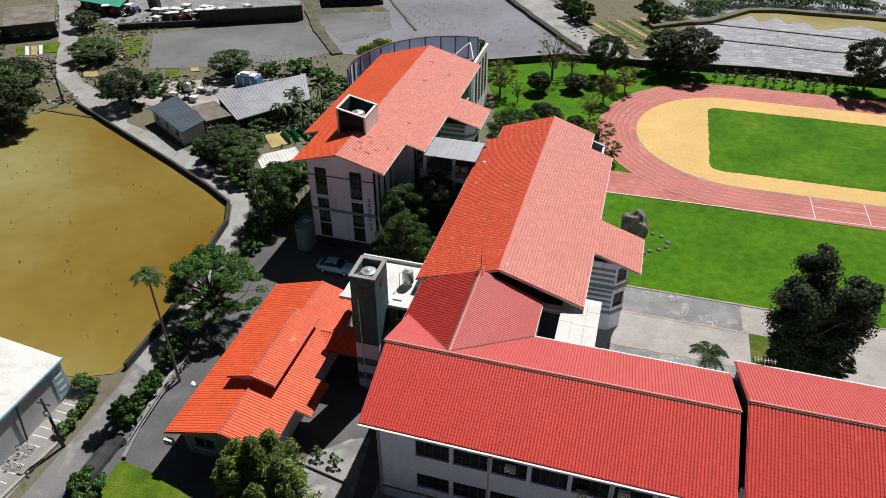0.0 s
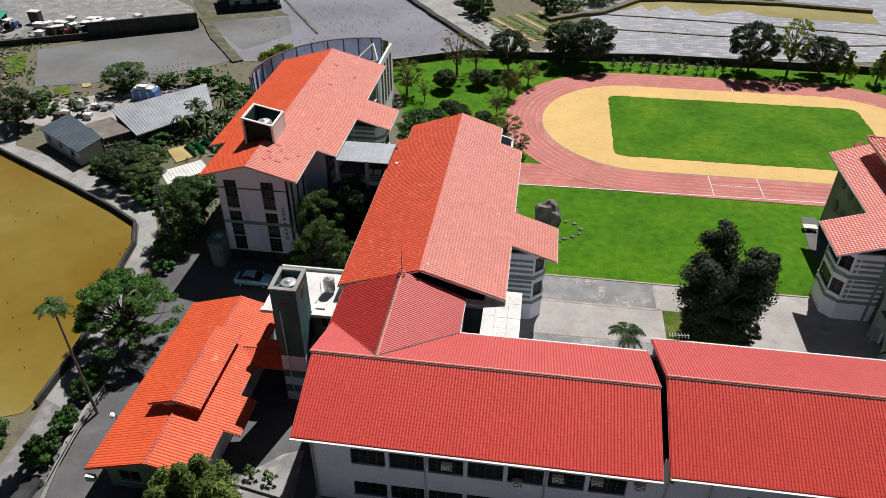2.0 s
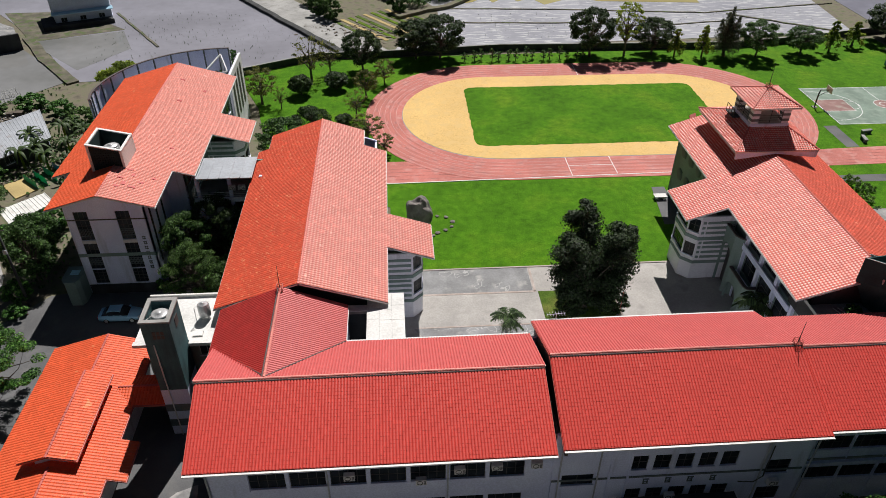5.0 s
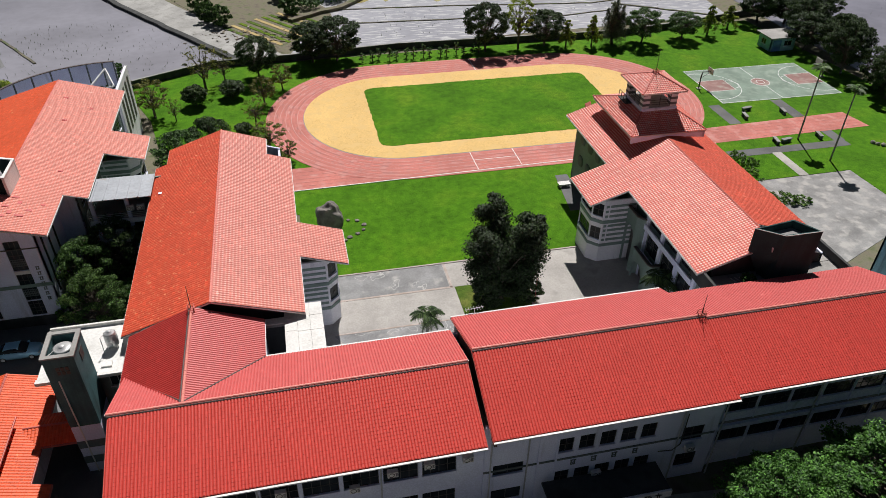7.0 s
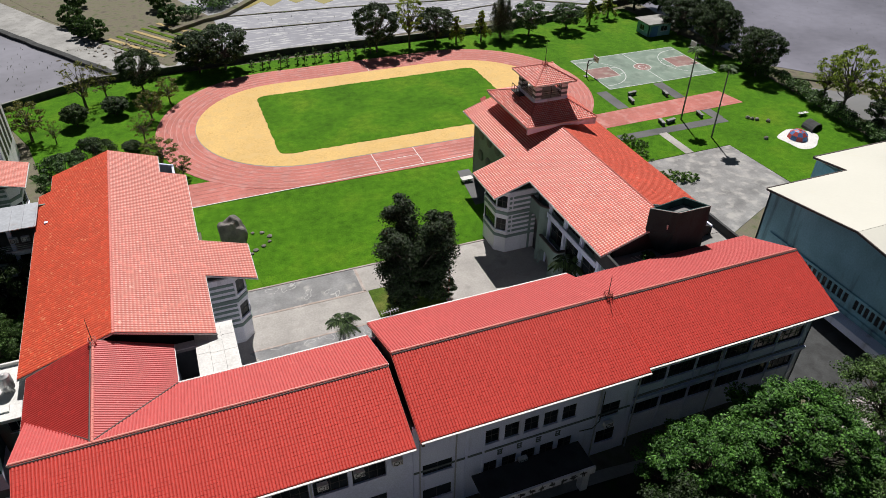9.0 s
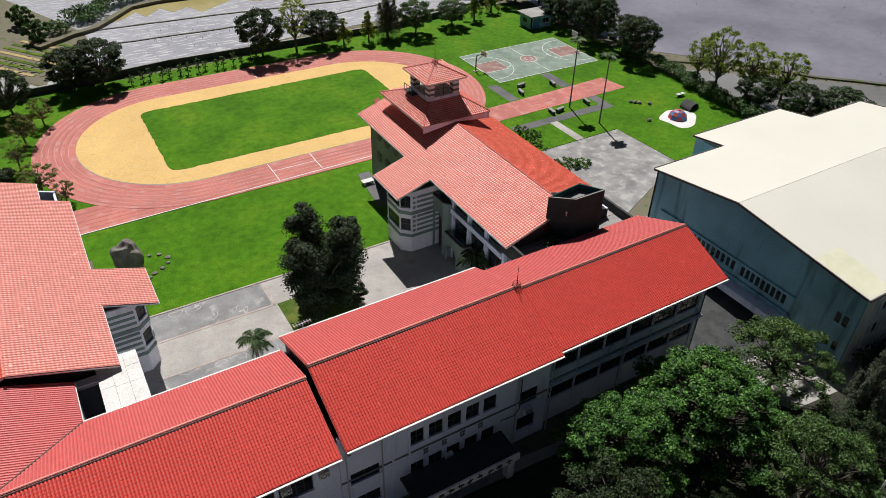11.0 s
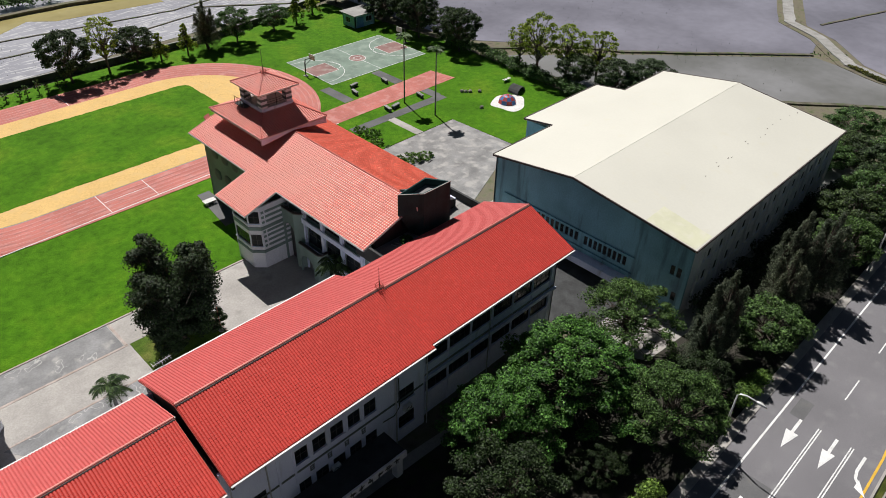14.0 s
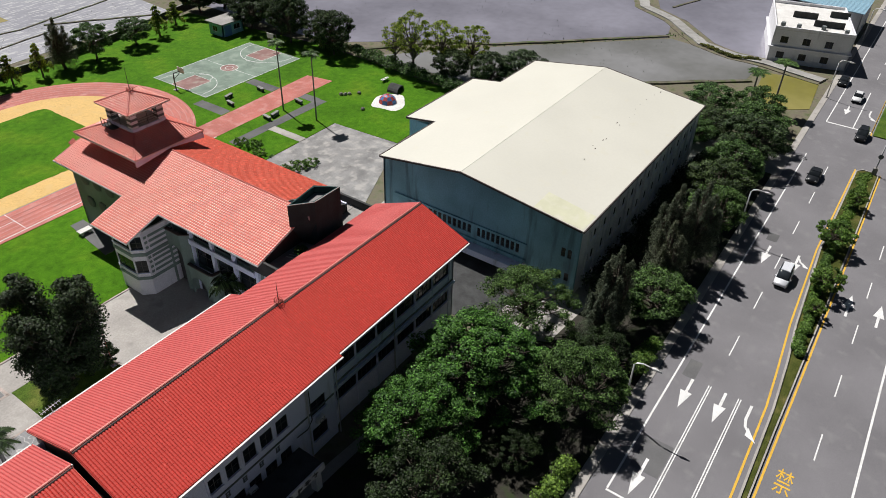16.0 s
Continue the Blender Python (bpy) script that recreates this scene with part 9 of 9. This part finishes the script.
house2 = slab_house("house", "two-storey white and pale blue house beyond the paddy", "house", [(-74.5, 162.0), (-63.0, 167.0), (-66.5, 177), (-79, 171)], 6.4, 6.8, SKY_BLUE, surface("house_blue_wall", (0.55, 0.60, 0.70), 0.8, 0.1))
part("canopy", Geo().hexa([(-74.2, 161.0, 3.0), (-62.5, 166.0, 3.0), (-63.1, 167.4, 3.3), (-74.8, 162.4, 3.3), (-74.2, 161.0, 3.12), (-62.5, 166.0, 3.12), (-63.1, 167.4, 3.42), (-74.8, 162.4, 3.42)]), SKY_BLUE, house2, "pale blue metal canopy")
setting("house_terrace", Geo().prism([(-76, 159.5), (-62.5, 165.2), (-65.5, 170), (-79, 166)], -0.2, 1.0), CONCRETE_DARK, "dark raised terrace of the house", "terrace")

NET = surface("green_net", (0.04, 0.52, 0.25), 0.7, 0.2)
STRAW = surface("straw", (0.42, 0.32, 0.14), 0.95, 0.25)
for k in range(4):
    th = thing("net_tunnel", "green netted garden tunnel" if k < 3 else "blue sheet covered garden tunnel", "garden tunnel", group="net tunnels")
    x, y = -54.6 + 0.95 * k, 94.4 + 1.15 * k
    g = Geo()
    for i in range(2):
        for j in range(9):
            a = math.pi * j / 8
            g.v.append((x + i * 2.6 + 0.5 * math.cos(a) * -0.6, y - i * 2.4 + 0.5 * math.cos(a) * 0.7, 0.02 + 1.1 * math.sin(a)))
    g.k = 18
    g.f = [(j, j + 1, 10 + j, 9 + j) for j in range(8)] + [tuple(range(9))[::-1], tuple(range(9, 18))]
    part("cover", g, NET if k < 3 else DOME_BLUE, th)
flat("straw_bed", [(-57.3, 93), (-54.8, 95), (-51.8, 91.6), (-53.9, 89.2)], 0.16, STRAW, "straw-covered garden bed", "garden bed")
for k, (quad, m) in enumerate((
    ([(-104.2, 108.3), (-101.8, 109.2), (-99.6, 106.7), (-102.4, 105.8)], STRAW),
    ([(-125.3, 116.5), (-124.6, 116.8), (-120.8, 112.5), (-121.4, 112.2)], CONCRETE_WHITE),
    ([(-124.2, 117.0), (-123.2, 117.6), (-119.3, 113.2), (-120.4, 112.7)], STRAW),
    ([(-123.0, 117.8), (-122.4, 118.3), (-118.5, 113.6), (-119.1, 113.4)], CONCRETE_WHITE),
    ([(-123.0, 119.2), (-120.0, 120.8), (-116.5, 115.6), (-118.7, 114.2)], BRIGHT_GRASS),
    ([(-126.7, 115.4), (-125.4, 116.2), (-121.8, 112.0), (-122.7, 111.5)], BRIGHT_GRASS),
    ([(-85.0, 115.5), (-83.7, 116.2), (-82.5, 114.7), (-83.9, 113.9)], STRAW),
    ([(-88.9, 112.9), (-87.0, 114.2), (-84.6, 110.9), (-86.6, 109.6)], BRIGHT_GRASS))):
    flat("garden_bed_%d" % (k + 1), quad, 0.17, m, "small sheeted or planted garden bed", "garden bed")
for x, y in ((-118.3, 106.7), (-116.9, 107.3), (-115.0, 108.8), (-113.2, 104.5), (-107.8, 102.0), (-96.8, 102.4), (-95.2, 104.6)):
    th = thing("garden_stake", "dark weathered wooden stake in a garden plot", "stake", (x, y, 0), "garden stakes")
    part("shaft", Geo().tube([(x, y, 0), (x + 0.1, y, 1.7)], [0.11, 0.09], 6), BARK, th)
    part("cap", Geo().tube([(x + 0.1, y, 1.7), (x + 0.1, y, 1.76)], [0.12, 0.1], 6), CONCRETE, th)
# rubble, planks and offcuts lying about the farmyards
RUBBLE, rn, rk = surface("mixed_rubble", (0.17, 0.145, 0.115), 0.9, 0.7, 1.4, 6, 0.4, stain=(0.50, 0.47, 0.42), stain_at=(0.60, 0.66)), random.Random(8), Geo()
for x0, y0, x1, y1, wide, count in ((-101, 95.5, -94, 97.5, 2.0, 90), (-120, 112, -106, 103, 3.5, 130), (-108, 128, -100, 113, 2.2, 120), (-90, 103, -64, 116.5, 2.6, 260), (-118, 134, -98, 141.5, 2.2, 170), (-96, 106, -84, 110, 2.0, 90), (-14, 160, 8, 152, 5.0, 160), (-62, 92, -52, 100, 3.0, 80)):
    for i in range(count):
        t, r, w, h, turn = rn.random(), rn.uniform(0.05, 0.22), rn.uniform(0.06, 0.5) * rn.uniform(0.5, 1.6), rn.uniform(0.03, 0.25), rn.uniform(0, 3.1)
        x, y = x0 + (x1 - x0) * t + rn.gauss(0, wide * 0.6), y0 + (y1 - y0) * t + rn.gauss(0, wide * 0.6)
        if within(LANE_UPPER, x, y):
            continue
        cs, sn = math.cos(turn), math.sin(turn)
        q = [(x + cs * u - sn * v, y + sn * u + cs * v) for u, v in ((-w, -r), (w, -r), (w, r), (-w, r))]
        rk.hexa([(*p, 0.02) for p in q] + [(*p, 0.08 + h) for p in q])
tagged(part("rubble", rk, RUBBLE), "scattered pale rubble, planks and offcuts in the farmyards", "rubble", kind="stuff")
for i, (x, y) in enumerate(((-108.0, 138.6), (-106.6, 140.4), (-104.9, 142.4), (-103.4, 144.0), (-101.2, 145.6), (-100.1, 147.2), (-121.3, 141.6), (-114.2, 146.8), (-111.0, 143.5), (-98.4, 146.2))):
    th = thing("crate", "white boxed machine cover standing in a yard", "crate", (x, y, 0.06), "machine yard boxes")
    w, h = 0.9 + 0.3 * (i % 3), 1.2 + 0.5 * (i % 4)
    part("box", Geo().box(x - w, x + w, y - 0.8, y + 0.8, 0.3, h), (CONCRETE_WHITE, FRAME_DARK, TIN)[i % 3], th)
    part("lid", Geo().box(x - w - 0.06, x + w + 0.06, y - 0.86, y + 0.86, h, h + 0.12), CONCRETE_WHITE, th, "white lid")
    for dx in (-w + 0.15, w - 0.15):
        part("foot", Geo().box(x + dx - 0.1, x + dx + 0.1, y - 0.7, y + 0.7, 0.06, 0.3), FRAME_DARK, th)
rng = random.Random(77)
for k in range(26):
    x, y = (rng.uniform(-74, -62), rng.uniform(111, 117)) if k < 14 else (rng.uniform(-82, -74), rng.uniform(101, 107))
    s = rng.uniform(0.4, 1.1)
    th = thing("crate", rng.choice(("white storage crate in the farmyard", "weathered wooden crate in the farmyard")), "crate", (x, y, 0.05), "farmyard crates")
    m = Geo()
    for z0, z1, gr in ((0, 0.12, 0.0), (0.12, 0.9, -0.04), (0.9, 1.0, 0.02)):
        m.box(x - s * 0.7 - gr, x + s * 0.7 + gr, y - s * 0.5 - gr, y + s * 0.5 + gr, 0.05 + z0 * s, 0.05 + z1 * s)
    part("box", m, (CONCRETE_WHITE, BARK, TIN)[k % 3], th)
container = thing("container", "pale blue container box heaped with sacks", "container", (-69.5, 112, 0))
part("box", Geo().box(-72, -67.5, 110.2, 112.4, 0.05, 1.8), DOME_BLUE, container, "blue box")
part("ribs", Geo().box(-71.9, -71.7, 110.1, 110.2, 0.1, 1.75).box(-70.4, -70.2, 110.1, 110.2, 0.1, 1.75).box(-68.9, -68.7, 110.1, 110.2, 0.1, 1.75), SKY_BLUE, container)
part("sacks", Geo().box(-71.6, -68.0, 110.5, 112.1, 1.8, 2.2).box(-71, -69.2, 110.7, 111.9, 2.2, 2.5), WHITE_TRIM, container, "white sacks")
water_tank(-77.5, 103.2, 1.2, 0.7, 1.2, "round white water tank on a frame in the farmyard")
stand = thing("tank_stand", "dark steel stand under a farmyard tank", "tank stand", (-77.5, 103.2, 0))
for dx, dy in ((-0.6, -0.6), (0.6, -0.6), (0.6, 0.6), (-0.6, 0.6)):
    part("leg", Geo().tube([(-77.5 + dx, 103.2 + dy, 0), (-77.5 + dx, 103.2 + dy, 1.15)], [0.06, 0.06], 6), FRAME_DARK, stand)
part("platform", Geo().box(-78.3, -76.7, 102.4, 104.0, 1.12, 1.2), FRAME_DARK, stand)


def machine(x, y, a, label, paint):
    """A small farm tractor with a canopy."""
    th = thing("tractor", label, "tractor", group="farm machines")
    part("hood", Geo().hexa([(0.2, -0.4, 0.7), (1.9, -0.35, 0.7), (1.9, 0.35, 0.7), (0.2, 0.4, 0.7), (0.2, -0.38, 1.5), (1.8, -0.3, 1.35), (1.8, 0.3, 1.35), (0.2, 0.38, 1.5)]), paint, th)
    part("chassis", Geo().box(-1.3, 1.7, -0.35, 0.35, 0.5, 0.75), FRAME_DARK, th)
    part("seat", Geo().box(-0.8, -0.3, -0.3, 0.3, 0.9, 1.2).box(-0.9, -0.78, -0.3, 0.3, 1.2, 1.6), RUBBER, th)
    for s in (-1, 1):
        for px in (-1.1, 0.1):
            part("post", Geo().tube([(px, s * 0.6, 0.8), (px, s * 0.6, 2.3)], [0.04, 0.04], 6), FRAME_DARK, th)
        for wx, r in ((-0.8, 0.7), (1.4, 0.45)):
            part("wheel", Geo().tube([(wx, s * 0.55, r), (wx, s * 0.62, r), (wx, s * 0.85, r), (wx, s * 0.92, r)], [r * 0.8, r, r, r * 0.8], 16), RUBBER, th, "black tyre")
    part("canopy", Geo().box(-1.4, 0.4, -0.85, 0.85, 2.3, 2.42), WHITE_TRIM, th, "white canopy")
    th.matrix_basis = Matrix.Translation((x, y, 0.06)) @ Matrix.Rotation(radians(a), 4, "Z")


for i, (x, y) in enumerate(((-103, 139.5), (-101, 141.5), (-99, 143.0), (-96.8, 143.8), (-107, 141.5), (-117, 142), (-121.5, 139.5), (-94.5, 145.5))):
    machine(x, y, 30 + 25 * (i % 3), "farm tractor with a white canopy in a yard", (DOME_RED, TIN, DOME_BLUE)[i % 3])
truck = thing("truck", "white flatbed truck parked in the machine yard", "truck", group="farm machines")
part("cab", Geo().hexa([(1.2, -0.95, 0.6), (3.0, -0.95, 0.6), (3.0, 0.95, 0.6), (1.2, 0.95, 0.6), (1.25, -0.9, 2.3), (2.6, -0.9, 2.3), (2.6, 0.9, 2.3), (1.25, 0.9, 2.3)]), WHITE_PAINT, truck, "white cab")
part("windscreen", Geo().hexa([(2.62, -0.8, 1.45), (2.86, -0.85, 1.4), (2.86, 0.85, 1.4), (2.62, 0.8, 1.45), (2.6, -0.78, 2.15), (2.7, -0.8, 2.15), (2.7, 0.8, 2.15), (2.6, 0.78, 2.15)]), GLASS, truck, "dark glass")
part("bed", Geo().box(-3.2, 1.1, -1.05, 1.05, 0.75, 0.95).box(-3.2, 1.1, -1.05, -0.98, 0.95, 1.4).box(-3.2, 1.1, 0.98, 1.05, 0.95, 1.4), WHITE_TRIM, truck, "pale flat bed")
for x in (-2.2, 2.0):
    for s in (-1, 1):
        part("wheel", Geo().tube([(x, s * 0.75, 0.42), (x, s * 1.0, 0.42)], [0.42, 0.42], 16), RUBBER, truck, "black tyre")
truck.matrix_basis = Matrix.Translation((-91.5, 147.5, 0.06)) @ Matrix.Rotation(radians(60), 4, "Z")

# white house beside the highway
wh = thing("house", "two-storey white house with a flat roof beside the highway", "house", (172, 20, 0))
A, B = Vector((167.0, 11.6)), Vector((162.8, 26.6))
dn = (B - A).normalized()
nn = Vector((dn.y, -dn.x))
if nn.x < 0:
    nn = -nn
Cc, Dd = A + nn * 20, B + nn * 20
walls = [(B, A), (A, Cc), (Cc, Dd), (Dd, B)]
for i, (a, b) in enumerate(walls):
    w = Wall(a, b)
    hs = [(s, s + 1.5, z, z + 1.4) for z in (1.0, 4.3) for s in np.arange(1.6, w.len - 1.6, 4.4)] if i < 2 else []
    part("wall", w.solid(Geo(), 0, 7.0, hs), WALL_WHITE, wh, "stained white wall")
    for h in hs:
        w.window(wh, *h, frame=FRAME_DARK)
    part("ledge", w.bar(Geo(), -0.2, w.len + 0.2, 0.002, 0.45, 3.35, 3.55), WALL_WHITE, wh, "projecting ledge")
    part("parapet", w.bar(Geo(), 0, w.len, -0.25, 0.02, 7.1, 7.7), WALL_WHITE, wh, "low parapet")
part("roof_slab", Geo().prism([tuple(p) for p in (A, Cc, Dd, B)], 6.95, 7.1), CONCRETE_WHITE, wh, "white flat roof")
for t, s, l in ((0.5, 5, 6), (0.25, 10, 5), (0.75, 13, 4)):
    o = B.lerp(A, t) + nn * s
    part("roof_wall", Geo().strip([tuple(o), tuple(o + dn * -l)], 0.25, 7.1, 8.4), CONCRETE_DARK, wh, "dark roof wall")
for t, s in ((0.1, 2.5), (0.3, 2.2), (0.62, 3.2), (0.9, 2.0)):
    o = B.lerp(A, t) + nn * s
    part("roof_box", Geo().box(o.x - 0.5, o.x + 0.5, o.y - 0.4, o.y + 0.4, 7.1, 7.9), BAND_GREY, wh, "dark roof box")
slab_house("house", "pale blue roofed building beyond the white house", "house", [(188, 13), (206, 13), (206, 30), (188, 30)], 6.5, 7.2, SKY_BLUE, WALL_WHITE, seams=18)
make_hedge("hedge", "dry scrub beside the farm track", [(161.5, 27.5), (159.5, 33), (163, 41)], 0.9, 0.9, LEAF_RUST, 59, 0.25, 60)

# bamboo racks and poles by the farmyard
def bamboo_rack(x0, y0, x1, y1, h, n, label):
    th = thing("bamboo_rack", label, "rack", (x0, y0, 0), "bamboo racks")
    a, b = Vector((x0, y0)), Vector((x1, y1))
    for i in range(n + 1):
        p = a.lerp(b, i / n)
        part("upright", Geo().tube([(p.x, p.y, 0), (p.x + 0.1 * (i % 3 - 1), p.y, h * (0.9 + 0.2 * (i % 2)))], [0.05, 0.04], 6), WHITE_TRIM, th, "pale bamboo pole")
    for k in range(3):
        z = h * (0.35 + 0.28 * k)
        part("cross_pole", Geo().tube([(a.x, a.y, z), (b.x, b.y, z + 0.1)], [0.045, 0.04], 6), WHITE_TRIM, th, "pale bamboo pole")
    return th


bamboo_rack(-72.1, 120.2, -66.4, 123.3, 1.5, 7, "pale bamboo trellis beside the flooded paddy")
bamboo_rack(-74.0, 122.2, -68.2, 125.6, 1.4, 7, "pale bamboo trellis beside the flooded paddy")
bamboo_rack(-65.0, 89.2, -63.2, 90.6, 2.4, 4, "leaning pale bamboo poles beside a shed")

# rows of crops and pale sheeting in the plots beyond the wall
for k in range(9):
    o = 1.9 * k
    flat("crop_row_%d" % (k + 1), [(-13.5 + o * 0.9, 163.5 + o * 0.62), (-3.0 + o * 0.9, 149.2 + o * 0.62), (-2.3 + o * 0.9, 149.8 + o * 0.62), (-12.8 + o * 0.9, 164.1 + o * 0.62)], 0.14, (ROUGH_GRASS, STRAW, BRIGHT_GRASS)[k % 3], "narrow raised vegetable row", "vegetable row")

# courtyard: joints between the slabs, and a thin pole
JOINT = surface("joint_strip", (0.43, 0.365, 0.33), 0.9, 0.2, 1.0, 8, 0.2, stain=(0.33, 0.27, 0.23), stain_at=(0.45, 0.65))
for k, pts in enumerate(([(16.05, 69.15), (16.05, 64.5)], [(1.8, 64.45), (16.2, 64.45)], [(1.6, 58.75), (16.3, 58.75)], [(25.35, 58.6), (25.35, 64.5)])):
    setting("paving_joint_%d" % (k + 1), Geo().strip(pts, 0.3 if k < 2 else 0.2, -0.1, 0.066), JOINT, "faded pinkish joint strip between paving slabs", "paving joint")
setting("lawn_kerb", Geo().strip([(-1, 69.25), (16, 69.25), (38, 69.25)], 0.22, -0.1, 0.12), JOINT, "low pale kerb between lawn and courtyard", "kerb")
pole = thing("thin_pole", "thin brownish pole standing beside the courtyard tree", "pole", (24.85, 59.4, 0))
part("shaft", Geo().tube([(24.85, 59.4, 0), (24.85, 59.4, 5.8)], [0.045, 0.03], 8), RIDGE_RED, pole)
part("foot", Geo().box(24.6, 25.1, 59.15, 59.65, 0, 0.18), CONCRETE, pole)

# rank bright grass beside the farmyard
flat("grass_bank", ragged([(-108.4, 126.5), (-104.8, 128.4), (-99.4, 119.7), (-101.8, 117.4)], 0.8, 0.6, 9, 0.35), 0.16, BRIGHT_GRASS, "bright green rank grass beside the paddy", "grass bank")

# rice seedlings in the flooded paddies
rngn = np.random.default_rng(5)
vs, fs = [], []
for x0, x1, y0, y1, n in ((-62, -14, 140, 172, 420), (20, 100, 150, 168, 300), (120, 215, 85, 150, 700), (125, 160, 45, 75, 120), (-90, -50, 42, 78, 60)):
    for x, y in zip(rngn.uniform(x0, x1, n), rngn.uniform(y0, y1, n)):
        if x < -20 and y > 100 and x > -9.5 - (y - 142.5) * 0.69 - 3:
            continue
        h, w = rngn.uniform(0.15, 0.5), rngn.uniform(0.03, 0.07)
        k = len(vs)
        vs += [(x - w, y, 0.05), (x + w, y + 0.05, 0.05), (x + 0.05, y, 0.05 + h), (x, y - w, 0.05), (x + 0.04, y + w, 0.05), (x, y, 0.05 + h * 0.9)]
        fs += [(k, k + 1, k + 2), (k + 3, k + 4, k + 5)]
tagged(part("rice_seedlings", Geo().add(vs, fs), LEAF_GREY), "scattered thin rice seedlings standing in water", "rice plants", kind="stuff")

# weeds round the lanes and yards
vs, fs = [], []
BANDS = [(-139, 150, -98, 104, 5, 500), (-96, 102, -84, 101, 4, 260), (-90, 88, -58, 79, 3, 10), (-62, 90, -46, 112, 7, 900), (-110, 96, -104, 86, 5, 300), (-108, 118, -64, 122, 6, 700), (-135, 118, -112, 100, 6, 500), (-46, 80, -44, 70, 3, 300), (-118, 128, -106, 134, 4, 260), (-46, 92, -44, 112, 4, 400), (-42, 46, -41.2, 32, 0.8, 160), (-39, 30, -38, 22, 1.5, 160), (-24, 182, 6, 150, 9, 600), (126, 84, 170, 44, 1.0, 120), (112, 58, 124, 30, 4, 260), (-28, 74, -18, 62, 4, 420), (58, 79.6, 70, 79.6, 0.8, 120), (108, 100, 108, 66, 3, 260), (14, 142, 104, 147, 1.5, 500)]
for x0, y0, x1, y1, w, n in BANDS:
    for t, o, q in zip(rngn.random(n), rngn.normal(size=n) * w * 0.6, rngn.normal(size=n) * w * 0.6):
        x, y, h, r = x0 + (x1 - x0) * t + o, y0 + (y1 - y0) * t + q, rngn.uniform(0.12, 0.45), rngn.uniform(0.1, 0.3)
        if any(within(p, x, y) for p in FLATS):
            continue
        for a in (0.0, 1.05, 2.1):
            c, s = math.cos(a + t * 9), math.sin(a + t * 9)
            k = len(vs)
            vs += [(x - c * r * 0.3, y - s * r * 0.3, 0.03), (x + c * r * 0.3, y + s * r * 0.3, 0.03), (x + c * r + s * r, y + s * r - c * r, h), (x - c * r * 0.2 + s * r, y - s * r * 0.2 - c * r, h * 0.9)]
            fs.append((k, k + 1, k + 2, k + 3))
tagged(part("weeds", Geo().add(vs, fs), LEAF_GREEN), "scattered low weeds along lanes and yards", "weeds", kind="stuff")
